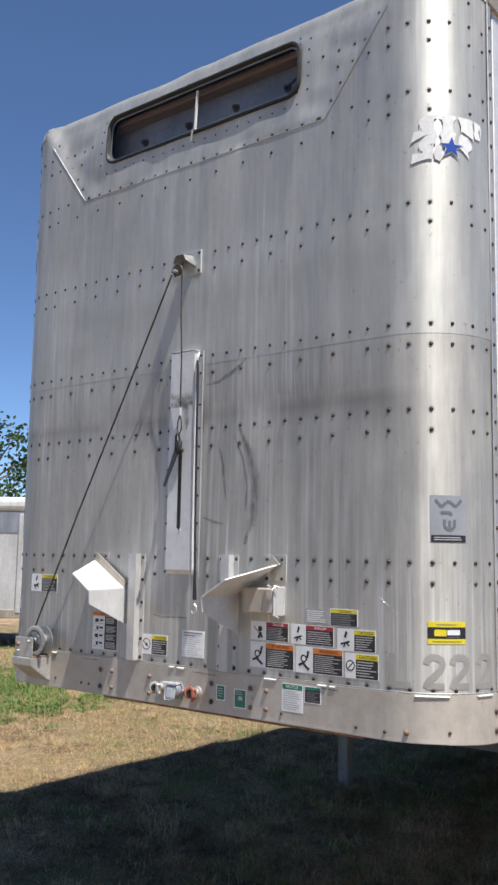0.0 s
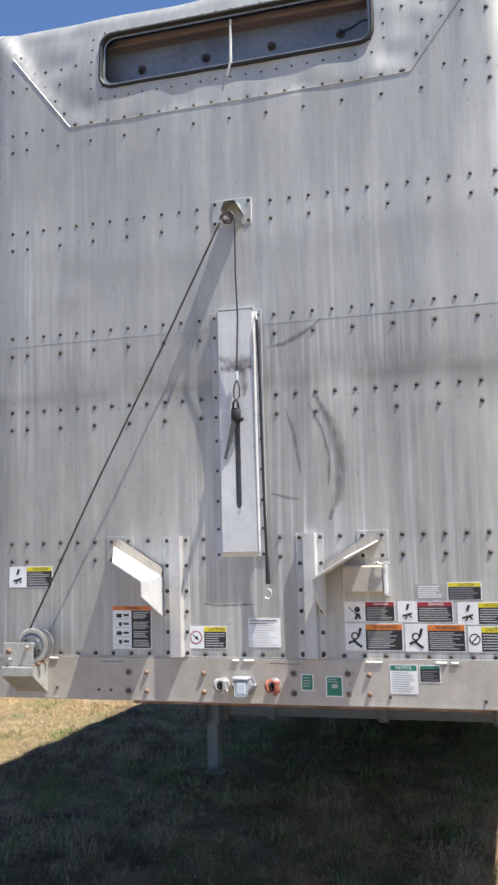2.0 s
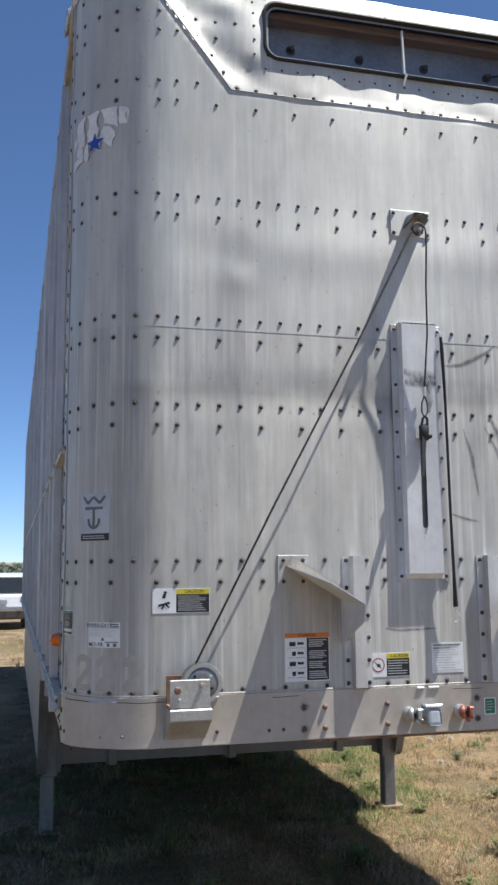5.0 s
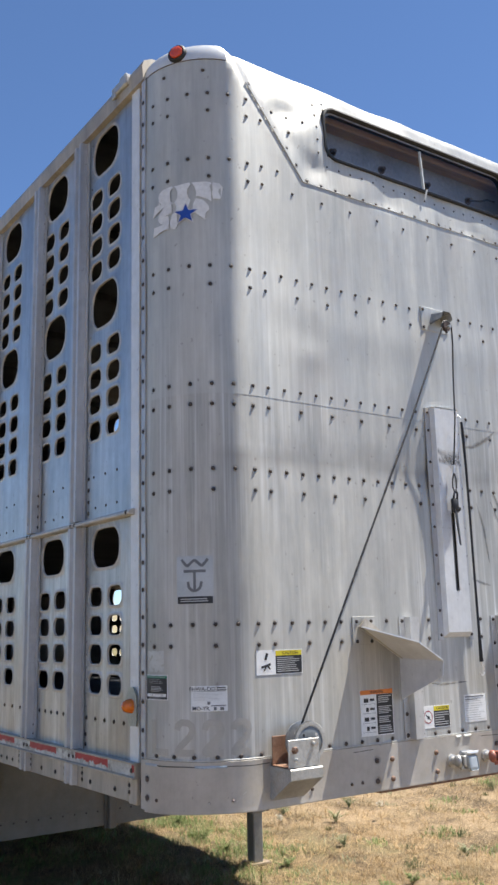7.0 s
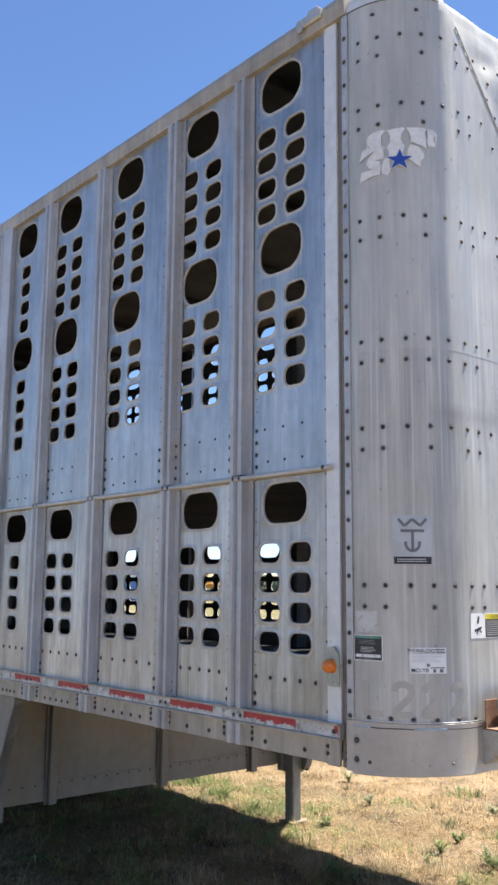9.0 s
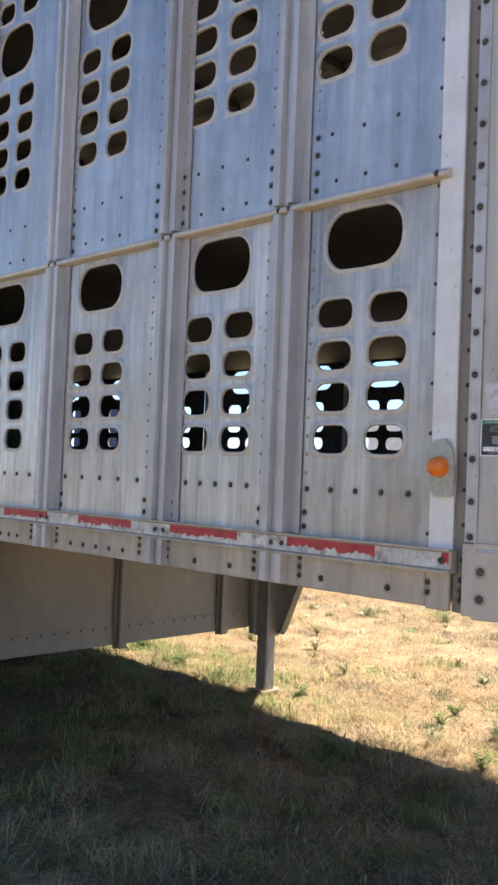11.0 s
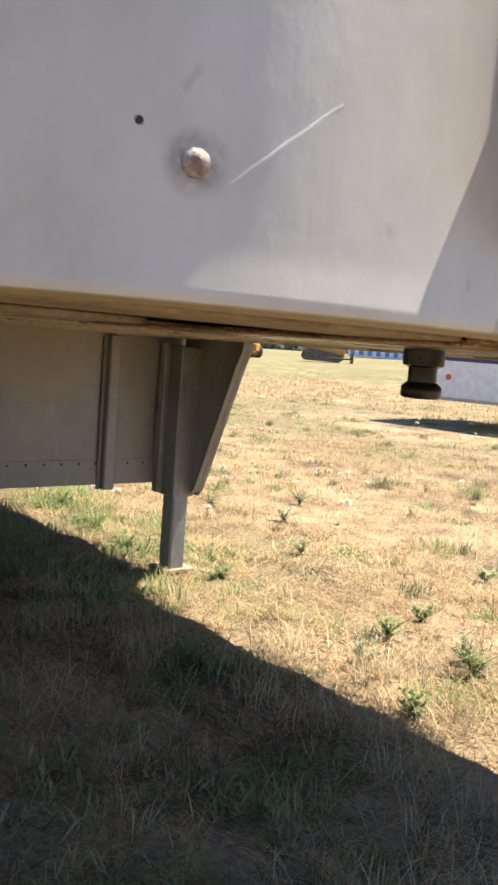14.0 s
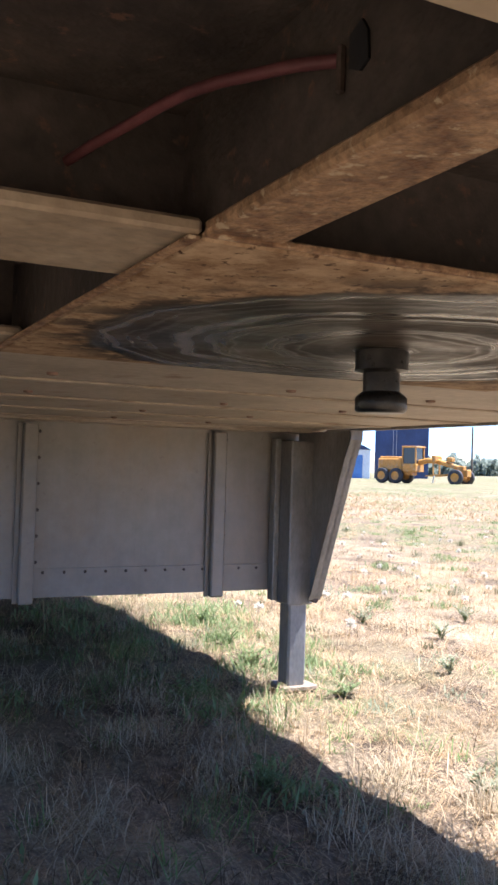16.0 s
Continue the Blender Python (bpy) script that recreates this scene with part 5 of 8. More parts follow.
def bars(x0, x1, y0, y1, n, ink, seed, fill=0.5):
    """Lines of print too small to read."""
    rng = random.Random(seed)
    out = []
    for i in range(n):
        y = y1 - (y1 - y0) * (i + 0.5) / n
        h = (y1 - y0) / n * fill / 2
        out.append((x0, y - h, x0 + (x1 - x0) * (0.65 + 0.35 * rng.random()), y + h, ink))
    return out


def fig(x, y, split, aspect, kind):
    """The pictogram of a warning sign, as plain bent strokes and a ring. Aspect is the sticker's width over its height."""
    out = []

    def stroke(pts, w):
        for (a, b), (c, d) in zip(pts[:-1], pts[1:]):
            ln = math.hypot(c - a, d - b)
            nx, ny = -(d - b) / ln * w / 2, (c - a) / ln * w / 2
            q = [(a + nx, b + ny), (a - nx, b - ny), (c - nx, d - ny), (c + nx, d + ny)]
            out.append(([(x + u / aspect, y + v) for u, v in q], "black"))

    def disc(cx, cy, r, ink="black"):
        out.append(([(x + (cx + r * math.cos(t)) / aspect, y + cy + r * math.sin(t)) for t in (2 * math.pi * k / 12 for k in range(12))], ink))

    if kind == 0:
        stroke([(0.20, 0.36), (0.14, 0.10), (-0.06, -0.12), (0.16, -0.30), (0.24, -0.34)], 0.10)
        stroke([(-0.26, -0.20), (-0.06, -0.12)], 0.09)
        disc(-0.02, 0.06, 0.15)
        disc(-0.02, 0.06, 0.09, "white")
    elif kind == 1:
        disc(0.12, 0.12, 0.15)
        stroke([(0.02, -0.38), (0.14, -0.06), (0.26, -0.34)], 0.14)
        stroke([(-0.30, 0.24), (-0.14, 0.08), (0.06, -0.10)], 0.05)
    elif kind == 2:
        stroke([(0.05, 0.40), (-0.04, 0.12)], 0.12)
        stroke([(-0.26, -0.18), (-0.04, -0.12), (0.22, -0.05)], 0.09)
        stroke([(-0.12, -0.32), (0.02, -0.08), (0.20, -0.26)], 0.07)
    elif kind == 3:
        disc(0.0, 0.02, 0.30, "red")
        disc(0.0, 0.02, 0.25, "white")
        stroke([(-0.16, 0.14), (0.14, -0.12)], 0.05)
        disc(0.02, 0.0, 0.08)
    else:
        disc(0.0, 0.02, 0.22)
        disc(0.0, 0.02, 0.17, "white")
        stroke([(-0.12, -0.12), (0.12, 0.14)], 0.05)
    return out


def hazard(name, u0, u1, z0, z1, split, head, word, seed, lines=5, label="", kind=0):
    f = [(split, 0.03, 0.985, 0.97, "black"), (split, 0.76, 0.985, 0.97, head)]
    f += bars(split + 0.03, 0.96, 0.08, 0.72, int(lines * 1.6), "ink", seed, 0.36)
    return sticker(name, u0, u1, z0, z1, "white", f, [(word, (split + 1) / 2 + 0.02, 0.865, 0.13, "black" if head in ("yellow", "orange") else "white")], label,
                   shapes=fig(split * 0.5, 0.48, split, (u1 - u0) / (z1 - z0), kind))


hazard("caution_sticker", -1.027, -0.823, 1.571, 1.657, 0.41, "yellow", "CAUTION", 1, 5, "white, black and yellow caution sticker", 2)
sticker("warning_sticker", -0.551, -0.383, 1.322, 1.492, "white",
        [(0.0, 0.90, 1.0, 1.0, "orange"), (0.49, 0.02, 0.985, 0.895, "black")]
        + [b for k, y in enumerate((0.78, 0.58, 0.37, 0.17)) for b in ((0.10 + 0.06 * (k % 2), y - 0.05, 0.24, y + 0.04, "black"), (0.28, y - 0.02, 0.42, y + 0.03, "black"), (0.05, y - 0.09, 0.45, y - 0.083, "grey_print"))]
        + [b for y0, y1, n in ((0.70, 0.87, 4), (0.46, 0.64, 5), (0.26, 0.42, 4), (0.05, 0.22, 4)) for b in bars(0.54, 0.96, y0, y1, n, "ink", int(y0 * 100))],
        [("WARNING", 0.5, 0.95, 0.06, "black")], "tall white warning sticker with an orange head and four pictograms")
hazard("caution_sticker", -0.228, -0.068, 1.326, 1.412, 0.42, "yellow", "CAUTION", 2, 4, "small white, black and yellow caution sticker", 3)
sticker("certificate_sticker", 0.021, 0.149, 1.333, 1.443, "white", bars(0.05, 0.95, 0.04, 0.96, 11, "ink", 3, 0.22) + [(0.05, 0.90, 0.9, 0.94, "grey_print"), (0.05, 0.80, 0.6, 0.83, "grey_print")], (), "plain white printed certificate sticker")
hazard("danger_sticker", 0.400, 0.589, 1.431, 1.505, 0.42, "red", "DANGER", 4, 5, "white and black danger sticker with a maroon head", 1)
hazard("danger_sticker", 0.599, 0.800, 1.428, 1.504, 0.36, "red", "DANGER", 5, 4, "faded white and black danger sticker with a maroon head", 2)
hazard("caution_sticker", 0.815, 0.980, 1.420, 1.500, 0.45, "yellow", "CAUTION", 6, 4, "white, black and yellow caution sticker", 2)
hazard("warning_sticker", 0.400, 0.615, 1.324, 1.424, 0.36, "orange", "WARNING", 7, 6, "wide white and black warning sticker with an orange head")
hazard("warning_sticker", 0.622, 0.840, 1.322, 1.422, 0.38, "orange", "WARNING", 8, 6, "wide white and black warning sticker with an orange head")
hazard("caution_sticker", 0.848, 0.992, 1.322, 1.414, 0.33, "yellow", "CAUTION", 9, 4, "white, black and yellow caution sticker", 4)
sticker("faded_sticker", 0.668, 0.775, 1.510, 1.568, "silver", bars(0.08, 0.92, 0.1, 0.9, 6, "white", 10, 0.5), (), "bleached grey sticker with no print left")
sticker("caution_sticker", 0.782, 0.905, 1.508, 1.572, "white", [(0.03, 0.03, 0.97, 0.74, "black"), (0.03, 0.76, 0.97, 0.97, "yellow")] + bars(0.06, 0.9, 0.06, 0.7, 5, "grey_print", 11, 0.7), [("CAUTION", 0.55, 0.86, 0.14, "black")], "scuffed caution sticker with worn print")
sticker("green_sticker", 0.225, 0.273, 1.174, 1.236, "white", [(0.08, 0.06, 0.92, 0.94, "green")] + bars(0.18, 0.85, 0.2, 0.85, 4, "ink", 12, 0.3), (), "small green and white sticker")
sticker("green_sticker", 0.320, 0.384, 1.154, 1.229, "white", [(0.06, 0.05, 0.94, 0.95, "green"), (0.35, 0.42, 0.70, 0.62, "ink")] + bars(0.14, 0.8, 0.68, 0.9, 2, "ink", 13, 0.3), (), "green sticker with a white blot")
sticker("notice_sticker", 0.561, 0.662, 1.170, 1.275, "white", [(0.03, 0.80, 0.97, 0.98, "green")] + bars(0.08, 0.94, 0.06, 0.76, 9, "ink", 14, 0.4), [("NOTICE", 0.5, 0.89, 0.11, "white")], "white notice sticker with a green head")
sticker("green_sticker", 0.669, 0.745, 1.212, 1.275, "white", [(0.04, 0.05, 0.96, 0.95, "black"), (0.04, 0.78, 0.96, 0.95, "green")] + bars(0.12, 0.9, 0.1, 0.7, 5, "grey_print", 15, 0.5), (), "small black sticker with a green head")

insp = [(0.03, 0.03, 0.97, 0.97, "black"), (0.03, 0.86, 0.97, 0.97, "green")]
insp += bars(0.26, 0.78, 0.32, 0.55, 4, "ink", 17, 0.4)
insp += [(0.07, 0.13, 0.93, 0.25, "white"), (0.30, 0.12, 0.37, 0.26, "silver"), (0.72, 0.12, 0.80, 0.26, "silver")]
months = [("JAN", 0), ("FEB", 1), ("APR", 3), ("MAY", 4), ("JUNE", 5)]
sticker("inspection_sticker", -1.4745, -1.360, 1.493, 1.580, "white", insp, [("FHWA PERIODIC INSPECTION", 0.50, 0.915, 0.055, "ink"), ("This vehicle has passed inspection in", 0.46, 0.80, 0.032, "ink"), ("accordance with 49 CFR 396.17 through", 0.48, 0.735, 0.032, "ink"), ("396.23. The inspection report is located at:", 0.50, 0.67, 0.032, "ink"), ("DATE OF INSPECTION", 0.46, 0.075, 0.05, "ink")] + [(w, 0.115 + 0.125 * i, 0.215, 0.03, "black") for w, i in months], "black inspection sticker with a green head and white border")
sticker("inspection_sticker", -1.268, -1.139, 1.456, 1.542, "white", bars(0.06, 0.95, 0.42, 0.74, 6, "ink", 18, 0.25) + [(0.72, 0.90, 0.95, 0.94, "black"), (0.72, 0.81, 0.97, 0.85, "black"), (0.05, 0.775, 0.95, 0.785, "black")] + [(0.45, 0.27, 0.53, 0.38, "grey_print"), (0.62, 0.04, 0.70, 0.17, "grey_print"), (0.80, 0.04, 0.90, 0.17, "grey_print"), (0.55, 0.20, 0.95, 0.24, "grey_print")],
        [("FHWA-DOT", 0.36, 0.87, 0.165, "black"), ("MO-YR", 0.27, 0.11, 0.165, "black")], "white inspection sticker with bold black print")
patch = Form()
for i in range(60):
    for j in range(50):
        a, b = i / 60, j / 50
        edge = min(a, b, 1 - a, 1 - b)
        if noise.noise((a * 5.0, b * 4.2, 3.0)) + 0.5 * noise.noise((a * 15.0, b * 12.0, 5.0)) > 0.29 + min(edge, 0.12) * 2.4 - 0.2:
            continue
        u, z = -1.468 + 0.090 * a, 1.590 + 0.074 * b
        patch.add([nose(x, y, 0.0006 + dent(x, y), True) for x, y in ((u, z), (u + 0.0015, z), (u + 0.0015, z + 0.00148), (u, z + 0.00148))], [(0, 1, 2, 3)])
part("faded_sticker", patch.weld(), M["ghost_light"], trailer, "pale mottled scraps left by a peeled sticker")


def maker_sticker(s):
    """The maker's mark: a pale plate with plain dark strokes over a dark strip of unreadable print."""
    u0, u1 = (-1.318, -1.182) if s < 0 else (1.186, 1.322)
    ob = sticker("maker_sticker", u0, u1, 1.826, 1.995, "silver", [(0.02, 0.0, 0.98, 0.15, "black")] + bars(0.10, 0.92, 0.03, 0.12, 2, "ink", 19, 0.4), (), "silver maker's sticker with dark strokes and a black strip", 0.0012)
    def stroke(pts, w=0.010):
        fm = Form()
        for (a, b), (c, d) in zip(pts[:-1], pts[1:]):
            a, c = u0 + (u1 - u0) * a, u0 + (u1 - u0) * c
            b, d = 1.826 + 0.169 * b, 1.826 + 0.169 * d
            ln = math.hypot(c - a, d - b)
            nx, nz = -(d - b) / ln * w / 2, (c - a) / ln * w / 2
            for k in range(6):
                x0, z0, x1, z1 = a + (c - a) * k / 6, b + (d - b) * k / 6, a + (c - a) * (k + 1) / 6, b + (d - b) * (k + 1) / 6
                q = [(x0 + nx, z0 + nz), (x0 - nx, z0 - nz), (x1 - nx, z1 - nz), (x1 + nx, z1 + nz)]
                fm.add([nose(x, z, 0.0026 + dent(x, z), True) for x, z in q], [(0, 1, 2, 3)])
        part("dark_stroke", fm.weld(), M["grey_print"], ob)

    if s < 0:
        stroke([(0.14, 0.93), (0.30, 0.78), (0.50, 0.92), (0.70, 0.78), (0.86, 0.93)])
        stroke([(0.20, 0.68), (0.80, 0.68)])
        stroke([(0.50, 0.68), (0.50, 0.30)])
        stroke([(0.32, 0.46), (0.34, 0.34), (0.44, 0.27), (0.56, 0.27), (0.66, 0.34), (0.68, 0.46)])
    else:
        stroke([(0.14, 0.90), (0.30, 0.76), (0.50, 0.88), (0.70, 0.76), (0.86, 0.90)])
        stroke([(0.28, 0.63), (0.56, 0.63), (0.56, 0.57)])
        stroke([(0.38, 0.48), (0.38, 0.34), (0.46, 0.27), (0.58, 0.27), (0.66, 0.34), (0.66, 0.48)])
        stroke([(0.52, 0.46), (0.52, 0.28)])


maker_sticker(-1)
maker_sticker(1)
sticker("dealer_sticker", 1.175, 1.315, 1.465, 1.543, "yellow", [(0.0, 0.24, 1.0, 0.76, "black"), (0.17, 0.36, 0.48, 0.65, "yellow"), (0.50, 0.41, 0.84, 0.64, "white"), (0.50, 0.30, 0.84, 0.33, "grey_print"), (0.12, 0.10, 0.88, 0.13, "grey_print"), (0.22, 0.86, 0.76, 0.89, "grey_print")], (), "yellow and black dealer sticker")


def peeled_logo(s):
    """What is left of a big torn vinyl mark, with a blue five-pointed star on it."""
    c, zc = (-1.305 if s < 0 else 1.240), 3.36
    fm = Form()

    def lie(x, z, o):
        return nose(c + 0.012 + x * 1.2, zc + z * 1.03, o + 0.0015, False)

    def cut(poly, x, keep):
        """Clips a polygon at an upright line."""
        out = []
        for i in range(len(poly)):
            p, q = poly[i], poly[(i + 1) % len(poly)]
            if (p[0] - x) * keep >= 0:
                out.append(p)
            if (p[0] - x) * (q[0] - x) < 0:
                f = (x - p[0]) / (q[0] - p[0])
                out.append((x, p[1] + f * (q[1] - p[1])))
        return out

    def leaf(pts, mat=0, o=0.0030):
        """A flat scrap of vinyl, laid on the bend in narrow strips."""
        x0, x1 = min(p[0] for p in pts), max(p[0] for p in pts)
        n = max(1, math.ceil((x1 - x0) / 0.008))
        for i in range(n):
            q = cut(cut(pts, x0 + (x1 - x0) * i / n, 1), x0 + (x1 - x0) * (i + 1) / n, -1)
            if len(q) > 2:
                fm.add([lie(x, z, o) for x, z in q], [tuple(range(len(q)))], mat)

    def scrap(*pts):
        leaf([(0.020 + x * 0.0061, -0.036 + z * 0.0065) for x, z in pts])

    # scraps of the letters, in hundredths of the mark's height from the star's middle
    scrap((-14, 18), (-8, 19), (-7, 18), (-9, 16), (-9, 13), (-9, 10), (-7, 8), (-8.5, 7), (-13, 7), (-17, 5), (-21, 2.5), (-20, 6.5), (-19.4, 9), (-16, 9.5), (-14.4, 9), (-16, 11.5), (-16.7, 14), (-16, 16.5))
    scrap((-6.4, 18.3), (2, 19.3), (3, 18.3), (1.3, 15.5), (0.8, 12.5), (1.6, 10), (2.8, 8.3), (2.3, 6.5), (1, 2), (-5.4, 2), (-5.2, 5.5), (-6.4, 8), (-4.7, 10.5), (-4.4, 14), (-5.2, 17))
    scrap((3.6, 19.1), (12, 19.1), (14, 18.5), (13, 16.5), (13.3, 14.5), (13.8, 13), (13.6, 10), (14, 6.5), (12, 8), (6.3, 10.5), (5.6, 9.5), (5.8, 13.5), (4.8, 16.5))
    scrap((14.6, 18.7), (18.3, 18), (20, 15.7), (17.8, 14.5), (17.6, 12.5), (18.6, 10), (18.8, 8.3), (14.8, 8.3), (14, 11.5), (14.6, 14), (14.4, 16.5))
    scrap((-13, 6.7), (-8.2, 7.3), (-7.7, 4.5), (-8.2, 1.7), (-13, 1.5), (-10, 0.5), (-9.4, -2.5), (-10, -7.7), (-12.7, -7.3), (-16, -8.3), (-21, -10), (-20, -4), (-14.7, -3.8), (-13.2, -4), (-15.7, -2.5), (-17, 0), (-16.4, 2.5), (-14.7, 5))
    scrap((-7.7, 1.5), (-5, 1.5), (-4.7, -6), (-6, -8.7), (-8.7, -7.3), (-9.2, -3.5))
    scrap((5.6, 9), (9.8, 7.5), (12.3, 4), (12.6, 1.5), (10.8, -0.5), (8.8, -1), (10.8, -4), (10.3, -4.7), (5.3, 0), (6.8, 2), (3.8, 2.5), (4.3, 6))
    pts = []
    for i in range(10):
        r = 0.041 if i % 2 == 0 else 0.0165
        a = radians(88 + 36 * i)
        pts.append((0.020 + r * math.cos(a), -0.036 + r * math.sin(a)))
    big = [(0.020 + (x - 0.020) * 1.16, -0.036 + (z + 0.036) * 1.16) for x, z in pts]
    for i in range(10):
        leaf([(0.020, -0.036), big[i], big[(i + 1) % 10]], 0, 0.0042)
        leaf([(0.020, -0.036), pts[i], pts[(i + 1) % 10]], 1, 0.0050)
    part("torn_logo_sticker", fm, [M["peel"], M["blue"]], trailer, "torn white vinyl remnants with a blue star")


peeled_logo(-1)
peeled_logo(1)

# ghost of removed fleet lettering: strokes that follow the bend of the sheet
TWO = [(-0.030, 0.026), (-0.026, 0.042), (-0.012, 0.051), (0.010, 0.050), (0.025, 0.040), (0.028, 0.024), (0.020, 0.006), (0.0, -0.014), (-0.020, -0.032), (-0.032, -0.049), (-0.010, -0.050), (0.012, -0.050), (0.034, -0.050)]
ELL = [(-0.030, 0.058), (-0.030, 0.022), (-0.030, -0.014), (-0.030, -0.050), (-0.004, -0.050), (0.020, -0.050), (0.040, -0.050)]


def ghost(u, z, line, w):
    fm = Form()
    fine = []
    for (a, b), (c, d) in zip(line[:-1], line[1:]):
        fine += [(a + (c - a) * k / 4, b + (d - b) * k / 4) for k in range(4)]
    fine.append(line[-1])
    ring = []
    for i, (a, b) in enumerate(fine):
        p, q = fine[max(i - 1, 0)], fine[min(i + 1, len(fine) - 1)]
        ln = math.hypot(q[0] - p[0], q[1] - p[1])
        nx, nz = -(q[1] - p[1]) / ln * w / 2, (q[0] - p[0]) / ln * w / 2
        for k in (1, 0, -1):
            uu, zz = u + a + nx * k, z + b + nz * k
            ring.append(nose(uu, zz, 0.0010 + dent(uu, zz), True))
    for i in range(len(fine) - 1):
        fm.add([ring[3 * i + k] for k in (0, 1, 2)] + [ring[3 * i + 3 + k] for k in (0, 1, 2)], [(0, 1, 4, 3), (1, 2, 5, 4)])
    return part("ghost_letter", fm, M["ghost"], trailer, "dull grey ghost of removed fleet lettering")


for us, z in (((-1.398, -1.292, -1.190, -1.090), 1.368), ((1.075, 1.199, 1.293, 1.400), 1.368)):
    for i, u in enumerate(us):
        ghost(u, z, ELL if i == 0 else TWO, 0.023)

# ---- marker lamp, side lamp
p, n = plan(-1.30)
mk = Vector(nose(-1.30, 4.030, 0.004, True))
axis = Vector((n.x, n.y, 0.16)).normalized()
marker = part("marker_lamp", Form().spin([(0.040, -0.004), (0.040, 0.006), (0.034, 0.012), (0.028, 0.010)], mk, axis, 20), M["gasket"], trailer, "round red-orange marker lamp in a black grommet")
part("lens", Form().spin([(0.030, 0.006), (0.027, 0.016), (0.016, 0.021), (0.0, 0.022)], mk, axis, 20), M["redlens"], marker)
fm = Form()
LAMP_X = -1.314
fm.plate([(LAMP_X, y, z) for y, z in ((0.444, 1.486), (0.414, 1.530), (0.384, 1.534), (0.360, 1.504), (0.356, 1.450), (0.359, 1.395), (0.411, 1.393), (0.436, 1.430), (0.440, 1.446), (0.424, 1.455), (0.424, 1.475))], 0.006)
side_lamp = part("side_lamp", fm, M["bracket"], trailer, "amber side lamp on a khaki bracket")
fm = Form().spin([(0.026, 0.0), (0.026, 0.009), (0.0235, 0.024), (0.018, 0.036), (0.009, 0.042), (0.0, 0.044)], (0, 0, 0), (-1, 0, 0), 52)
fm.v = [(LAMP_X + x, 0.396 + y * (1 - 0.03 * (i % 2)), 1.465 + z * (1 - 0.03 * (i % 2))) for i, (x, y, z) in enumerate(fm.v)]
part("lens", fm, M["amber"], side_lamp, "fluted amber lens")
for y, z in ((0.406, 1.522), (0.402, 1.413), (0.364, 1.464)):
    part("lamp_screw", Form().spin([(0.008, 0.0), (0.007, 0.004), (0.0, 0.006)], (LAMP_X, y, z), (-1, 0, 0), 10), M["bolt"], side_lamp)
part("door_latch", Form().box(-1.342, -1.290, 0.42, 0.56, 4.030, 4.075, 0.006).box(-1.334, -1.298, 0.44, 0.50, 4.065, 4.098, 0.006).box(-1.345, -1.335, 0.52, 0.55, 4.015, 4.06, 0.003), M["zinc"], trailer, "weathered corner latch on the roof rail")

# ---- middle plate with its slot, the two hat channels
fm = Form()
for x0, x1 in ((-0.106, -0.076), (0.078, 0.106)):
    fm.box(x0, x1, -0.0045, 0.002, 1.668, 2.660, 0.0012)
plate = part("slot_plate", fm, M["post"], trailer, "long raised cover plate with a cable slot")
us = [-0.078, -0.068, -0.008, 0.014, 0.072, 0.080]
zs = [1.680, 1.700, 1.868, 1.880, 2.200, 2.212, 2.664]
fm = Form()
for j in range(len(zs) - 1):
    for i in range(len(us) - 1):
        if i == 2 and 2 <= j <= 4:
            continue

        def pp(a, b):
            d = -0.026
            if a in (us[0], us[-1]):
                d = -0.004
            if b == zs[0]:
                d = -0.006
            return (a, d, b)
        fm.add([pp(us[i], zs[j]), pp(us[i + 1], zs[j]), pp(us[i + 1], zs[j + 1]), pp(us[i], zs[j + 1])], [(0, 1, 2, 3)])
fm.box(-0.078, 0.080, -0.026, 0.0, 2.660, 2.664, 0.0)
cover = part("cover", fm, M["cover"], plate, "pale bright cover with a smeared stain")
part("slot_lining", Form().box(-0.009, 0.015, -0.012, -0.002, 1.860, 2.22), M["slot"], plate)
for zc, up in ((1.880, -1), (2.200, 1)):
    for sd in (-1, 1):
        arc = [(0.003 + 0.011 * sd * math.cos(a), zc + 0.012 * up * math.sin(a)) for a in spread(0, math.pi / 2, 7)]
        poly = [(x, -0.026, z) for x, z in arc] + [(0.003 + 0.011 * sd, -0.026, zc + 0.012 * up)]
        part("slot_corner", Form().plate(poly if sd * up > 0 else poly[::-1], 0.003), M["cover"], cover)
for x in (-0.091, 0.092):
    for z in (1.69, 1.79, 1.90, 2.02, 2.14, 2.235, 2.315, 2.42, 2.56, 2.64):
        part("plate_rivet", dome(0.0065).mesh("plate_rivet", M["rivet"]), None, plate).matrix_basis = Matrix.Translation((x, -0.0045, z)) @ Vector((0, -1, 0)).to_track_quat("Z", "Y").to_matrix().to_4x4()
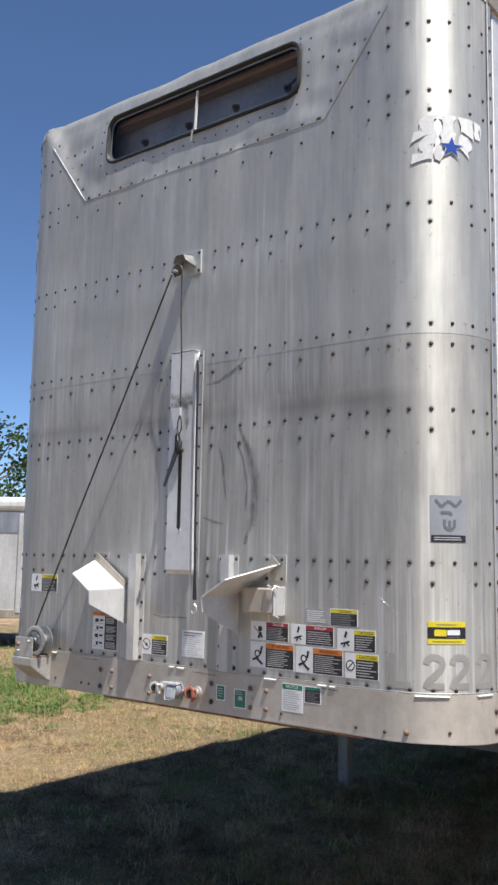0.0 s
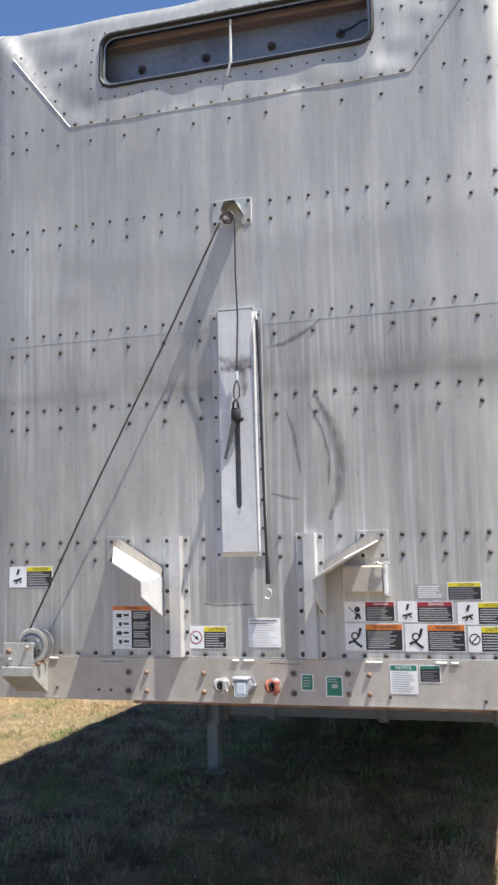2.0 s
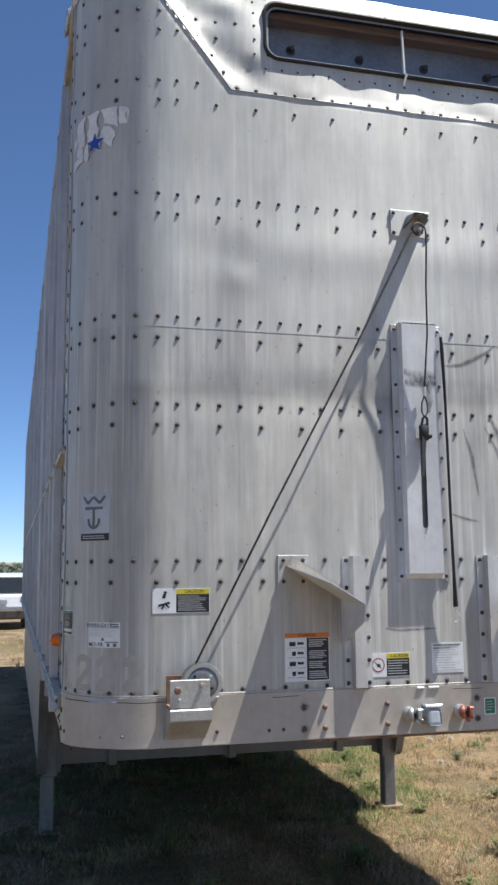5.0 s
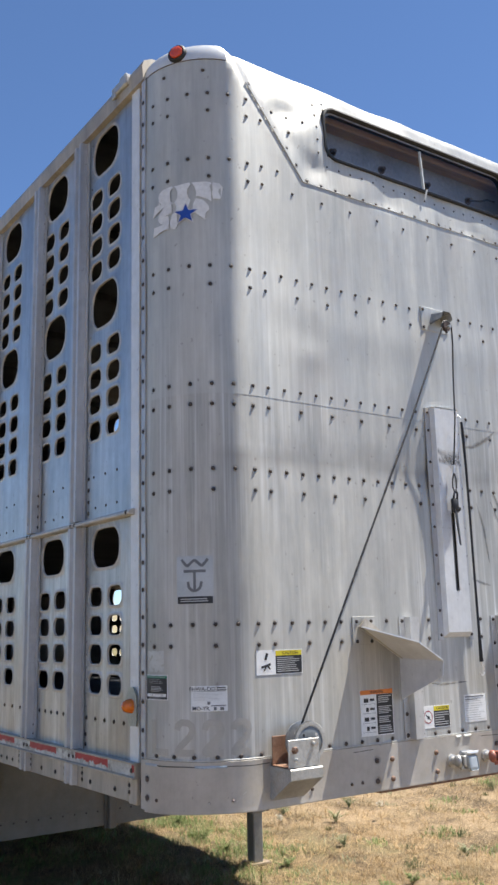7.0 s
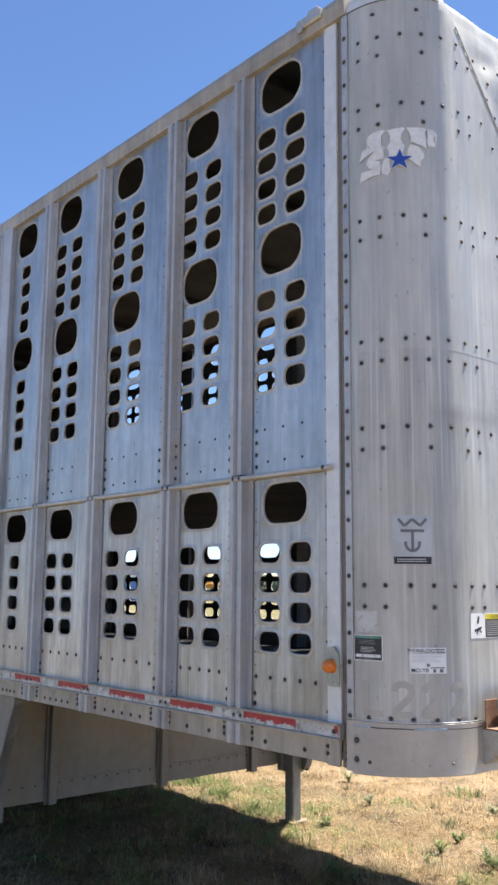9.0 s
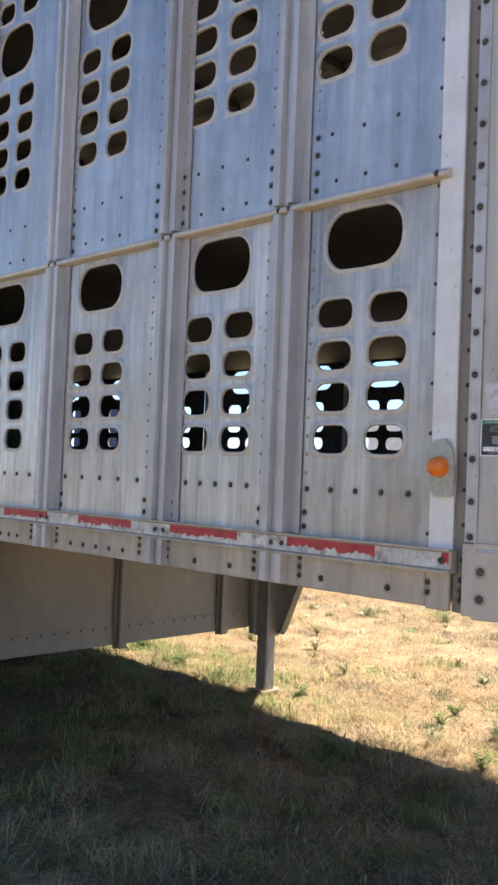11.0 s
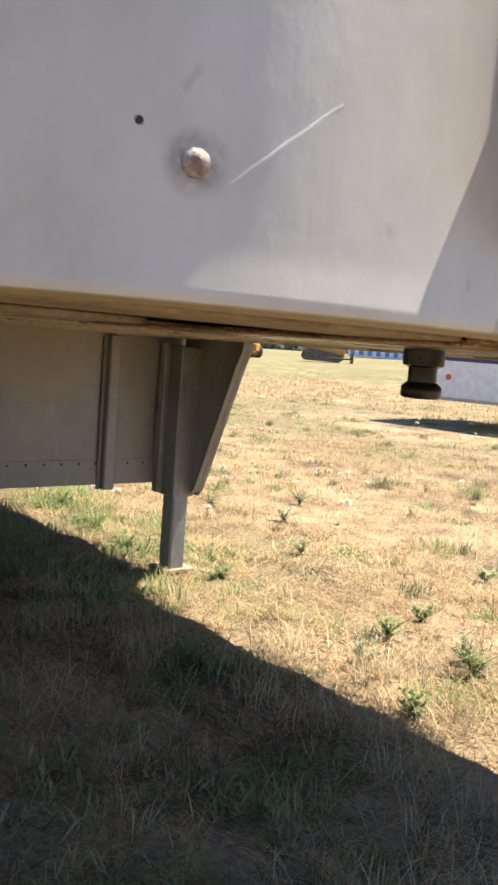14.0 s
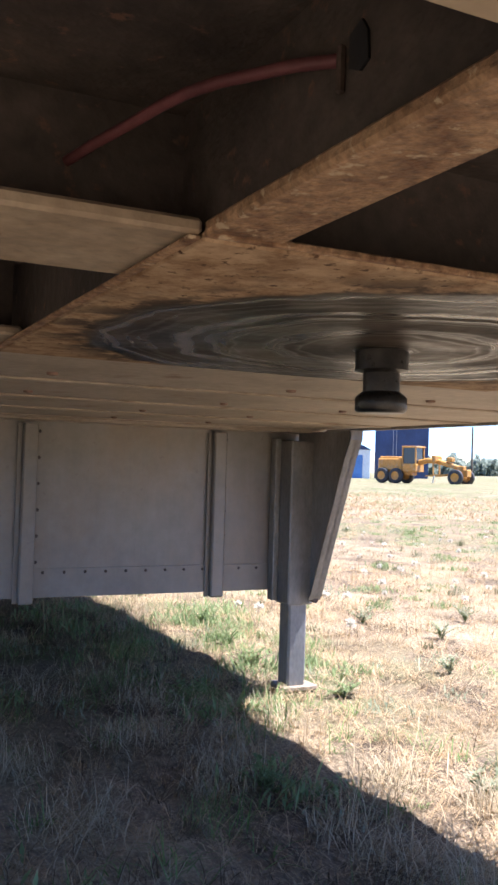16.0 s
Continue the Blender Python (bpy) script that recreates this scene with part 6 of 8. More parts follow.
for pts in ([(-0.066, 2.470, 0.034), (-0.03, 2.452, 0.05), (0.02, 2.444, 0.075), (0.066, 2.450, 0.06)], [(-0.062, 2.428, 0.03), (-0.01, 2.430, 0.05), (0.03, 2.420, 0.05), (0.068, 2.425, 0.03)], [(0.014, 2.452, 0.05), (0.026, 2.41, 0.055), (0.036, 2.36, 0.04), (0.034, 2.31, 0.015)]):
    fm = Form()
    up = pts[0][1] - pts[-1][1] > 0.1
    fm.add([(x + (w / 2 * k if up else 0), -0.0268, z + (0 if up else w / 2 * k)) for x, z, w in pts for k in (1, -1)], [(2 * i, 2 * i + 1, 2 * i + 3, 2 * i + 2) for i in range(len(pts) - 1)])
    mark = part("smear", fm, M["rub"], cover, "grey rubbed smear")
    across = mark.data.uv_layers.new(name="across")
    for lp in mark.data.loops:
        across.data[lp.index].uv = (lp.vertex_index % 2, 0.5)

for x0, x1 in ((-0.326, -0.218), (0.220, 0.328)):
    w = x1 - x0
    prof = [(0.0, 0.002), (0.0, -0.004), (0.27 * w, -0.004), (0.31 * w, -0.030), (0.72 * w, -0.030), (0.77 * w, -0.004), (w, -0.004), (w, 0.002)]
    v = [(x0 + a, b, z) for z in (1.294, 1.766) for a, b in prof]
    ch = part("hat_channel", Form().add(v, [(i, i + 1, 9 + i, 8 + i) for i in range(7)] + [tuple(range(8)), tuple(reversed(range(8, 16)))]), M["channel"], trailer, "upright riveted hat channel")
    for a in (0.13 * w, 0.89 * w):
        for z in (1.31, 1.39, 1.47, 1.55, 1.65, 1.75):
            part("channel_rivet", dome(0.008).mesh("channel_rivet", M["rivet"]), None, ch).matrix_basis = Matrix.Translation((x0 + a, -0.004, z)) @ Vector((0, -1, 0)).to_track_quat("Z", "Y").to_matrix().to_4x4()

# dark rub marks that swinging straps left on the sheet
for pts, w in (([(0.315, 2.2985), (0.378, 2.1731), (0.406, 2.0508), (0.393, 1.916), (0.354, 1.8126)], 0.017), ([(0.192, 2.2576), (0.226, 2.1485), (0.246, 1.9955)], 0.006), ([(0.285, 2.27), (0.335, 2.17), (0.362, 2.05), (0.355, 1.95)], 0.005),
               ([(0.121, 2.505), (0.19, 2.512), (0.246, 2.536), (0.31, 2.570), (0.356, 2.608)], 0.007), ([(0.125, 1.925), (0.19, 1.905), (0.243, 1.895)], 0.005), ([(-0.16, 1.50), (-0.10, 1.492), (0.05, 1.496)], 0.004)):
    fm = Form()
    n = len(pts) - 1
    line = [(pts[min(int(k / 6), n - 1)][0] * (1 - (k / 6 - min(int(k / 6), n - 1))) + pts[min(int(k / 6), n - 1) + 1][0] * (k / 6 - min(int(k / 6), n - 1)),
             pts[min(int(k / 6), n - 1)][1] * (1 - (k / 6 - min(int(k / 6), n - 1))) + pts[min(int(k / 6), n - 1) + 1][1] * (k / 6 - min(int(k / 6), n - 1))) for k in range(6 * n + 1)]
    v = []
    for k, (u, z) in enumerate(line):
        p, q = line[max(k - 1, 0)], line[min(k + 1, len(line) - 1)]
        ln = math.hypot(q[0] - p[0], q[1] - p[1])
        h = w * 4.2 * (0.25 + math.sin(math.pi * (k + 0.5) / len(line))) * (0.75 + 0.3 * noise.noise((k * 0.45, w * 300, 2.0)))
        for s in (0.5, -0.5):
            v.append(nose(u - (q[1] - p[1]) / ln * h * s, z + (q[0] - p[0]) / ln * h * s, 0.0006))
    fm.add(v, [(2 * k, 2 * k + 1, 2 * k + 3, 2 * k + 2) for k in range(len(line) - 1)])
    mark = part("rub_mark", fm, M["rub"], trailer, "soft grey rub mark on the sheet")
    across = mark.data.uv_layers.new(name="across")
    for lp in mark.data.loops:
        across.data[lp.index].uv = (lp.vertex_index % 2, 0.5)

# ---- the two folded deflectors over the hose couplings, and the tool box
def deflector(s):
    fm = Form()
    slope = [(0.547, 0.0, 1.734), (0.448, -0.228, 1.669), (0.331, -0.233, 1.598), (0.334, 0.0, 1.606)]
    lip = [(0.334, 0.0, 1.606), (0.331, -0.233, 1.598), (0.333, -0.227, 1.543), (0.333, 0.0, 1.446)]
    for poly in (slope, lip):
        pts = [(s * x, y, z) for x, y, z in poly]
        fm.plate(pts if s > 0 else pts[::-1], 0.005)
    ob = part("deflector", fm, M["cover"], trailer, "bent sheet-metal deflector standing out from the nose")
    strip = [(s * x, -0.013, z) for x, z in ((0.549, 1.732), (0.519, 1.764), (0.325, 1.640), (0.334, 1.604))]
    part("deflector_flange", Form().plate(strip[::-1] if s > 0 else strip, 0.006), M["rail"], ob)
    for x, z in ((0.506, 1.728), (0.420, 1.674), (0.352, 1.630)):
        part("plate_rivet", dome(0.006).mesh("plate_rivet", M["rivet"]), None, ob).matrix_basis = Matrix.Translation((s * x, -0.0128, z)) @ Vector((0, -1, 0)).to_track_quat("Z", "Y").to_matrix().to_4x4()
    part("base_plate", Form().box(min(s * 0.456, s * 0.574), max(s * 0.456, s * 0.574), -0.004, 0.002, 1.664, 1.770, 0.001), M["skin_low"], ob)
    for x in (0.478, 0.552):
        for z in (1.752, 1.676):
            part("plate_rivet", dome(0.0075).mesh("plate_rivet", M["rivet"]), None, ob).matrix_basis = Matrix.Translation((s * x, -0.004, z)) @ Vector((0, -1, 0)).to_track_quat("Z", "Y").to_matrix().to_4x4()


deflector(-1)
deflector(1)
fm = Form().box(0.404, 0.560, -0.072, 0.0, 1.540, 1.640, 0.006)
tool = part("document_box", fm, M["skirt"], trailer, "small dull metal document box with a hinged lid")
part("lid", Form().box(0.560, 0.570, -0.074, 0.0, 1.532, 1.646, 0.003), M["bright"], tool)
part("lid_latch", Form().tube([(0.53, -0.076, 1.644), (0.545, -0.082, 1.65), (0.56, -0.082, 1.642), (0.575, -0.082, 1.650), (0.585, -0.07, 1.645)], 0.004, 6), M["zinc"], tool)
part("lid_pin", Form().rod((0.565, -0.06, 1.530), (0.585, -0.066, 1.528), 0.004), M["zinc"], tool)

# ---- pulley bracket, winch, couplings
fm = Form().box(-0.091, 0.078, -0.006, 0.002, 3.020, 3.130, 0.002)
pulley = part("pulley_bracket", fm, M["skin"], trailer, "riveted plate with a hooded cable pulley")
for x in (-0.078, 0.066):
    for z in (3.034, 3.116):
        part("plate_rivet", dome(0.0075).mesh("plate_rivet", M["rivet"]), None, pulley).matrix_basis = Matrix.Translation((x, -0.006, z)) @ Vector((0, -1, 0)).to_track_quat("Z", "Y").to_matrix().to_4x4()
fm = Form()
hood = [(-0.040, 3.056), (-0.026, 3.100), (-0.018, 3.110), (0.022, 3.110), (0.032, 3.100), (0.046, 3.056)]
for i in range(5):
    a, b = hood[i], hood[i + 1]
    fm.add([(a[0], -0.006, a[1]), (b[0], -0.006, b[1]), (b[0] * 0.86 + 0.002, -0.070, b[1] * 0.55 + 0.45 * 3.085), (a[0] * 0.86 + 0.002, -0.070, a[1] * 0.55 + 0.45 * 3.085)], [(0, 1, 2, 3)], 0)
    fm.add([(a[0] * 0.9, -0.006, a[1] - 0.005), (b[0] * 0.9, -0.006, b[1] - 0.005), (b[0] * 0.78 + 0.002, -0.070, b[1] * 0.55 + 0.45 * 3.085 - 0.005), (a[0] * 0.78 + 0.002, -0.070, a[1] * 0.55 + 0.45 * 3.085 - 0.005)], [(3, 2, 1, 0)], 0)
part("hood", fm, M["galv"], pulley, "bent steel pulley hood")
part("sheave", Form().spin([(0.005, -0.006), (0.024, -0.006), (0.025, -0.004), (0.018, 0.0), (0.025, 0.004), (0.024, 0.006), (0.005, 0.006)], (-0.006, -0.070, 3.028), (0.15, -1, 0), 24), M["bolt"], pulley, "dark grooved sheave")
part("axle", Form().rod((-0.006, -0.05, 3.022), (-0.006, -0.096, 3.022), 0.007), M["zinc"], pulley)

fm = Form()
prof = [(0.0, 1.262), (-0.122, 1.262), (-0.126, 1.258), (-0.126, 1.226), (-0.012, 1.150), (0.0, 1.150)]
for x0, x1 in ((-0.984, -0.844),):
    v = [(x, y, z) for x in (x0, x1) for y, z in prof]
    fm.add(v, [(i, i + 1, 7 + i, 6 + i) for i in range(4)])
    fm.add([(x, y + 0.003, z - 0.003) for x in (x0, x1) for y, z in prof], [(6 + i, 7 + i, i + 1, i) for i in range(4)])
    for x, s in ((x0, 1), (x1, -1)):
        fm.add([(x + s * 0.0005, y + 0.001, z) for y, z in prof[:5] + [(0.0, 1.150)]] + [(x + s * 0.003, y + 0.001, z) for y, z in prof[:5] + [(0.0, 1.150)]], [(0, 1, 2, 3, 4, 5), (11, 10, 9, 8, 7, 6)])
winch = part("winch", fm, M["zinc"], trailer, "hand winch with a toothed gear on a folded steel shelf")
part("front_cheek", Form().box(-0.984, -0.848, -0.114, -0.110, 1.264, 1.356, 0.0018), M["zinc"], winch, "scuffed front cheek plate")
part("back_cheek", Form().box(-0.980, -0.852, -0.016, -0.012, 1.264, 1.362, 0.0018), M["rust"], winch, "rusted back cheek plate")
part("winch_base", Form().box(-0.982, -0.848, -0.112, -0.014, 1.2635, 1.2675, 0.001), M["rust"], winch)
fm = Form()
n = 120
gear_c = Vector((-0.868, -0.086, 1.340))
pts = []
for i in range(n):
    a = 2 * math.pi * i / n
    r = 0.071 if i % 2 else 0.064
    pts.append((r * math.cos(a), r * math.sin(a)))
for y0, y1 in ((-0.005, 0.005),):
    v = [gear_c + Vector((x, y0, z)) for x, z in pts] + [gear_c + Vector((x, y1, z)) for x, z in pts] + [gear_c + Vector((x * 0.80, y0, z * 0.80)) for x, z in pts] + [gear_c + Vector((x * 0.80, y0 + 0.003, z * 0.80)) for x, z in pts]
    f = [(i, (i + 1) % n, n + (i + 1) % n, n + i) for i in range(n)] + [(i, 2 * n + i, 2 * n + (i + 1) % n, (i + 1) % n) for i in range(n)] + [(2 * n + i, 3 * n + i, 3 * n + (i + 1) % n, 2 * n + (i + 1) % n) for i in range(n)]
    fm.add(v, f)
    fm.add([gear_c + Vector((x * 0.80, y0 + 0.003, z * 0.80)) for x, z in pts], [tuple(reversed(range(n)))])
    fm.add([gear_c + Vector((x, y1, z)) for x, z in pts], [tuple(range(n))])
gear = part("gear", fm, M["zinc"], winch, "toothed grey winch gear")
face = Form().spin([(0.0535, 0.0), (0.052, 0.0012), (0.016, 0.0012), (0.014, 0.006), (0.0, 0.006)], gear_c + Vector((0, -0.0022, 0)), (0, -1, 0), 28)
part("gear_face", face, M["gear_face"], gear, "dark dished face of the gear")
for a in (40, 140, 250, 330):
    part("face_hole", Form().spin([(0.0055, 0.0), (0.0, 0.0002)], gear_c + Vector((0.036 * math.cos(radians(a)), -0.0036, 0.036 * math.sin(radians(a)))), (0, -1, 0), 10), M["gasket"] if a != 40 else M["bright"], gear)
part("drum", Form().spin([(0.066, 0.0), (0.066, 0.003), (0.028, 0.004), (0.030, 0.012), (0.028, 0.022), (0.031, 0.034), (0.028, 0.044), (0.066, 0.046), (0.066, 0.050), (0.0, 0.050)], (-0.868, -0.080, 1.340), (0, 1, 0), 28), M["galv"], winch, "cable drum")
for x, z, r, m in ((-0.958, 1.322, 0.013, "bolt_rust"), (-0.876, 1.338, 0.009, "zinc"), (-0.952, 1.290, 0.006, "zinc")):
    part("shaft", Form().rod((x, -0.100, z), (x, -0.128, z), r * 0.6).spin([(r, 0.0), (r, 0.006), (r * 0.8, 0.010), (0.0, 0.010)], (x, -0.114, z), (0, -1, 0), 6, smooth=False), M[m], winch)

for x, m, nm in ((-0.082, "zinc", "silver air line coupling"), (0.122, "redcast", "red air line coupling")):
    c = Vector((x, -0.004, 1.194))
    face, turn = c + Vector((-0.008, -0.046, 0.002)), Vector((0.86, -0.50, 0.05))
    fm = Form().spin([(0.024, 0.0), (0.024, 0.008), (0.016, 0.012), (0.014, 0.034), (0.0, 0.040)], c, (0, -1, 0), 16)
    ob = part("air_coupling", fm, M["zinc"], trailer, nm)
    part("coupling_head", Form().spin([(0.0, -0.014), (0.016, -0.013), (0.024, -0.006), (0.0255, 0.002), (0.022, 0.008), (0.013, 0.008), (0.011, 0.002)], face, turn, 20), M[m], ob)
    part("seal", Form().spin([(0.0165, 0.0078), (0.014, 0.012), (0.008, 0.011), (0.007, 0.003), (0.0, 0.002)], face, turn, 16), M["gasket"], ob)
    part("detent_plate", Form().box(c.x + 0.010, c.x + 0.028, -0.064, -0.040, 1.176, 1.216, 0.004).box(c.x + 0.004, c.x + 0.020, -0.056, -0.044, 1.160, 1.180, 0.003).box(c.x + 0.020, c.x + 0.034, -0.060, -0.048, 1.206, 1.214, 0.002).box(c.x + 0.020, c.x + 0.032, -0.060, -0.048, 1.172, 1.180, 0.002), M[m], ob)
flat = [(-0.052, 1.192), (-0.030, 1.154), (0.030, 1.154), (0.052, 1.192), (0.028, 1.226), (-0.028, 1.226)]
socket = part("electrical_socket", Form().plate([(x, -0.013, z) for x, z in flat], 0.010).spin([(0.036, 0.0), (0.034, 0.022), (0.030, 0.026), (0.0, 0.026)], (0.0, -0.012, 1.190), (0, -1, 0), 20), M["back"], trailer, "electrical socket on a six-sided plate with a sprung lid")
for x in (-0.043, 0.043):
    part("socket_screw", Form().spin([(0.006, 0.0), (0.005, 0.003), (0.0, 0.004)], (x, -0.013, 1.192), (0, -1, 0), 10), M["bright"], socket)
part("lid", Form().box(-0.026, 0.026, -0.052, -0.040, 1.152, 1.212, 0.012, turn=pose(0, 0, 0, -8), seg=3), M["lid"], socket, "pale blue-grey sprung lid")
part("hinge", Form().box(-0.030, 0.030, -0.050, -0.012, 1.214, 1.224, 0.003).rod((-0.034, -0.044, 1.222), (0.034, -0.044, 1.222), 0.005), M["bright"], socket)

# ---- under the nose: coupler frame, plate, pin, air hose, drop-section wall, legs
part("coupler_edge", Form().box(-0.465, 0.92, 0.002, 0.040, 1.110, 1.1192, 0.002), M["rust"], trailer, "rusty lower edge of the coupler frame")
for x0, x1 in ((-0.477, -0.413), (0.413, 0.477)):
    b = part("coupler_beam", Form().box(x0, x1, 0.068, 0.404, 1.1295, 1.141, 0.003), M["beam_rust"], trailer, "rust-flecked beam under the nose")
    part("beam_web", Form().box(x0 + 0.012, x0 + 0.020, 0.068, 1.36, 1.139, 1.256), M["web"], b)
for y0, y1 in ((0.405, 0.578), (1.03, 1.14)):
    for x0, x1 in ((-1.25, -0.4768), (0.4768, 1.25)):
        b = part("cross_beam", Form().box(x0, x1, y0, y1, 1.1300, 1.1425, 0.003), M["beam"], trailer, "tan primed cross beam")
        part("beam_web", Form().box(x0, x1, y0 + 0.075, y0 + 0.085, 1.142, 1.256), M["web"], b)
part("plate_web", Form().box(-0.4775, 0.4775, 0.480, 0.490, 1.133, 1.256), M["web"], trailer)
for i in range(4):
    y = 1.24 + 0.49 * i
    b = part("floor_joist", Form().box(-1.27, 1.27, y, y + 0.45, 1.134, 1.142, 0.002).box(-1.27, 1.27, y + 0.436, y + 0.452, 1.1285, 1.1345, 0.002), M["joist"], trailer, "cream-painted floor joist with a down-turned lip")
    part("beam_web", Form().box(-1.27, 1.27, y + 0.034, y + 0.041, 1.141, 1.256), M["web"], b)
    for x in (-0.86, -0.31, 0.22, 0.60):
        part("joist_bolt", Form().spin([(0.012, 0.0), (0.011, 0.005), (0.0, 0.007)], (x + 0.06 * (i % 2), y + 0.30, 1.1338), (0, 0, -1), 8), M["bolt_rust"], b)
# Recessed faces use the web colour, which has the under-floor shade in it.
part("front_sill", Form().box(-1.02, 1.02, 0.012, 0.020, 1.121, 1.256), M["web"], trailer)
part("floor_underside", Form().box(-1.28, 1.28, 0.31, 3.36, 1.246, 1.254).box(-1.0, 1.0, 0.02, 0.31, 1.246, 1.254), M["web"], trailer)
fm = Form().box(-0.477, 0.477, 0.405, 1.20, 1.1255, 1.133, 0.002)
part("plate_seam", Form().box(-0.489, -0.4785, 0.405, 1.20, 1.1258, 1.1295, 0.0012), M["beam_rust"], trailer, "rusty weld seam along the coupler plate")
part("plate_seam", Form().box(-0.4775, 0.4775, 0.397, 0.4035, 1.1270, 1.1330, 0.0012), M["beam_rust"], trailer, "rusty weld seam along the coupler plate")
part("coupler_plate", fm, M["coupler"], trailer, "greased coupler plate worn to bright rings")
part("kingpin", Form().spin([(0.0, -0.084), (0.032, -0.084), (0.0357, -0.080), (0.0357, -0.064), (0.032, -0.060), (0.0254, -0.055), (0.0254, -0.030), (0.0365, -0.026), (0.0365, 0.0), (0.042, 0.002)], (-0.030, 0.825, 1.124), (0, 0, 1), 28), M["pin"], trailer, "dark greasy kingpin")
part("air_hose", Form().tube([(-0.564, 0.470, 1.188), (-0.550, 0.442, 1.196), (-0.534, 0.412, 1.203), (-0.523, 0.380, 1.207), (-0.513, 0.350, 1.2085), (-0.502, 0.324, 1.2080), (-0.491, 0.300, 1.2055), (-0.479, 0.265, 1.2005), (-0.464, 0.236, 1.1955)], 0.0042, 10), M["hose"], trailer, "faded red air hose")
part("hose_tab", Form().box(-0.470, -0.4652, 0.230, 0.2345, 1.174, 1.202, 0.001), M["bolt"], trailer, "small rusty steel tab beside the hose hole")
part("hose_hole", Form().plate([(-0.4654, 0.224, 1.204), (-0.4654, 0.212, 1.209), (-0.4654, 0.206, 1.200), (-0.4654, 0.205, 1.184), (-0.4654, 0.213, 1.180), (-0.4654, 0.224, 1.185)], 0.002), M["gasket"], trailer)

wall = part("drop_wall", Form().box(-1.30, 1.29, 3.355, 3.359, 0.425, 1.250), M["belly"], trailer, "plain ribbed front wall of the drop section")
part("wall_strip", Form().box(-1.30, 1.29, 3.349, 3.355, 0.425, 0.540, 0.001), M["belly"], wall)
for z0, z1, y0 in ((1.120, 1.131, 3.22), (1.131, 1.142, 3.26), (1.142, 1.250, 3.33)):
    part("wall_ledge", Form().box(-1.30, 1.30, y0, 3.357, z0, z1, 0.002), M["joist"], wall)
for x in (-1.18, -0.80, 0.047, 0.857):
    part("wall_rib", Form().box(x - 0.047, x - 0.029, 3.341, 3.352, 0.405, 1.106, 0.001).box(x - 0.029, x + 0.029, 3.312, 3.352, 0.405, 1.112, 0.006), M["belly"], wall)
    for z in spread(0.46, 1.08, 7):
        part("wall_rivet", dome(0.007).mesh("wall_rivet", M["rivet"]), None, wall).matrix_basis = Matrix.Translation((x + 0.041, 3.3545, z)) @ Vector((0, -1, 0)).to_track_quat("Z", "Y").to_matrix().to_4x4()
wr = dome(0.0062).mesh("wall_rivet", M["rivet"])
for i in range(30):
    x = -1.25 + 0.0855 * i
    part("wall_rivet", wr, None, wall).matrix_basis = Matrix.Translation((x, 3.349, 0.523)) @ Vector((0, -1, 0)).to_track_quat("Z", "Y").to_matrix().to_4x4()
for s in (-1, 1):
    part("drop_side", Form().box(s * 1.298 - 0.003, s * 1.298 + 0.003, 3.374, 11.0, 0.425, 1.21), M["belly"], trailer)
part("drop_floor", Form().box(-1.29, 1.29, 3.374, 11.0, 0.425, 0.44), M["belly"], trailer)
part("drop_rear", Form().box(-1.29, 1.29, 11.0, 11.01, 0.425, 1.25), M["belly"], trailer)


def landing_leg(s):
    c = -1.240 if s < 0 else 1.205
    ob = part("landing_leg", Form().box(c - 0.062, c + 0.062, 3.205, 3.335, 0.375, 1.084, 0.006), M["leg"], trailer, "square steel landing leg with a tapered gusset")
    part("back_flange", Form().box(c - s * 0.076 - 0.014, c - s * 0.076 + 0.014, 3.300, 3.348, 0.385, 1.095, 0.003), M["leg"], ob)
    part("inner_tube", Form().box(c - 0.044, c + 0.044, 3.222, 3.315, 0.02, 0.40, 0.008), M["leg"], ob)
    part("foot", Form().box(c - 0.075, c + 0.095, 3.20, 3.35, 0.006, 0.026, 0.004), M["beam"], ob)
    x = c + s * 0.045
    web = [(x, 3.21, 0.40), (x, 3.165, 0.40), (x, 3.150, 0.42), (x, 2.905, 1.01), (x, 2.865, 1.085), (x, 2.862, 1.124), (x, 3.34, 1.124), (x, 3.34, 1.0), (x, 3.21, 1.0)]
    part("gusset", Form().plate(web, 0.006), M["leg"], ob, "tapered dark gusset plate")
    fl = web[1:6]
    fm = Form()
    for a, b in zip(fl[:-1], fl[1:]):
        fm.add([(x - 0.028, a[1], a[2]), (x + 0.028, a[1], a[2]), (x + 0.028, b[1], b[2]), (x - 0.028, b[1], b[2])], [(0, 1, 2, 3)])
        fm.add([(x - 0.028, a[1] + 0.006, a[2]), (x + 0.028, a[1] + 0.006, a[2]), (x + 0.028, b[1] + 0.006, b[2]), (x - 0.028, b[1] + 0.006, b[2])], [(3, 2, 1, 0)])
    part("gusset_flange", fm, M["leg"], ob)
    part("leg_pin", Form().rod((c + s * 0.05, 3.16, 0.40), (c + s * 0.05, 3.20, 0.40), 0.012), M["bolt"], ob)


landing_leg(-1)
landing_leg(1)

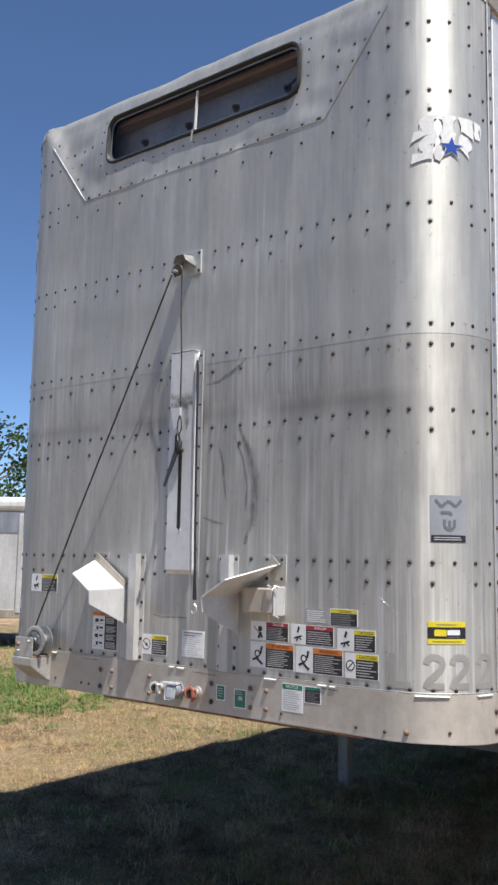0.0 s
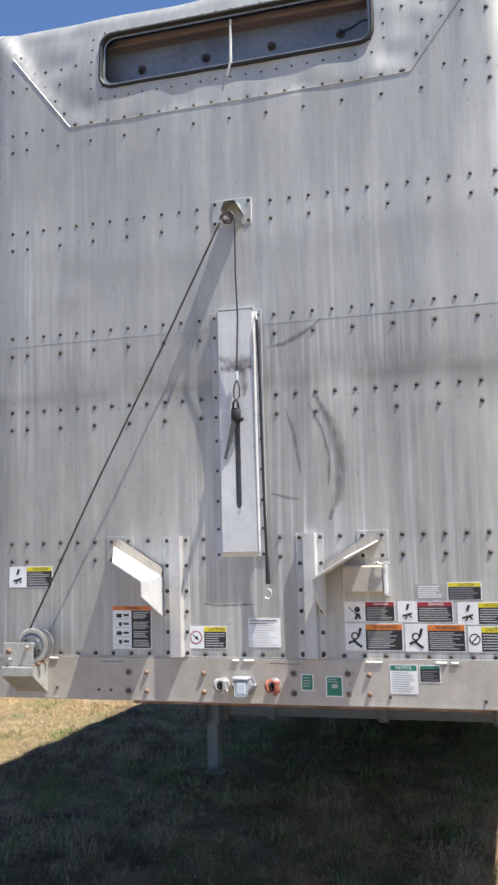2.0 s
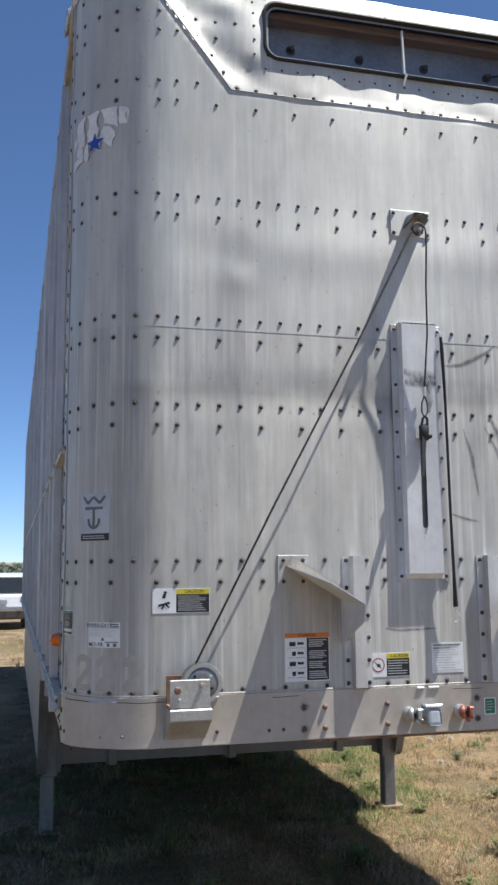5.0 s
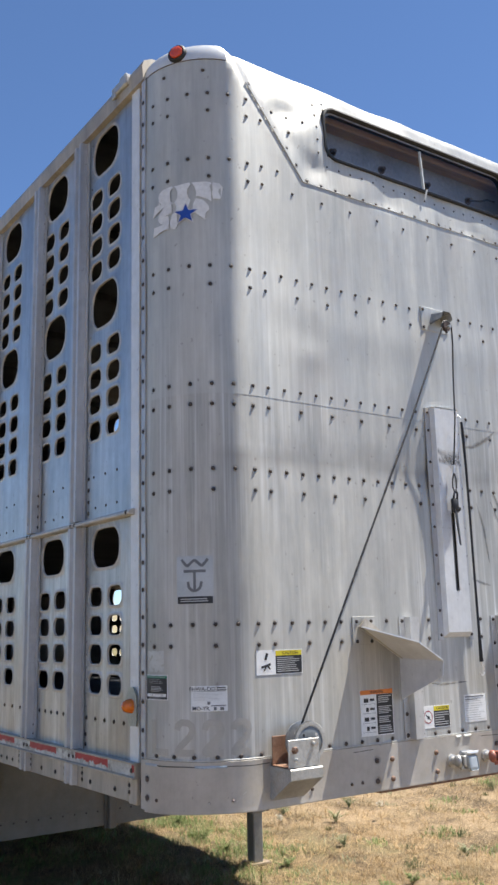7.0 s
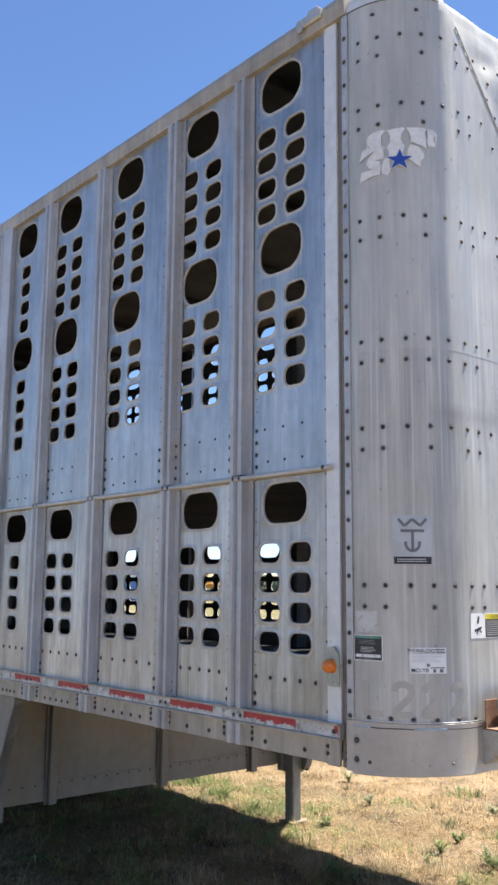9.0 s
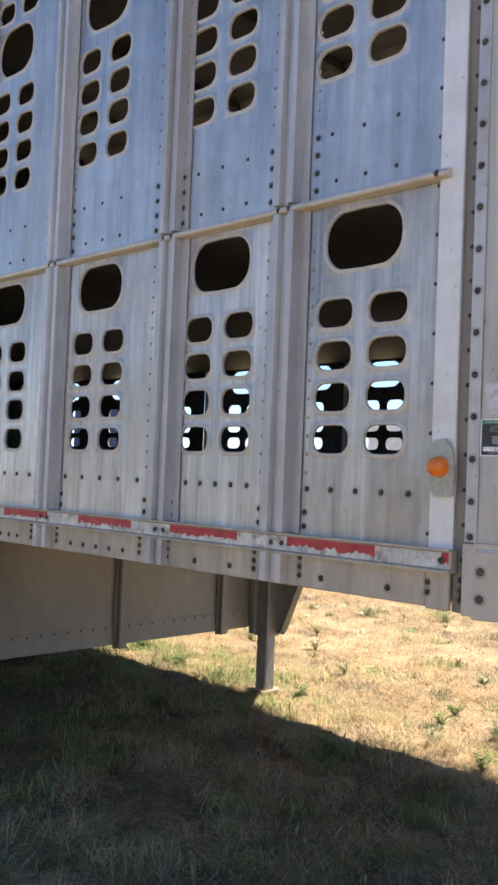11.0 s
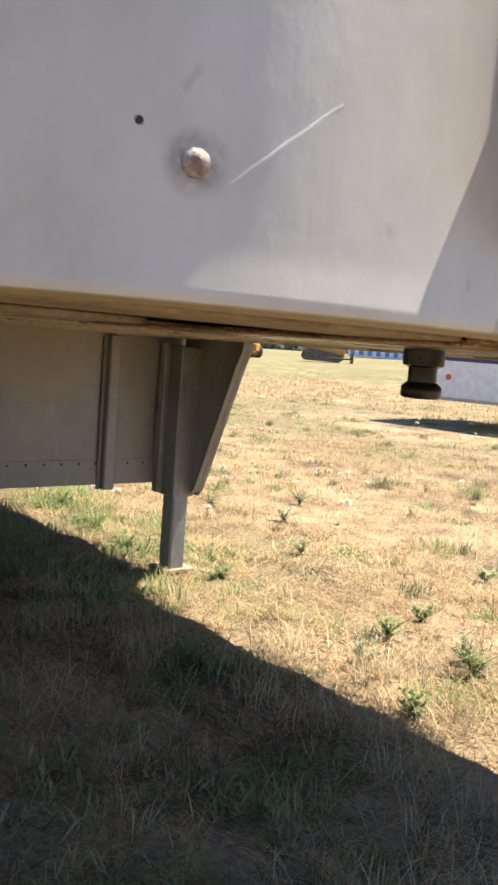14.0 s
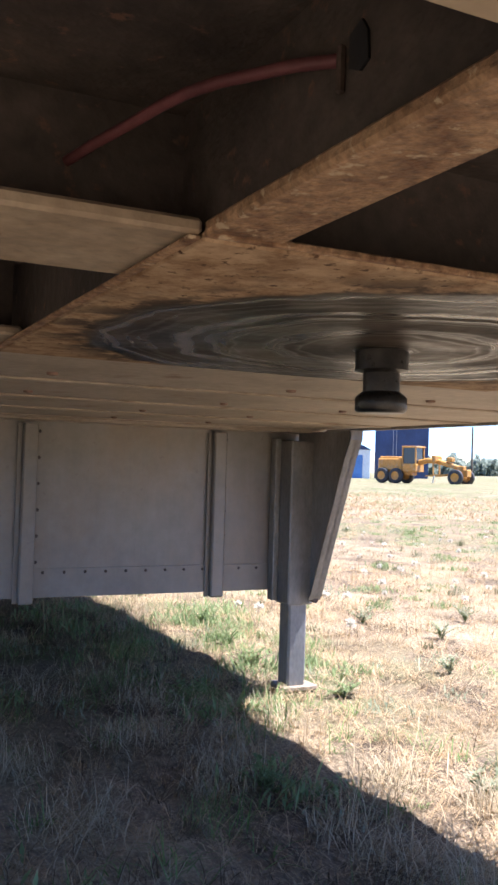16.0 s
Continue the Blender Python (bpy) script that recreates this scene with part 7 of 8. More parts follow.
# ---- hanging things: winch cable with its hook, rubber strap
cable = thing("winch_cable", "thin dark steel winch cable run up over the pulley", "cable")
fm = Form().tube([(-0.886, -0.070, 1.372), (-0.888, -0.072, 1.405), (-0.60, -0.078, 1.955), (-0.30, -0.079, 2.505), (-0.036, -0.074, 3.012)], 0.0042, 8)
part("long_run", fm, M["cable"], cable)
fm = Form().tube([(-0.036 + 0.031 * (1 - math.cos(t)), -0.073, 3.022 + 0.031 * math.sin(t)) for t in spread(0.0, math.pi, 9)] + [(0.026, -0.073, 2.95), (0.022, -0.066, 2.80), (0.024, -0.058, 2.62), (0.014, -0.048, 2.46), (0.010, -0.042, 2.39)], 0.0036, 8)
part("short_run", fm, M["cable"], cable)
part("sleeve", Form().rod((0.010, -0.042, 2.372), (0.010, -0.043, 2.408), 0.007, 10), M["bright"], cable, "crimped bright sleeve")
part("eye_loop", Form().tube([(0.010, -0.043, 2.375), (-0.002, -0.043, 2.345), (-0.004, -0.043, 2.31), (0.008, -0.043, 2.288), (0.020, -0.043, 2.31), (0.020, -0.043, 2.345), (0.010, -0.043, 2.375)], 0.0032, 8), M["cable"], cable)
part("clevis_hook", Form().box(-0.016, 0.022, -0.052, -0.032, 2.200, 2.262, 0.006).tube([(-0.008, -0.045, 2.255), (-0.004, -0.05, 2.283), (0.006, -0.05, 2.294), (0.014, -0.05, 2.283), (0.016, -0.045, 2.255)], 0.005, 8).box(0.012, 0.034, -0.050, -0.036, 2.208, 2.226, 0.004), M["gasket"], cable, "black clevis hook")
part("hook_tail", Form().plate([(-0.012, -0.050, 2.215), (0.008, -0.044, 2.205), (-0.026, -0.085, 2.055), (-0.036, -0.088, 2.06)], 0.004), M["gasket"], cable, "flat black tail of the hook")

strap = thing("rubber_strap", "long black rubber strap hanging with a wire hook at each end", "strap")
pts = [(0.094, -0.030, 2.612), (0.097, -0.030, 2.56), (0.101, -0.032, 2.40), (0.1035, -0.032, 2.15), (0.106, -0.031, 1.90), (0.110, -0.030, 1.70), (0.1125, -0.029, 1.575)]
part("band", Form().tube(pts, [0.0055, 0.0075, 0.0056, 0.0054, 0.0054, 0.0060, 0.0095], 8), M["gasket"], strap)
part("lower_hook", Form().tube([(0.1125, -0.029, 1.578), (0.112, -0.030, 1.558), (0.124, -0.031, 1.548), (0.126, -0.031, 1.532), (0.112, -0.031, 1.518), (0.100, -0.031, 1.522), (0.098, -0.031, 1.530)], 0.0028, 6), M["bright"], strap, "bright S-shaped wire hook")
part("upper_hook", Form().tube([(0.094, -0.030, 2.610), (0.092, -0.026, 2.632), (0.088, -0.012, 2.648), (0.086, -0.006, 2.640)], 0.0028, 6), M["bright"], strap)

# ---------------------------------------------------------------- the field's plants
def strew(name, spots, mat, label, length, width, lean, seed, bend=0.5, leaf=False):
    """Blades at the spots (x, y, z, size): a base pair, a middle pair and a tip each."""
    rng = np.random.default_rng(seed)
    n = len(spots)
    sp = np.asarray(spots, float)
    head = rng.uniform(0, 2 * np.pi, n)
    tip = np.clip(rng.normal(lean, 0.28, n), 0.03, 1.5)
    ln = sp[:, 3] * rng.uniform(length[0], length[1], n)
    w = rng.uniform(width[0], width[1], n)
    along = np.stack([np.cos(head) * np.sin(tip), np.sin(head) * np.sin(tip), np.cos(tip)], 1)
    side = np.stack([-np.sin(head), np.cos(head), np.zeros(n)], 1) * w[:, None] / 2
    base = sp[:, :3]
    mid = base + along * (ln * 0.55)[:, None]
    end = base + along * ln[:, None]
    end[:, 2] -= ln * bend * rng.uniform(0, 0.6, n)
    end[:, :2] += along[:, :2] * (ln * bend * 0.4)[:, None]
    mid[:, 2] = np.maximum(mid[:, 2], base[:, 2] + 0.004)
    end[:, 2] = np.maximum(end[:, 2], base[:, 2] + 0.003)
    k = 1.5 if leaf else 0.8
    v = np.concatenate([base - side * (0.4 if leaf else 1), base + side * (0.4 if leaf else 1), mid + side * k, mid - side * k, end], 1).reshape(-1, 3)
    i = np.arange(n) * 5
    me = bpy.data.meshes.new(name)
    me.vertices.add(len(v))
    me.vertices.foreach_set("co", v.ravel())
    loops = np.stack([i, i + 1, i + 2, i + 3, i + 3, i + 2, i + 4], 1).ravel()
    me.loops.add(len(loops))
    me.loops.foreach_set("vertex_index", loops.astype(np.int32))
    me.polygons.add(2 * n)
    starts = np.stack([np.arange(n) * 7, np.arange(n) * 7 + 4], 1).ravel()
    me.polygons.foreach_set("loop_start", starts.astype(np.int32))
    me.update(calc_edges=True)
    me.validate()
    me.materials.append(mat)
    return tagged(new(name, me), label, "grass" if not leaf else "weeds", kind="stuff")


def scatter(seed, zones, patch=0.0, grow=(0.6, 1.3)):
    rng = random.Random(seed)
    out = []
    for x0, x1, y0, y1, per in zones:
        for _ in range(int((x1 - x0) * (y1 - y0) * per)):
            x, y = rng.uniform(x0, x1), rng.uniform(y0, y1)
            if patch and 0.7 * noise.noise((x * 0.8, y * 0.8, patch)) + 0.9 * noise.noise((x * 5.0, y * 5.0, patch)) < rng.uniform(-0.55, 0.22):
                continue
            out.append((x, y, ground_z(x, y) - 0.004, rng.uniform(*grow)))
    return out


def tufts(seed, zones, blades_each, radius, patch, grow=(0.5, 1.35)):
    """Spots in tufts: zones are (x0, x1, y0, y1, tufts to the square metre)."""
    rng = random.Random(seed)
    out = []
    for x0, x1, y0, y1, per in zones:
        for _ in range(int((x1 - x0) * (y1 - y0) * per)):
            cx, cy = rng.uniform(x0, x1), rng.uniform(y0, y1)
            if patch and noise.noise((cx * 0.9, cy * 0.9, patch)) + 0.8 * noise.noise((cx * 3.1, cy * 3.1, patch)) < rng.uniform(-0.5, 0.3):
                continue
            size = rng.uniform(*grow)
            z = ground_z(cx, cy) - 0.006
            for _ in range(int(blades_each * size)):
                a, r = rng.uniform(0, 6.283), radius * size * rng.random()
                out.append((cx + r * math.cos(a), cy + r * math.sin(a), z, size))
    return out


# Pale straw is thinned below x = 0.6 to darken the trailer's shadow.
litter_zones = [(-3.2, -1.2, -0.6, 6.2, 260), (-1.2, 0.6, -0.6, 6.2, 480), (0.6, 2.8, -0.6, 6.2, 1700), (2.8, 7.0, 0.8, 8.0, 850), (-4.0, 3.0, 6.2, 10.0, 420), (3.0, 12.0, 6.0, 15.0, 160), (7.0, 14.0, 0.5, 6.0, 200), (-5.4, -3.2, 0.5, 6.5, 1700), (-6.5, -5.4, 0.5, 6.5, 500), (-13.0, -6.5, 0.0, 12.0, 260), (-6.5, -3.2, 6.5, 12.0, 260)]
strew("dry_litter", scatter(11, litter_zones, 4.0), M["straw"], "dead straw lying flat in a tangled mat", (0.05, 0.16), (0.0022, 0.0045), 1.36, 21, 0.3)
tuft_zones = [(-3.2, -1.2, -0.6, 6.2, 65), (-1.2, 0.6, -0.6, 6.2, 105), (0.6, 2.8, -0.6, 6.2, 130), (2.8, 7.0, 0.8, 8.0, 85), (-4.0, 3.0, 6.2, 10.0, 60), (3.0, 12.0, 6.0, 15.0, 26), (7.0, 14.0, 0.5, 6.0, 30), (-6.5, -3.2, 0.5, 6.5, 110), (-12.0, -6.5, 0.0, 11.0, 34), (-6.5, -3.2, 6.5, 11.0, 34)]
strew("dry_grass", tufts(13, tuft_zones, 18, 0.045, 6.0), M["straw"], "tufts of short dry straw-coloured grass", (0.03, 0.10), (0.0016, 0.0036), 0.9, 23, 0.7)
# Brown tufts crowd the low-x zones to deepen the shade on the ground.
strew("dead_grass", tufts(14, [(-3.0, -1.2, -0.4, 6.0, 260), (-1.2, 0.6, -0.4, 6.0, 150), (0.6, 2.8, -0.4, 6.0, 60), (2.8, 8.0, 1.0, 9.0, 26), (-11.0, -5.0, 1.0, 10.0, 12)], 12, 0.045, 12.0), M["dead"], "brown dead grass tufts between the straw, massed to darken the trailer shadow", (0.04, 0.12), (0.002, 0.0045), 1.0, 24, 0.6)
stalk_zones = [(-3.2, 0.5, 2.8, 6.5, 22), (0.5, 2.8, 1.2, 6.5, 55), (2.8, 9.0, 1.0, 12.0, 34), (-12.0, -3.2, 0.5, 12.0, 22)]
strew("tall_dry_grass", scatter(12, stalk_zones, 9.0), M["straw"], "thin upright dry grass stalks", (0.10, 0.24), (0.0018, 0.0036), 0.45, 22, 0.7)

far_tufts = [(3.0, 22.0, 15.0, 34.0, 9.0), (12.0, 26.0, 4.0, 15.0, 9.0), (-14.0, 3.0, 12.0, 26.0, 7.0)]
strew("field_grass", tufts(15, far_tufts, 12, 0.10, 5.0, (0.7, 1.6)), M["straw"], "dry grass tufts further out in the field", (0.06, 0.17), (0.008, 0.016), 0.8, 25, 0.6)
strew("field_weeds", tufts(16, [(4.0, 30.0, 10.0, 40.0, 0.8), (12.0, 28.0, 3.0, 10.0, 0.8)], 30, 0.5, 2.0, (0.6, 1.6)), M["weed"], "pale green weeds scattered over the field", (0.04, 0.10), (0.006, 0.012), 0.8, 26, 0.4, True)
under = [(-2.8, 1.35, 1.0, 6.5, 30), (1.3, 1.9, 3.2, 5.6, 60), (-4.2, -2.8, 1.0, 6.0, 12)]
strew("shade_grass", tufts(43, under, 14, 0.06, 9.0, (0.5, 1.3)), M["lush"], "soft green grass growing beside and under the trailer", (0.05, 0.14), (0.002, 0.005), 0.75, 44, 0.7)
lush = [(-9.0, -5.2, 2.8, 6.2, 95), (-13.0, -4.5, 6.2, 13.0, 26)]
strew("green_grass", tufts(41, lush, 16, 0.05, 7.0, (0.5, 1.4)), M["lush"], "lush green grass beside the white stock trailer", (0.05, 0.13), (0.004, 0.009), 0.6, 42, 0.5)
clover = [(-8.8, -5.2, 2.9, 5.6, 170), (-9.5, -5.4, 5.6, 9.0, 60)]
strew("green_clover", tufts(45, clover, 14, 0.06, 7.0, (0.6, 1.3)), M["lush"], "low lush broad-leaved clover beside the stock trailer", (0.03, 0.07), (0.010, 0.020), 0.8, 46, 0.3, True)
weed_zones = [(1.30, 1.80, 3.45, 5.4, 48), (1.2, 9.0, 1.0, 12.0, 2.6), (-1.2, 1.3, 2.6, 6.0, 9.0), (-12.0, -5.2, 1.5, 13.0, 2.4), (-5.2, -3.0, 1.5, 6.0, 1.0), (9.0, 16.0, 5.0, 16.0, 0.7), (-2.4, 1.0, 0.6, 3.4, 2.6), (1.35, 2.3, 1.5, 2.4, 5.0)]
strew("green_weeds", tufts(31, weed_zones, 64, 0.15, 3.0), M["weed"], "low green broad-leaved weeds in clumps", (0.03, 0.085), (0.004, 0.010), 0.6, 32, 0.4, True)
strew("grey_weeds", tufts(33, [(1.4, 10.0, 1.2, 12.0, 1.8), (-2.6, 2.0, 0.2, 5.0, 5.0), (-11.0, -5.2, 1.0, 12.0, 1.6), (-5.2, -3.0, 1.0, 6.0, 0.9)], 34, 0.14, 8.0), M["sage"], "dusty grey-green weeds with narrow leaves", (0.03, 0.09), (0.003, 0.007), 0.8, 34, 0.3, True)

sprigs = [(0.9, 5.5, 1.4, 7.5, 1.5), (5.5, 10.0, 3.0, 12.0, 0.8)]
strew("leafy_sprigs", tufts(51, sprigs, 80, 0.085, 0.0, (0.5, 1.2)), M["sprig"], "upright dusty green sprigs scattered in the straw", (0.03, 0.12), (0.002, 0.0045), 0.55, 52, 0.3, True)

def wisps(name, zones, mat, label, each, length, width, seed, patch=0.0, lay=0.7):
    """Loose clumps of long curved blades that lie over one way, each clump its own: zones are (x0, x1, y0, y1, clumps to the square metre)."""
    rng = random.Random(seed)
    verts, quads = [], []
    for x0, x1, y0, y1, per in zones:
        for _ in range(int((x1 - x0) * (y1 - y0) * per)):
            cx, cy = rng.uniform(x0, x1), rng.uniform(y0, y1)
            if patch and noise.noise((cx * 1.3, cy * 1.3, patch)) + 0.7 * noise.noise((cx * 3.7, cy * 3.7, patch)) < rng.uniform(-0.25, 0.35):
                continue
            size, way, flat = rng.uniform(0.55, 1.35), rng.uniform(0, 6.283), rng.uniform(0.3, 1.0) * lay
            z = ground_z(cx, cy) - 0.006
            for _ in range(int(each * size * rng.uniform(0.6, 1.3))):
                a, r = rng.uniform(0, 6.283), 0.11 * size * math.sqrt(rng.random())
                p = Vector((cx + r * math.cos(a), cy + r * math.sin(a), z))
                h = way + rng.gauss(0, 1.7)
                ln = rng.uniform(*length) * size
                t0 = abs(rng.gauss(0.6, 0.35))
                t1 = t0 + flat * rng.uniform(0.6, 1.5)
                w = rng.uniform(*width) / 2
                side = Vector((-math.sin(h), math.cos(h), 0)) * w
                k = len(verts)
                for q, (f, thin) in enumerate(((0, 1.0), (0.36, 0.9), (0.33, 0.7), (0.31, 0.15))):
                    t = t0 + (t1 - t0) * q / 2.4
                    p = p + Vector((math.cos(h) * math.sin(t), math.sin(h) * math.sin(t), math.cos(t))) * ln * f
                    p.z = max(p.z, z + 0.008)
                    verts += [tuple(p - side * thin), tuple(p + side * thin)]
                quads += [(k + 2 * q, k + 2 * q + 1, k + 2 * q + 3, k + 2 * q + 2) for q in range(3)]
    me = bpy.data.meshes.new(name)
    me.from_pydata(verts, [], quads)
    me.materials.append(mat)
    return tagged(new(name, me), label, "grass", kind="stuff")


# Bleached wisps are sparser left of x = -1.2, darkening the shadow further.
wisps("wispy_grass", [(-2.6, -1.2, -0.4, 3.4, 14), (-1.2, 1.5, -0.4, 3.4, 30), (-2.6, 1.6, 3.4, 6.0, 12), (1.5, 4.5, 0.8, 6.0, 8), (4.5, 9.0, 2.0, 10.0, 3), (-5.5, -2.6, 0.6, 6.0, 9)], M["wisp"], "loose clumps of bleached wispy dry grass", 110, (0.05, 0.145), (0.0013, 0.0027), 61, 4.0, 1.1)
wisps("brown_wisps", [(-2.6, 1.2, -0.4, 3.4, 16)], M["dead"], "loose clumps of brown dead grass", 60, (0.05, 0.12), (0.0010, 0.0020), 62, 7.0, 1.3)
wisps("green_wisps", [(-2.2, 1.3, 0.0, 2.6, 7.0), (-1.6, 1.2, 2.6, 5.2, 16.0), (1.1, 1.7, 3.4, 5.6, 18)], M["lush"], "soft green grass clumps among the dry ones", 60, (0.06, 0.15), (0.0014, 0.0028), 63, 2.0, 0.9)


def weed_plant(x, y, spread_r, tall, mat, seed):
    """One low leafy plant: stems that lean out, with narrow leaves in pairs along them."""
    rng = random.Random(seed)
    w = thing("weed_plant", "low leafy green weed growing in dry grass" if mat == "weed" else "dusty grey-green leafy weed growing in dry grass", "weed", "weeds in the dry grass", at=(x, y, ground_z(x, y) - 0.004))
    stems, leaves = Form(), Form()
    for i in range(15):
        a, out = rng.uniform(0, 6.283), spread_r * rng.uniform(0.2, 1.1)
        h = tall * rng.uniform(0.55, 1.2)
        pts = [Vector((out * f ** 1.4 * math.cos(a), out * f ** 1.4 * math.sin(a), h * (f ** 0.75))) for f in (0, 0.35, 0.7, 1.0)]
        stems.tube(pts, [0.0022, 0.0018, 0.0014, 0.0008], 4)
        for k in range(12):
            f = 0.15 + 0.85 * k / 11
            j = min(int(f * 3), 2)
            c = pts[j].lerp(pts[j + 1], min(f * 3 - j, 1.0))
            b = rng.uniform(0, 6.283)
            d = Vector((math.cos(b), math.sin(b), rng.uniform(0.0, 0.9))).normalized()
            sd = d.cross(Vector((0, 0, 1))).normalized() * 0.0055 * rng.uniform(0.7, 1.4)
            ln = rng.uniform(0.014, 0.030)
            leaves.add([c, c + d * ln * 0.5 + sd, c + d * ln, c + d * ln * 0.5 - sd], [(0, 1, 2, 3)])
    part("stalk", stems, M["weed"], w)
    part("foliage", leaves, M[mat], w)


for i, (x, y, r, h, m) in enumerate(((1.36, 3.08, 0.11, 0.06, "weed"), (1.42, 2.06, 0.08, 0.10, "weed"), (0.90, 1.49, 0.06, 0.09, "weed"), (1.75, 2.17, 0.07, 0.07, "weed"), (2.60, 2.45, 0.08, 0.08, "sage"), (1.38, 1.62, 0.09, 0.09, "weed"),
                                     (1.48, 1.73, 0.07, 0.10, "sage"), (0.71, 3.26, 0.12, 0.08, "weed"), (0.53, 2.20, 0.09, 0.10, "weed"), (1.12, 1.92, 0.08, 0.09, "sage"), (2.60, 4.00, 0.13, 0.09, "sage"), (1.36, 4.25, 0.15, 0.10, "weed"),
                                     (1.46, 4.85, 0.16, 0.12, "weed"), (1.30, 3.80, 0.12, 0.08, "weed"), (2.45, 4.60, 0.12, 0.10, "sage"), (3.10, 4.40, 0.12, 0.10, "sage"), (2.10, 3.30, 0.08, 0.08, "sage"))):
    weed_plant(x, y, r, h, m, 70 + i)

rng = random.Random(8)
fm, stems = Form(), Form()
for q in range(130):
    x, y = (rng.gauss(3.4, 1.3), rng.gauss(5.2, 0.9)) if q < 36 else (rng.uniform(1.6, 11.0), rng.uniform(3.6, 13.0))
    z = ground_z(x, y)
    h = rng.uniform(0.08, 0.2)
    c = Vector((x + rng.uniform(-0.02, 0.02), y, z + h))
    r = rng.uniform(0.016, 0.031)
    fm.spin([(0.0, -r * 0.6), (r * 0.4, -r * 0.45), (r * 0.62, -r * 0.1), (r * 0.5, r * 0.3), (0.0, r * 0.6)], c, (rng.gauss(0, 0.3), rng.gauss(0, 0.3), 1), 7)
    for _ in range(60):
        d = Vector((rng.gauss(0, 1), rng.gauss(0, 1), rng.gauss(0.2, 1))).normalized()
        s = d.orthogonal().normalized() * r * 0.13
        e = r * rng.uniform(0.8, 1.25)
        fm.add([c + d * r * 0.3, c + d * e - s, c + d * e + s], [(0, 1, 2)])
    stems.rod((x, y, z), c, 0.0015, 4, cap=False)
heads = part("seed_heads", fm, M["fluff"])
tagged(heads, "round white fluffy seed heads standing in dry grass", "weeds", kind="stuff")
stalks = part("seed_stalks", stems, M["straw"])
tagged(stalks, "thin dry stalks under the white seed heads", "weeds", kind="stuff")


# ---------------------------------------------------------------- far things
M["cat_yellow"] = surf("machine_yellow", (0.46, 0.21, 0.03), (0.60, 0.29, 0.05), 0.5, 0, 3, 30, stain=(0.40, 0.30, 0.18), stain_scale=2)
M["tyre"] = surf("tyre_rubber", (0.03, 0.03, 0.03), (0.07, 0.065, 0.06), 0.85, 0, 4, 40)
M["dark_glass"] = plain("dark_glass", (0.03, 0.035, 0.04), 0.12)
M["track"] = surf("track_steel", (0.06, 0.05, 0.045), (0.14, 0.12, 0.10), 0.7, 0.3, 6, 60)
M["rv_white"] = plain("camper_white", (0.76, 0.78, 0.80), 0.35)
M["rv_blue"] = plain("camper_blue", (0.02, 0.035, 0.12), 0.35)
M["car_white"] = plain("car_white", (0.78, 0.79, 0.80), 0.25, coat=0.5)
M["navy"] = surf("navy_steel", (0.02, 0.035, 0.10), (0.035, 0.06, 0.15), 0.5, 0, 0.5, 8)
M["clad_white"] = surf("white_cladding", (0.66, 0.68, 0.70), (0.78, 0.79, 0.80), 0.5, 0, 0.6, 6)
M["clad_blue"] = surf("blue_cladding", (0.09, 0.20, 0.46), (0.12, 0.25, 0.56), 0.5, 0, 0.6, 6)
M["bark"] = surf("bark", (0.10, 0.075, 0.05), (0.18, 0.14, 0.10), 0.9, 0, 8, 50, (1, 1, 0.3), bump=0.6, depth=0.02)
M["hill"] = surf("dry_hill", (0.26, 0.22, 0.13), (0.38, 0.32, 0.19), 0.95, 0, 0.012, 0.4, stain=(0.14, 0.17, 0.08), stain_scale=0.02, bump=0)
M["farm_white"] = aluminium("white_trailer_sheet", (0.60, 0.60, 0.58), (0.74, 0.74, 0.72), 0.5, 0.15, (0.50, 0.47, 0.42), 41.0, metal=0.3)


def wheel(name, parent, c, r, w, axis=(0, 1, 0), rim="cat_yellow"):
    ob = part(name, Form(), [M["tyre"]], parent)
    part("tyre", Form().spin([(r * 0.55, -w / 2), (r * 0.9, -w / 2), (r, -w * 0.3), (r, w * 0.3), (r * 0.9, w / 2), (r * 0.55, w / 2)], c, axis, 24), M["tyre"], ob)
    part("rim", Form().spin([(0.0, -w * 0.36), (r * 0.5, -w * 0.36), (r * 0.56, -w * 0.46), (r * 0.56, w * 0.46), (r * 0.5, w * 0.36), (0.0, w * 0.36)], c, axis, 20), M[rim], ob)
    return ob


def placed(ob, x, y, heading, dz=0.0):
    ob.matrix_world = pose(x, y, rise(x, y) + dz, 0, 0, heading)
    return ob


# motor grader, nose towards the camera's right
g = thing("motor_grader", "yellow motor grader parked in the dry field", "grader")
placed(g, 46.2, 61.9, math.degrees(math.atan2(-7.6, 3.5)))
part("engine_hood", Form().box(-4.1, -1.7, -0.75, 0.75, 1.05, 2.15, 0.12).box(-4.0, -2.1, -0.55, 0.55, 2.1, 2.3, 0.06), M["cat_yellow"], g)
part("rear_frame", Form().box(-4.2, -0.9, -0.5, 0.5, 0.7, 1.1, 0.05), M["cat_yellow"], g)
cab = part("cab", Form().box(-1.7, -0.4, -0.75, 0.75, 1.0, 1.7, 0.05), M["cat_yellow"], g)
part("cab_roof", Form().box(-1.75, -0.3, -0.82, 0.82, 3.05, 3.2, 0.04), M["cat_yellow"], cab)
for x in (-1.66, -0.42):
    for y in (-0.72, 0.72):
        part("cab_post", Form().box(x - 0.05, x + 0.05, y - 0.05, y + 0.05, 1.7, 3.06), M["cat_yellow"], cab)
part("cab_glass", Form().box(-1.62, -0.46, -0.69, 0.69, 1.7, 3.05), M["dark_glass"], cab)
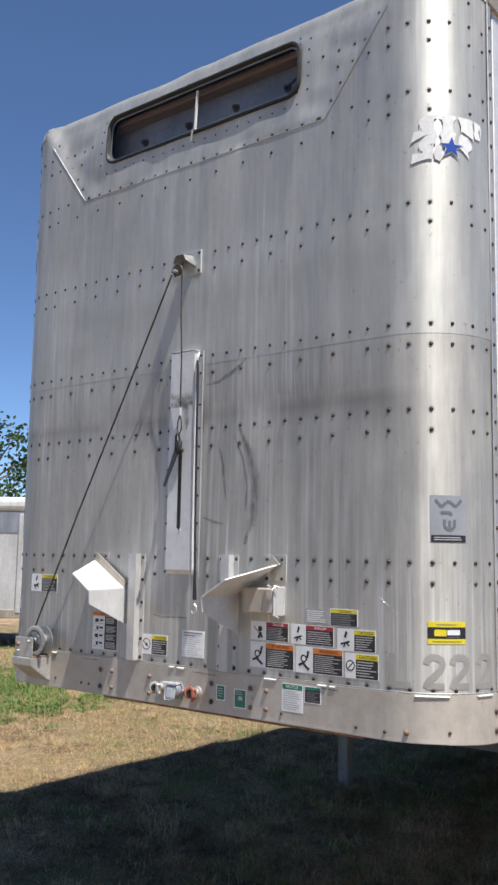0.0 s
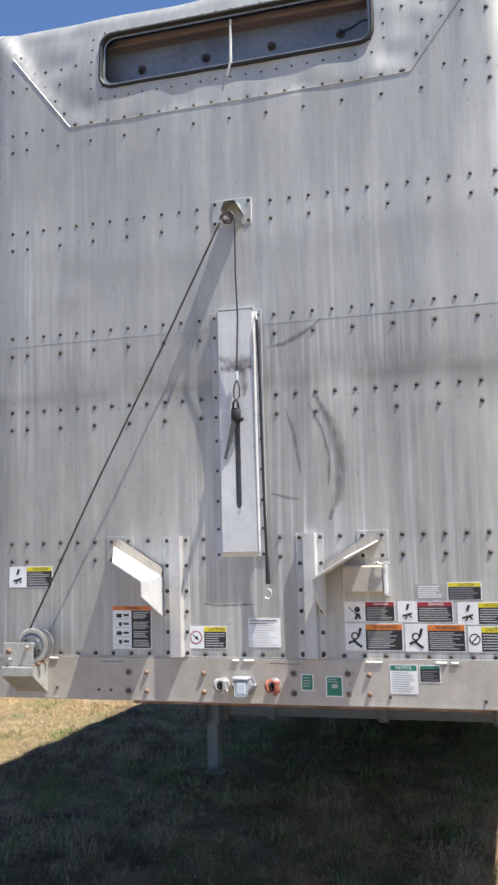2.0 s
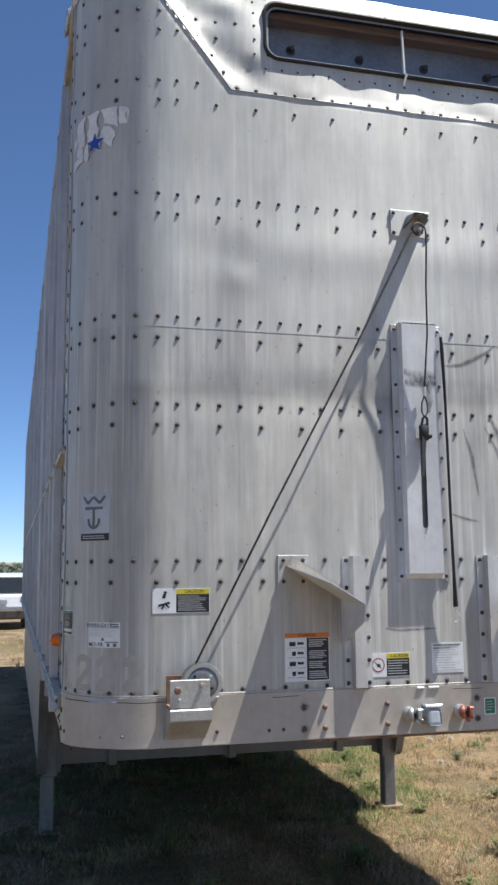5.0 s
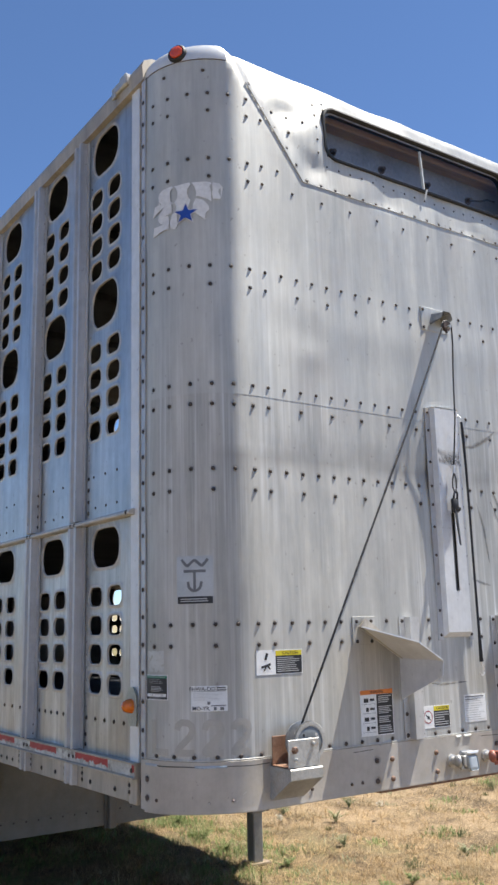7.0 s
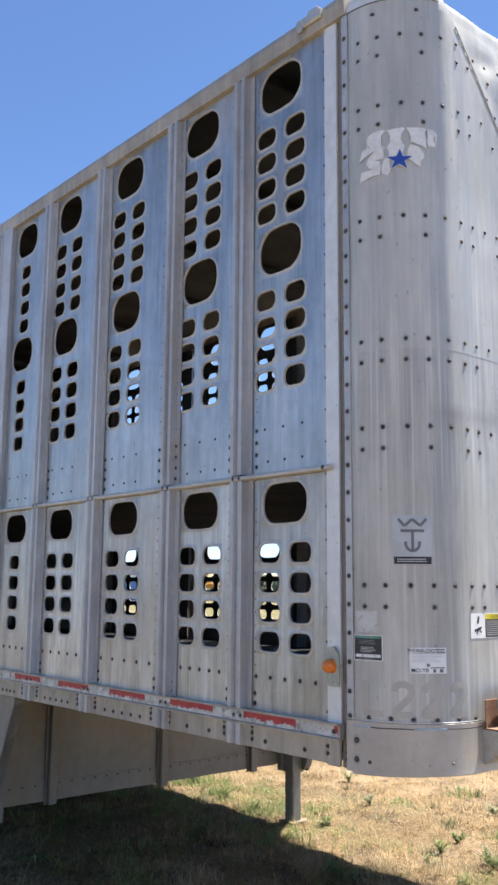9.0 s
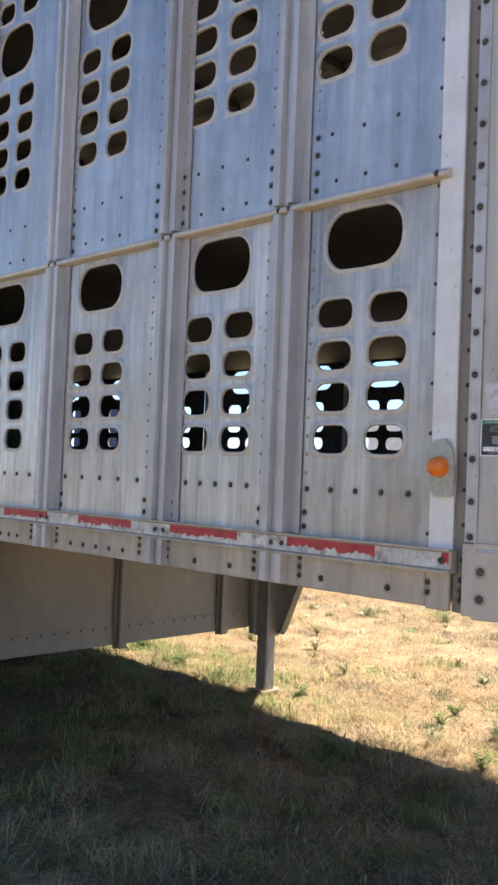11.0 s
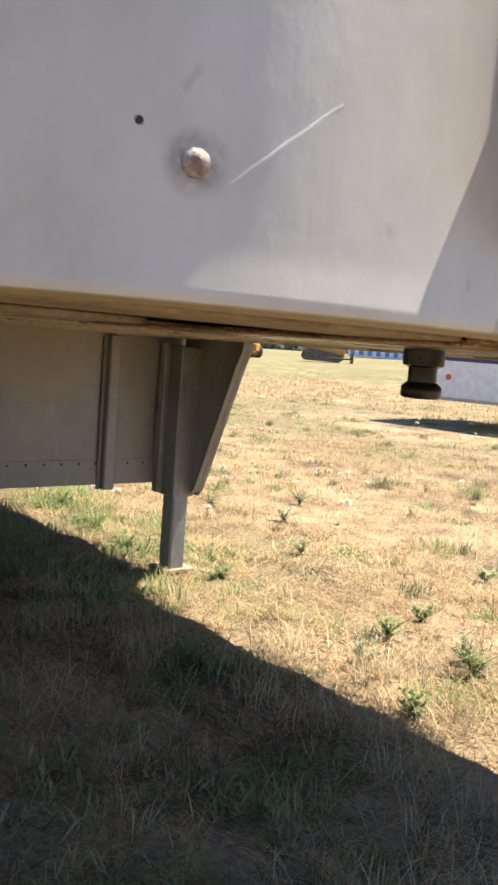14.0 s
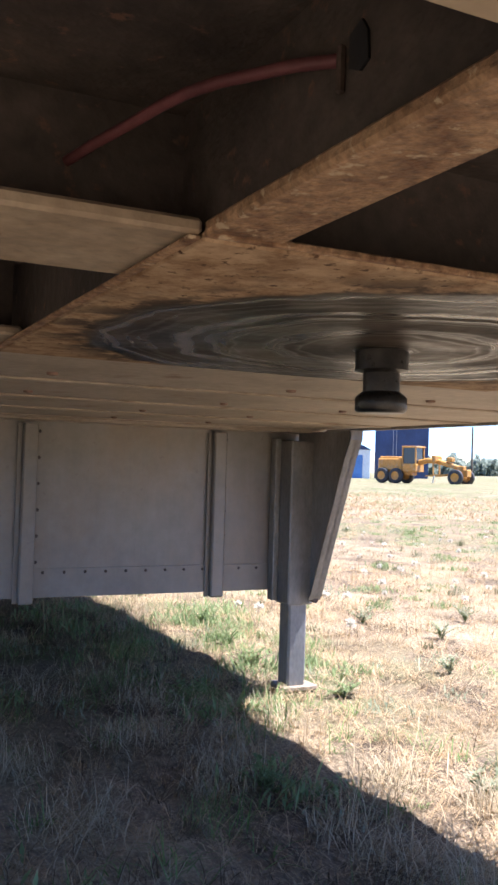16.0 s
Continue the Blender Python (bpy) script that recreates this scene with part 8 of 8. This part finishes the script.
part("main_beam", Form().tube([(-0.6, 0, 1.75), (0.3, 0, 2.0), (1.2, 0, 1.95), (2.6, 0, 1.62), (3.7, 0, 1.25)], [0.26, 0.24, 0.22, 0.2, 0.22], 8), M["cat_yellow"], g)
part("front_axle", Form().box(3.2, 3.75, -0.25, 0.25, 0.55, 1.6, 0.06).box(3.3, 3.55, -0.95, 0.95, 0.5, 0.72, 0.05).box(3.75, 4.15, -0.4, 0.4, 0.7, 1.3, 0.05), M["cat_yellow"], g)
part("lift_arms", Form().box(1.0, 1.35, -0.65, 0.65, 1.9, 2.45, 0.08).box(1.1, 1.2, -0.6, -0.5, 0.8, 2.0).box(1.1, 1.2, 0.5, 0.6, 0.8, 2.0).box(2.2, 2.7, -0.3, 0.3, 1.9, 2.3, 0.06), M["cat_yellow"], g)
part("drawbar", Form().tube([(3.3, 0, 0.95), (1.9, 0.3, 0.8), (0.9, 0.6, 0.75)], 0.09, 8).tube([(3.3, 0, 0.95), (1.9, -0.3, 0.8), (0.9, -0.6, 0.75)], 0.09, 8).spin([(0.5, -0.06), (0.7, -0.06), (0.7, 0.06), (0.5, 0.06), (0.5, -0.06)], (0.9, 0, 0.72), (0, 0, 1), 24), M["cat_yellow"], g)
part("blade", Form().box(0.85, 0.93, -1.7, 1.7, 0.12, 0.72, 0.02, turn=pose(0, 0, 0, 0, 12, 28)), M["zinc"], g)
for x in (-3.5, -2.15):
    for y in (-0.95, 0.95):
        wheel("rear_wheel", g, (x, y, 0.64), 0.66, 0.36)
for y in (-1.05, 1.05):
    wheel("front_wheel", g, (3.43, y, 0.64), 0.66, 0.34)

# tracked bulldozer
b = thing("bulldozer", "dusty tan bulldozer with a raised blade in the field", "bulldozer")
placed(b, 49.2, 51.6, math.degrees(math.atan2(-3.0, 3.2)))
for y in (-0.95, 0.95):
    loop = [(-1.75, 0.42), (-1.5, 0.12), (1.2, 0.06), (1.62, 0.30), (1.55, 0.62), (0.4, 0.85), (-1.1, 1.05), (-1.6, 0.85)]
    k = len(loop)
    v = [(x, y + s, z) for s in (-0.27, 0.27) for x, z in loop]
    part("track", Form().add(v, [(i, (i + 1) % k, k + (i + 1) % k, k + i) for i in range(k)] + [tuple(range(k)), tuple(range(k, 2 * k))]), M["track"], b)
part("hull", Form().box(-1.5, 1.7, -0.55, 0.55, 0.5, 1.55, 0.06).box(0.2, 1.75, -0.5, 0.5, 1.5, 1.75, 0.05), M["cat_yellow"], b)
cab = part("cab", Form().box(-1.2, 0.1, -0.65, 0.65, 1.5, 1.75, 0.03), M["cat_yellow"], b)
part("cab_roof", Form().box(-1.25, 0.15, -0.7, 0.7, 2.45, 2.58, 0.04), M["cat_yellow"], cab)
for x in (-1.15, 0.05):
    for y in (-0.6, 0.6):
        part("cab_post", Form().box(x - 0.05, x + 0.05, y - 0.05, y + 0.05, 1.7, 2.47), M["track"], cab)
part("cab_glass", Form().box(-1.05, -0.05, -0.55, 0.55, 1.72, 2.44), M["dark_glass"], cab)
part("push_arm", Form().box(0.3, 2.3, -1.32, -1.22, 0.32, 0.46, 0.02).box(0.3, 2.3, 1.22, 1.32, 0.32, 0.46, 0.02), M["track"], b)
part("blade", Form().box(2.25, 2.37, -1.45, 1.45, 0.08, 0.92, 0.03), M["track"], b)
part("exhaust", Form().rod((1.0, 0.2, 1.7), (1.0, 0.2, 2.3), 0.06, 10), M["track"], b)

# white camper with a blue stripe
r = thing("camper_trailer", "white camper trailer with a dark blue stripe parked on grass", "camper")
placed(r, 11.9, 7.0, math.degrees(math.atan2(-0.98, 0.2)))
body = part("body", Form().box(-3.1, 3.1, 0.0, 2.3, 0.45, 2.75, 0.06), M["rv_white"], r)
part("stripe", Form().box(-3.105, 3.0, -0.006, 0.0, 1.14, 1.28), M["rv_blue"], body)
part("corner_guard", Form().box(-3.12, -2.86, -0.010, 0.25, 0.47, 1.08, 0.01), M["bright"], body, "bright ribbed corner guard")
part("hatch", Form().box(-2.35, -0.9, -0.005, 0.01, 0.60, 1.02, 0.004), M["rv_white"], body)
part("reflector", Form().spin([(0.055, 0.0), (0.05, 0.01), (0.0, 0.012)], (-2.68, -0.001, 0.86), (0, -1, 0), 14), M["redlens"], body)
part("window", Form().box(-1.6, -0.4, -0.008, 0.01, 1.55, 2.15, 0.003), M["dark_glass"], body)
for x in (0.55, 1.35):
    wheel("wheel", r, (x, 0.18, 0.34), 0.34, 0.2, rim="zinc")
part("hitch", Form().box(3.1, 4.1, 1.05, 1.25, 0.42, 0.52, 0.02).rod((3.9, 1.15, 0.0), (3.9, 1.15, 0.5), 0.04, 10), M["track"], r)

# white sport utility car
c = thing("car", "white sport utility car standing on the dry field", "car")
placed(c, -1.9, 28.4, 90)
prof = [(-2.3, 0.35), (-2.38, 0.7), (-2.3, 1.0), (-2.05, 1.08), (-1.75, 1.66), (-1.2, 1.74), (0.2, 1.72), (0.65, 1.55), (1.15, 1.08), (2.1, 0.95), (2.32, 0.75), (2.35, 0.42), (2.2, 0.3), (-2.1, 0.3)]
k = len(prof)
v = [(x, y * (0.86 if z > 1.1 else 1.0), z) for y in (-0.92, 0.92) for x, z in prof]
body = part("body", Form().add(v, [(i, (i + 1) % k, k + (i + 1) % k, k + i) for i in range(k)] + [tuple(range(k)), tuple(range(k, 2 * k))]), M["car_white"], c)
for y in (-0.875, 0.875):
    s = 1 if y > 0 else -1
    part("side_glass", Form().plate([(x, y + s * 0.012 - s * 0.08 * (z - 1.1), z) for x, z in ((-1.75, 1.14), (0.95, 1.12), (0.5, 1.56), (-1.5, 1.6))], 0.01), M["dark_glass"], body)
    part("headlight", Form().box(2.12, 2.30, min(s * 0.6, s * 0.9), max(s * 0.6, s * 0.9), 0.72, 0.88, 0.03), M["bright"], body)
    part("tail_light", Form().box(-2.37, -2.2, min(s * 0.7, s * 0.9), max(s * 0.7, s * 0.9), 0.85, 1.1, 0.03), M["redlens"], body)
part("windscreen", Form().plate([(0.70, -0.68, 1.54), (1.16, -0.78, 1.12), (1.16, 0.78, 1.12), (0.70, 0.68, 1.54)], 0.01), M["dark_glass"], body)
part("rear_glass", Form().plate([(-2.06, -0.74, 1.12), (-1.80, -0.70, 1.6), (-1.80, 0.70, 1.6), (-2.06, 0.74, 1.12)], 0.01), M["dark_glass"], body)
part("rear_bumper", Form().box(-2.44, -2.25, -0.9, 0.9, 0.32, 0.62, 0.05), M["track"], body, "dark plastic rear bumper")
part("number_plate", Form().box(-2.395, -2.375, -0.26, 0.26, 0.78, 0.92, 0.006), M["ink"], body)
for x in (-1.4, 1.42):
    for y in (-0.82, 0.82):
        wheel("wheel", c, (x, y, 0.35), 0.355, 0.22, rim="zinc")

# a second, smaller livestock trailer, painted white
f2 = thing("stock_trailer", "white ribbed stock trailer parked on the grass", "trailer")
placed(f2, -11.9, 7.3, 36)
body = part("body", Form().box(-4.0, 2.0, 0.0, 2.3, 0.62, 2.55, 0.02), M["farm_white"], f2)
part("roof", Form().box(-4.05, 2.05, -0.05, 2.35, 2.55, 2.82, 0.10, seg=3), M["offwhite"], f2)
part("sill", Form().box(-4.0, 2.0, -0.03, 2.3, 0.56, 0.72, 0.01), M["rail"], f2)
for i in range(11):
    x = -3.9 + 0.57 * i
    part("rib", Form().box(x, x + 0.10, -0.045, 0.01, 0.66, 2.5, 0.01), M["farm_white"], f2)
part("upper_band", Form().box(-4.0, 2.0, -0.012, 0.0, 2.15, 2.53), M["side"], body)
for x, z, m in ((1.75, 1.40, "amber"), (1.75, 1.11, "redlens"), (1.30, 1.11, "redlens")):
    part("side_lamp", Form().spin([(0.05, 0.0), (0.045, 0.02), (0.0, 0.026)], (x, -0.0, z), (0, -1, 0), 12), M[m], f2)
for x in (-2.2, -1.4):
    wheel("wheel", f2, (x, 0.12, 0.36), 0.36, 0.22, rim="zinc")
part("jack", Form().rod((1.9, 1.1, 0.0), (1.9, 1.1, 0.7), 0.05, 10), M["track"], f2)


# buildings
def shed(name, x, y, heading, w, d, h, wall, roof, label, stripes=0, gable=0.0):
    s = thing(name, label, "building")
    placed(s, x, y, heading, -0.3)
    part("wall", Form().box(-w / 2, w / 2, 0, d, 0, h, 0.02), M[wall], s)
    rf = Form()
    if gable:
        rf.add([(-w / 2 - 0.2, -0.2, h), (w / 2 + 0.2, -0.2, h), (w / 2 + 0.2, d + 0.2, h), (-w / 2 - 0.2, d + 0.2, h), (-0.0, -0.2, h + gable), (0.0, d + 0.2, h + gable)], [(0, 1, 4), (2, 3, 5), (1, 2, 5, 4), (3, 0, 4, 5), (0, 3, 2, 1)])
    else:
        rf.box(-w / 2 - 0.15, w / 2 + 0.15, -0.15, d + 0.15, h, h + 0.25, 0.03)
    part("roof", rf, M[roof], s)
    for i in range(stripes):
        a = -w / 2 + w * (i + 0.3) / stripes
        part("door_panel", Form().box(a, a + w / stripes * 0.5, -0.06, 0.0, 0.25, h * 0.82, 0.01), M["clad_blue"], s)
    return s


def bearing(az, dist):
    return -0.8 + dist * math.sin(radians(az)), -0.2 + dist * math.cos(radians(az))


x, y = bearing(50.5, 118)
shed("storage_building", x, y, -50.5, 20, 8, 3.3, "clad_white", "clad_white", "long white storage building with a row of blue door panels", 18)
x, y = bearing(35.7, 128)
shed("grain_tower", x, y, -35.7, 7.4, 8, 11, "navy", "navy", "tall dark navy steel building")
part("ladder", Form().box(-1.2, -1.15, -0.15, -0.1, 0, 11).box(-0.75, -0.7, -0.15, -0.1, 0, 11), M["zinc"], bpy.data.objects["grain_tower"])
x, y = bearing(32.6, 124)
shed("farm_shed", x, y, -32.6, 5.0, 12, 4.2, "clad_white", "navy", "white metal shed with a dark gable roof", 1, 1.3)
x, y = bearing(40.0, 112)
pl = thing("utility_pole", "grey wooden utility pole standing in the field", "pole")
placed(pl, x, y, -40)
part("shaft", Form().rod((0, 0, -0.3), (0, 0, 6.6), 0.14, 10, 0.10), M["bark"], pl)


def tree(name, x, y, height, spread_r, seed, label, leaves=2600):
    rng = random.Random(seed)
    t = thing(name, label, "tree")
    z = rise(x, y)
    t.location = (x, y, z)
    tr = Form().tube([(0, 0, -0.2), (0.05, 0.02, height * 0.15), (-0.06, 0.05, height * 0.35), (0.04, 0, height * 0.6), (0, 0, height * 0.85)], [height * 0.035, height * 0.028, height * 0.022, height * 0.014, height * 0.004], 9)
    ends = []
    for i in range(26):
        a, zz = rng.uniform(0, 6.283), height * rng.uniform(0.22, 0.9)
        k = spread_r * rng.uniform(0.45, 1.0) * (1.1 - 0.75 * abs(zz / height - 0.45))
        e = Vector((k * math.cos(a), k * math.sin(a), zz + height * rng.uniform(0.02, 0.14)))
        tr.tube([(0, 0, zz * 0.86), e * 0.5 + Vector((0, 0, zz * 0.44)), e], [height * 0.010, height * 0.006, height * 0.002], 5)
        ends.append(e)
    part("trunk", tr, M["bark"], t)
    fm = Form()
    for i in range(leaves):
        e = rng.choice(ends)
        c = e + Vector((rng.gauss(0, 1), rng.gauss(0, 1), rng.gauss(0, 0.8))) * height * 0.055
        d = Vector((rng.gauss(0, 1), rng.gauss(0, 1), rng.gauss(0, 1))).normalized()
        s = d.orthogonal().normalized()
        w = height * rng.uniform(0.010, 0.022)
        fm.add([c - d * w, c + s * w * 0.6, c + d * w, c - s * w * 0.6], [(0, 1, 2, 3)])
    part("crown", fm, M["leaf"], t)
    return t


tree("tree", -36.0, 24.2, 8.0, 2.9, 3, "dark green leafy tree behind the white stock trailer")
tree("tree", -41.0, 25.5, 7.0, 2.8, 4, "dark green leafy tree at the field's edge", 1800)

# far woods and hills
rng = random.Random(14)
fm = Form()
for az0, az1, dist, lo, hi, count in ((37.0, 47.5, 300, 2.0, 9.0, 5200), (-12.0, 8.0, 420, 4.5, 7.5, 8200), (-62.0, -44.0, 320, 2.0, 8.0, 4200), (-40, -12, 430, 1.5, 5.0, 3000), (48, 75, 320, 2.0, 8.0, 3500)):
    for i in range(count):
        az = rng.uniform(az0, az1)
        lump = 0.5 + 0.5 * noise.noise((az * 1.3, 3.0, dist * 0.1)) + 0.35 * noise.noise((az * 5.0, 9.0, 1.0))
        if lump < rng.uniform(0.0, 0.45):
            continue
        x, y = bearing(az, dist + rng.uniform(-12, 12))
        c = Vector((x, y, rise(x, y) + rng.uniform(0, lo + (hi - lo) * max(lump, 0))))
        d = Vector((rng.gauss(0, 1), rng.gauss(0, 1), rng.gauss(0, 1))).normalized()
        s = d.orthogonal().normalized()
        w = rng.uniform(0.4, 1.1)
        fm.add([c - d * w, c + s * w, c + d * w, c - s * w], [(0, 1, 2, 3)])
# Distance haze is mixed into the leaf colour, paler and greyer than near trees.
M["hazed_leaf"] = blades("hazed_far_leaves", (0.16, 0.19, 0.14), (0.25, 0.275, 0.21), 0.3)
woods = part("far_woods", fm, M["hazed_leaf"])
tagged(woods, "low green woods along the far edge of the fields, paled by painted haze", "trees", kind="stuff")
fm = Form()
azs = spread(-180, 180, 181)
for j in range(2):
    fm.grid(lambda a, k: (*bearing(a, (520, 900)[j] + 260 * k), -3 + (20.0 + 12.0 * j) * k * (0.55 + 0.9 * max(0.0, noise.noise((math.cos(radians(a)) * 2.2, math.sin(radians(a)) * 2.2, 4.0 + j)) + 0.3))), azs, (0, 0.35, 0.7, 1.0), 0, True)
hills = part("backdrop_hills", fm, M["hill"])
tagged(hills, "low golden hills on the horizon", "hills", kind="structure")
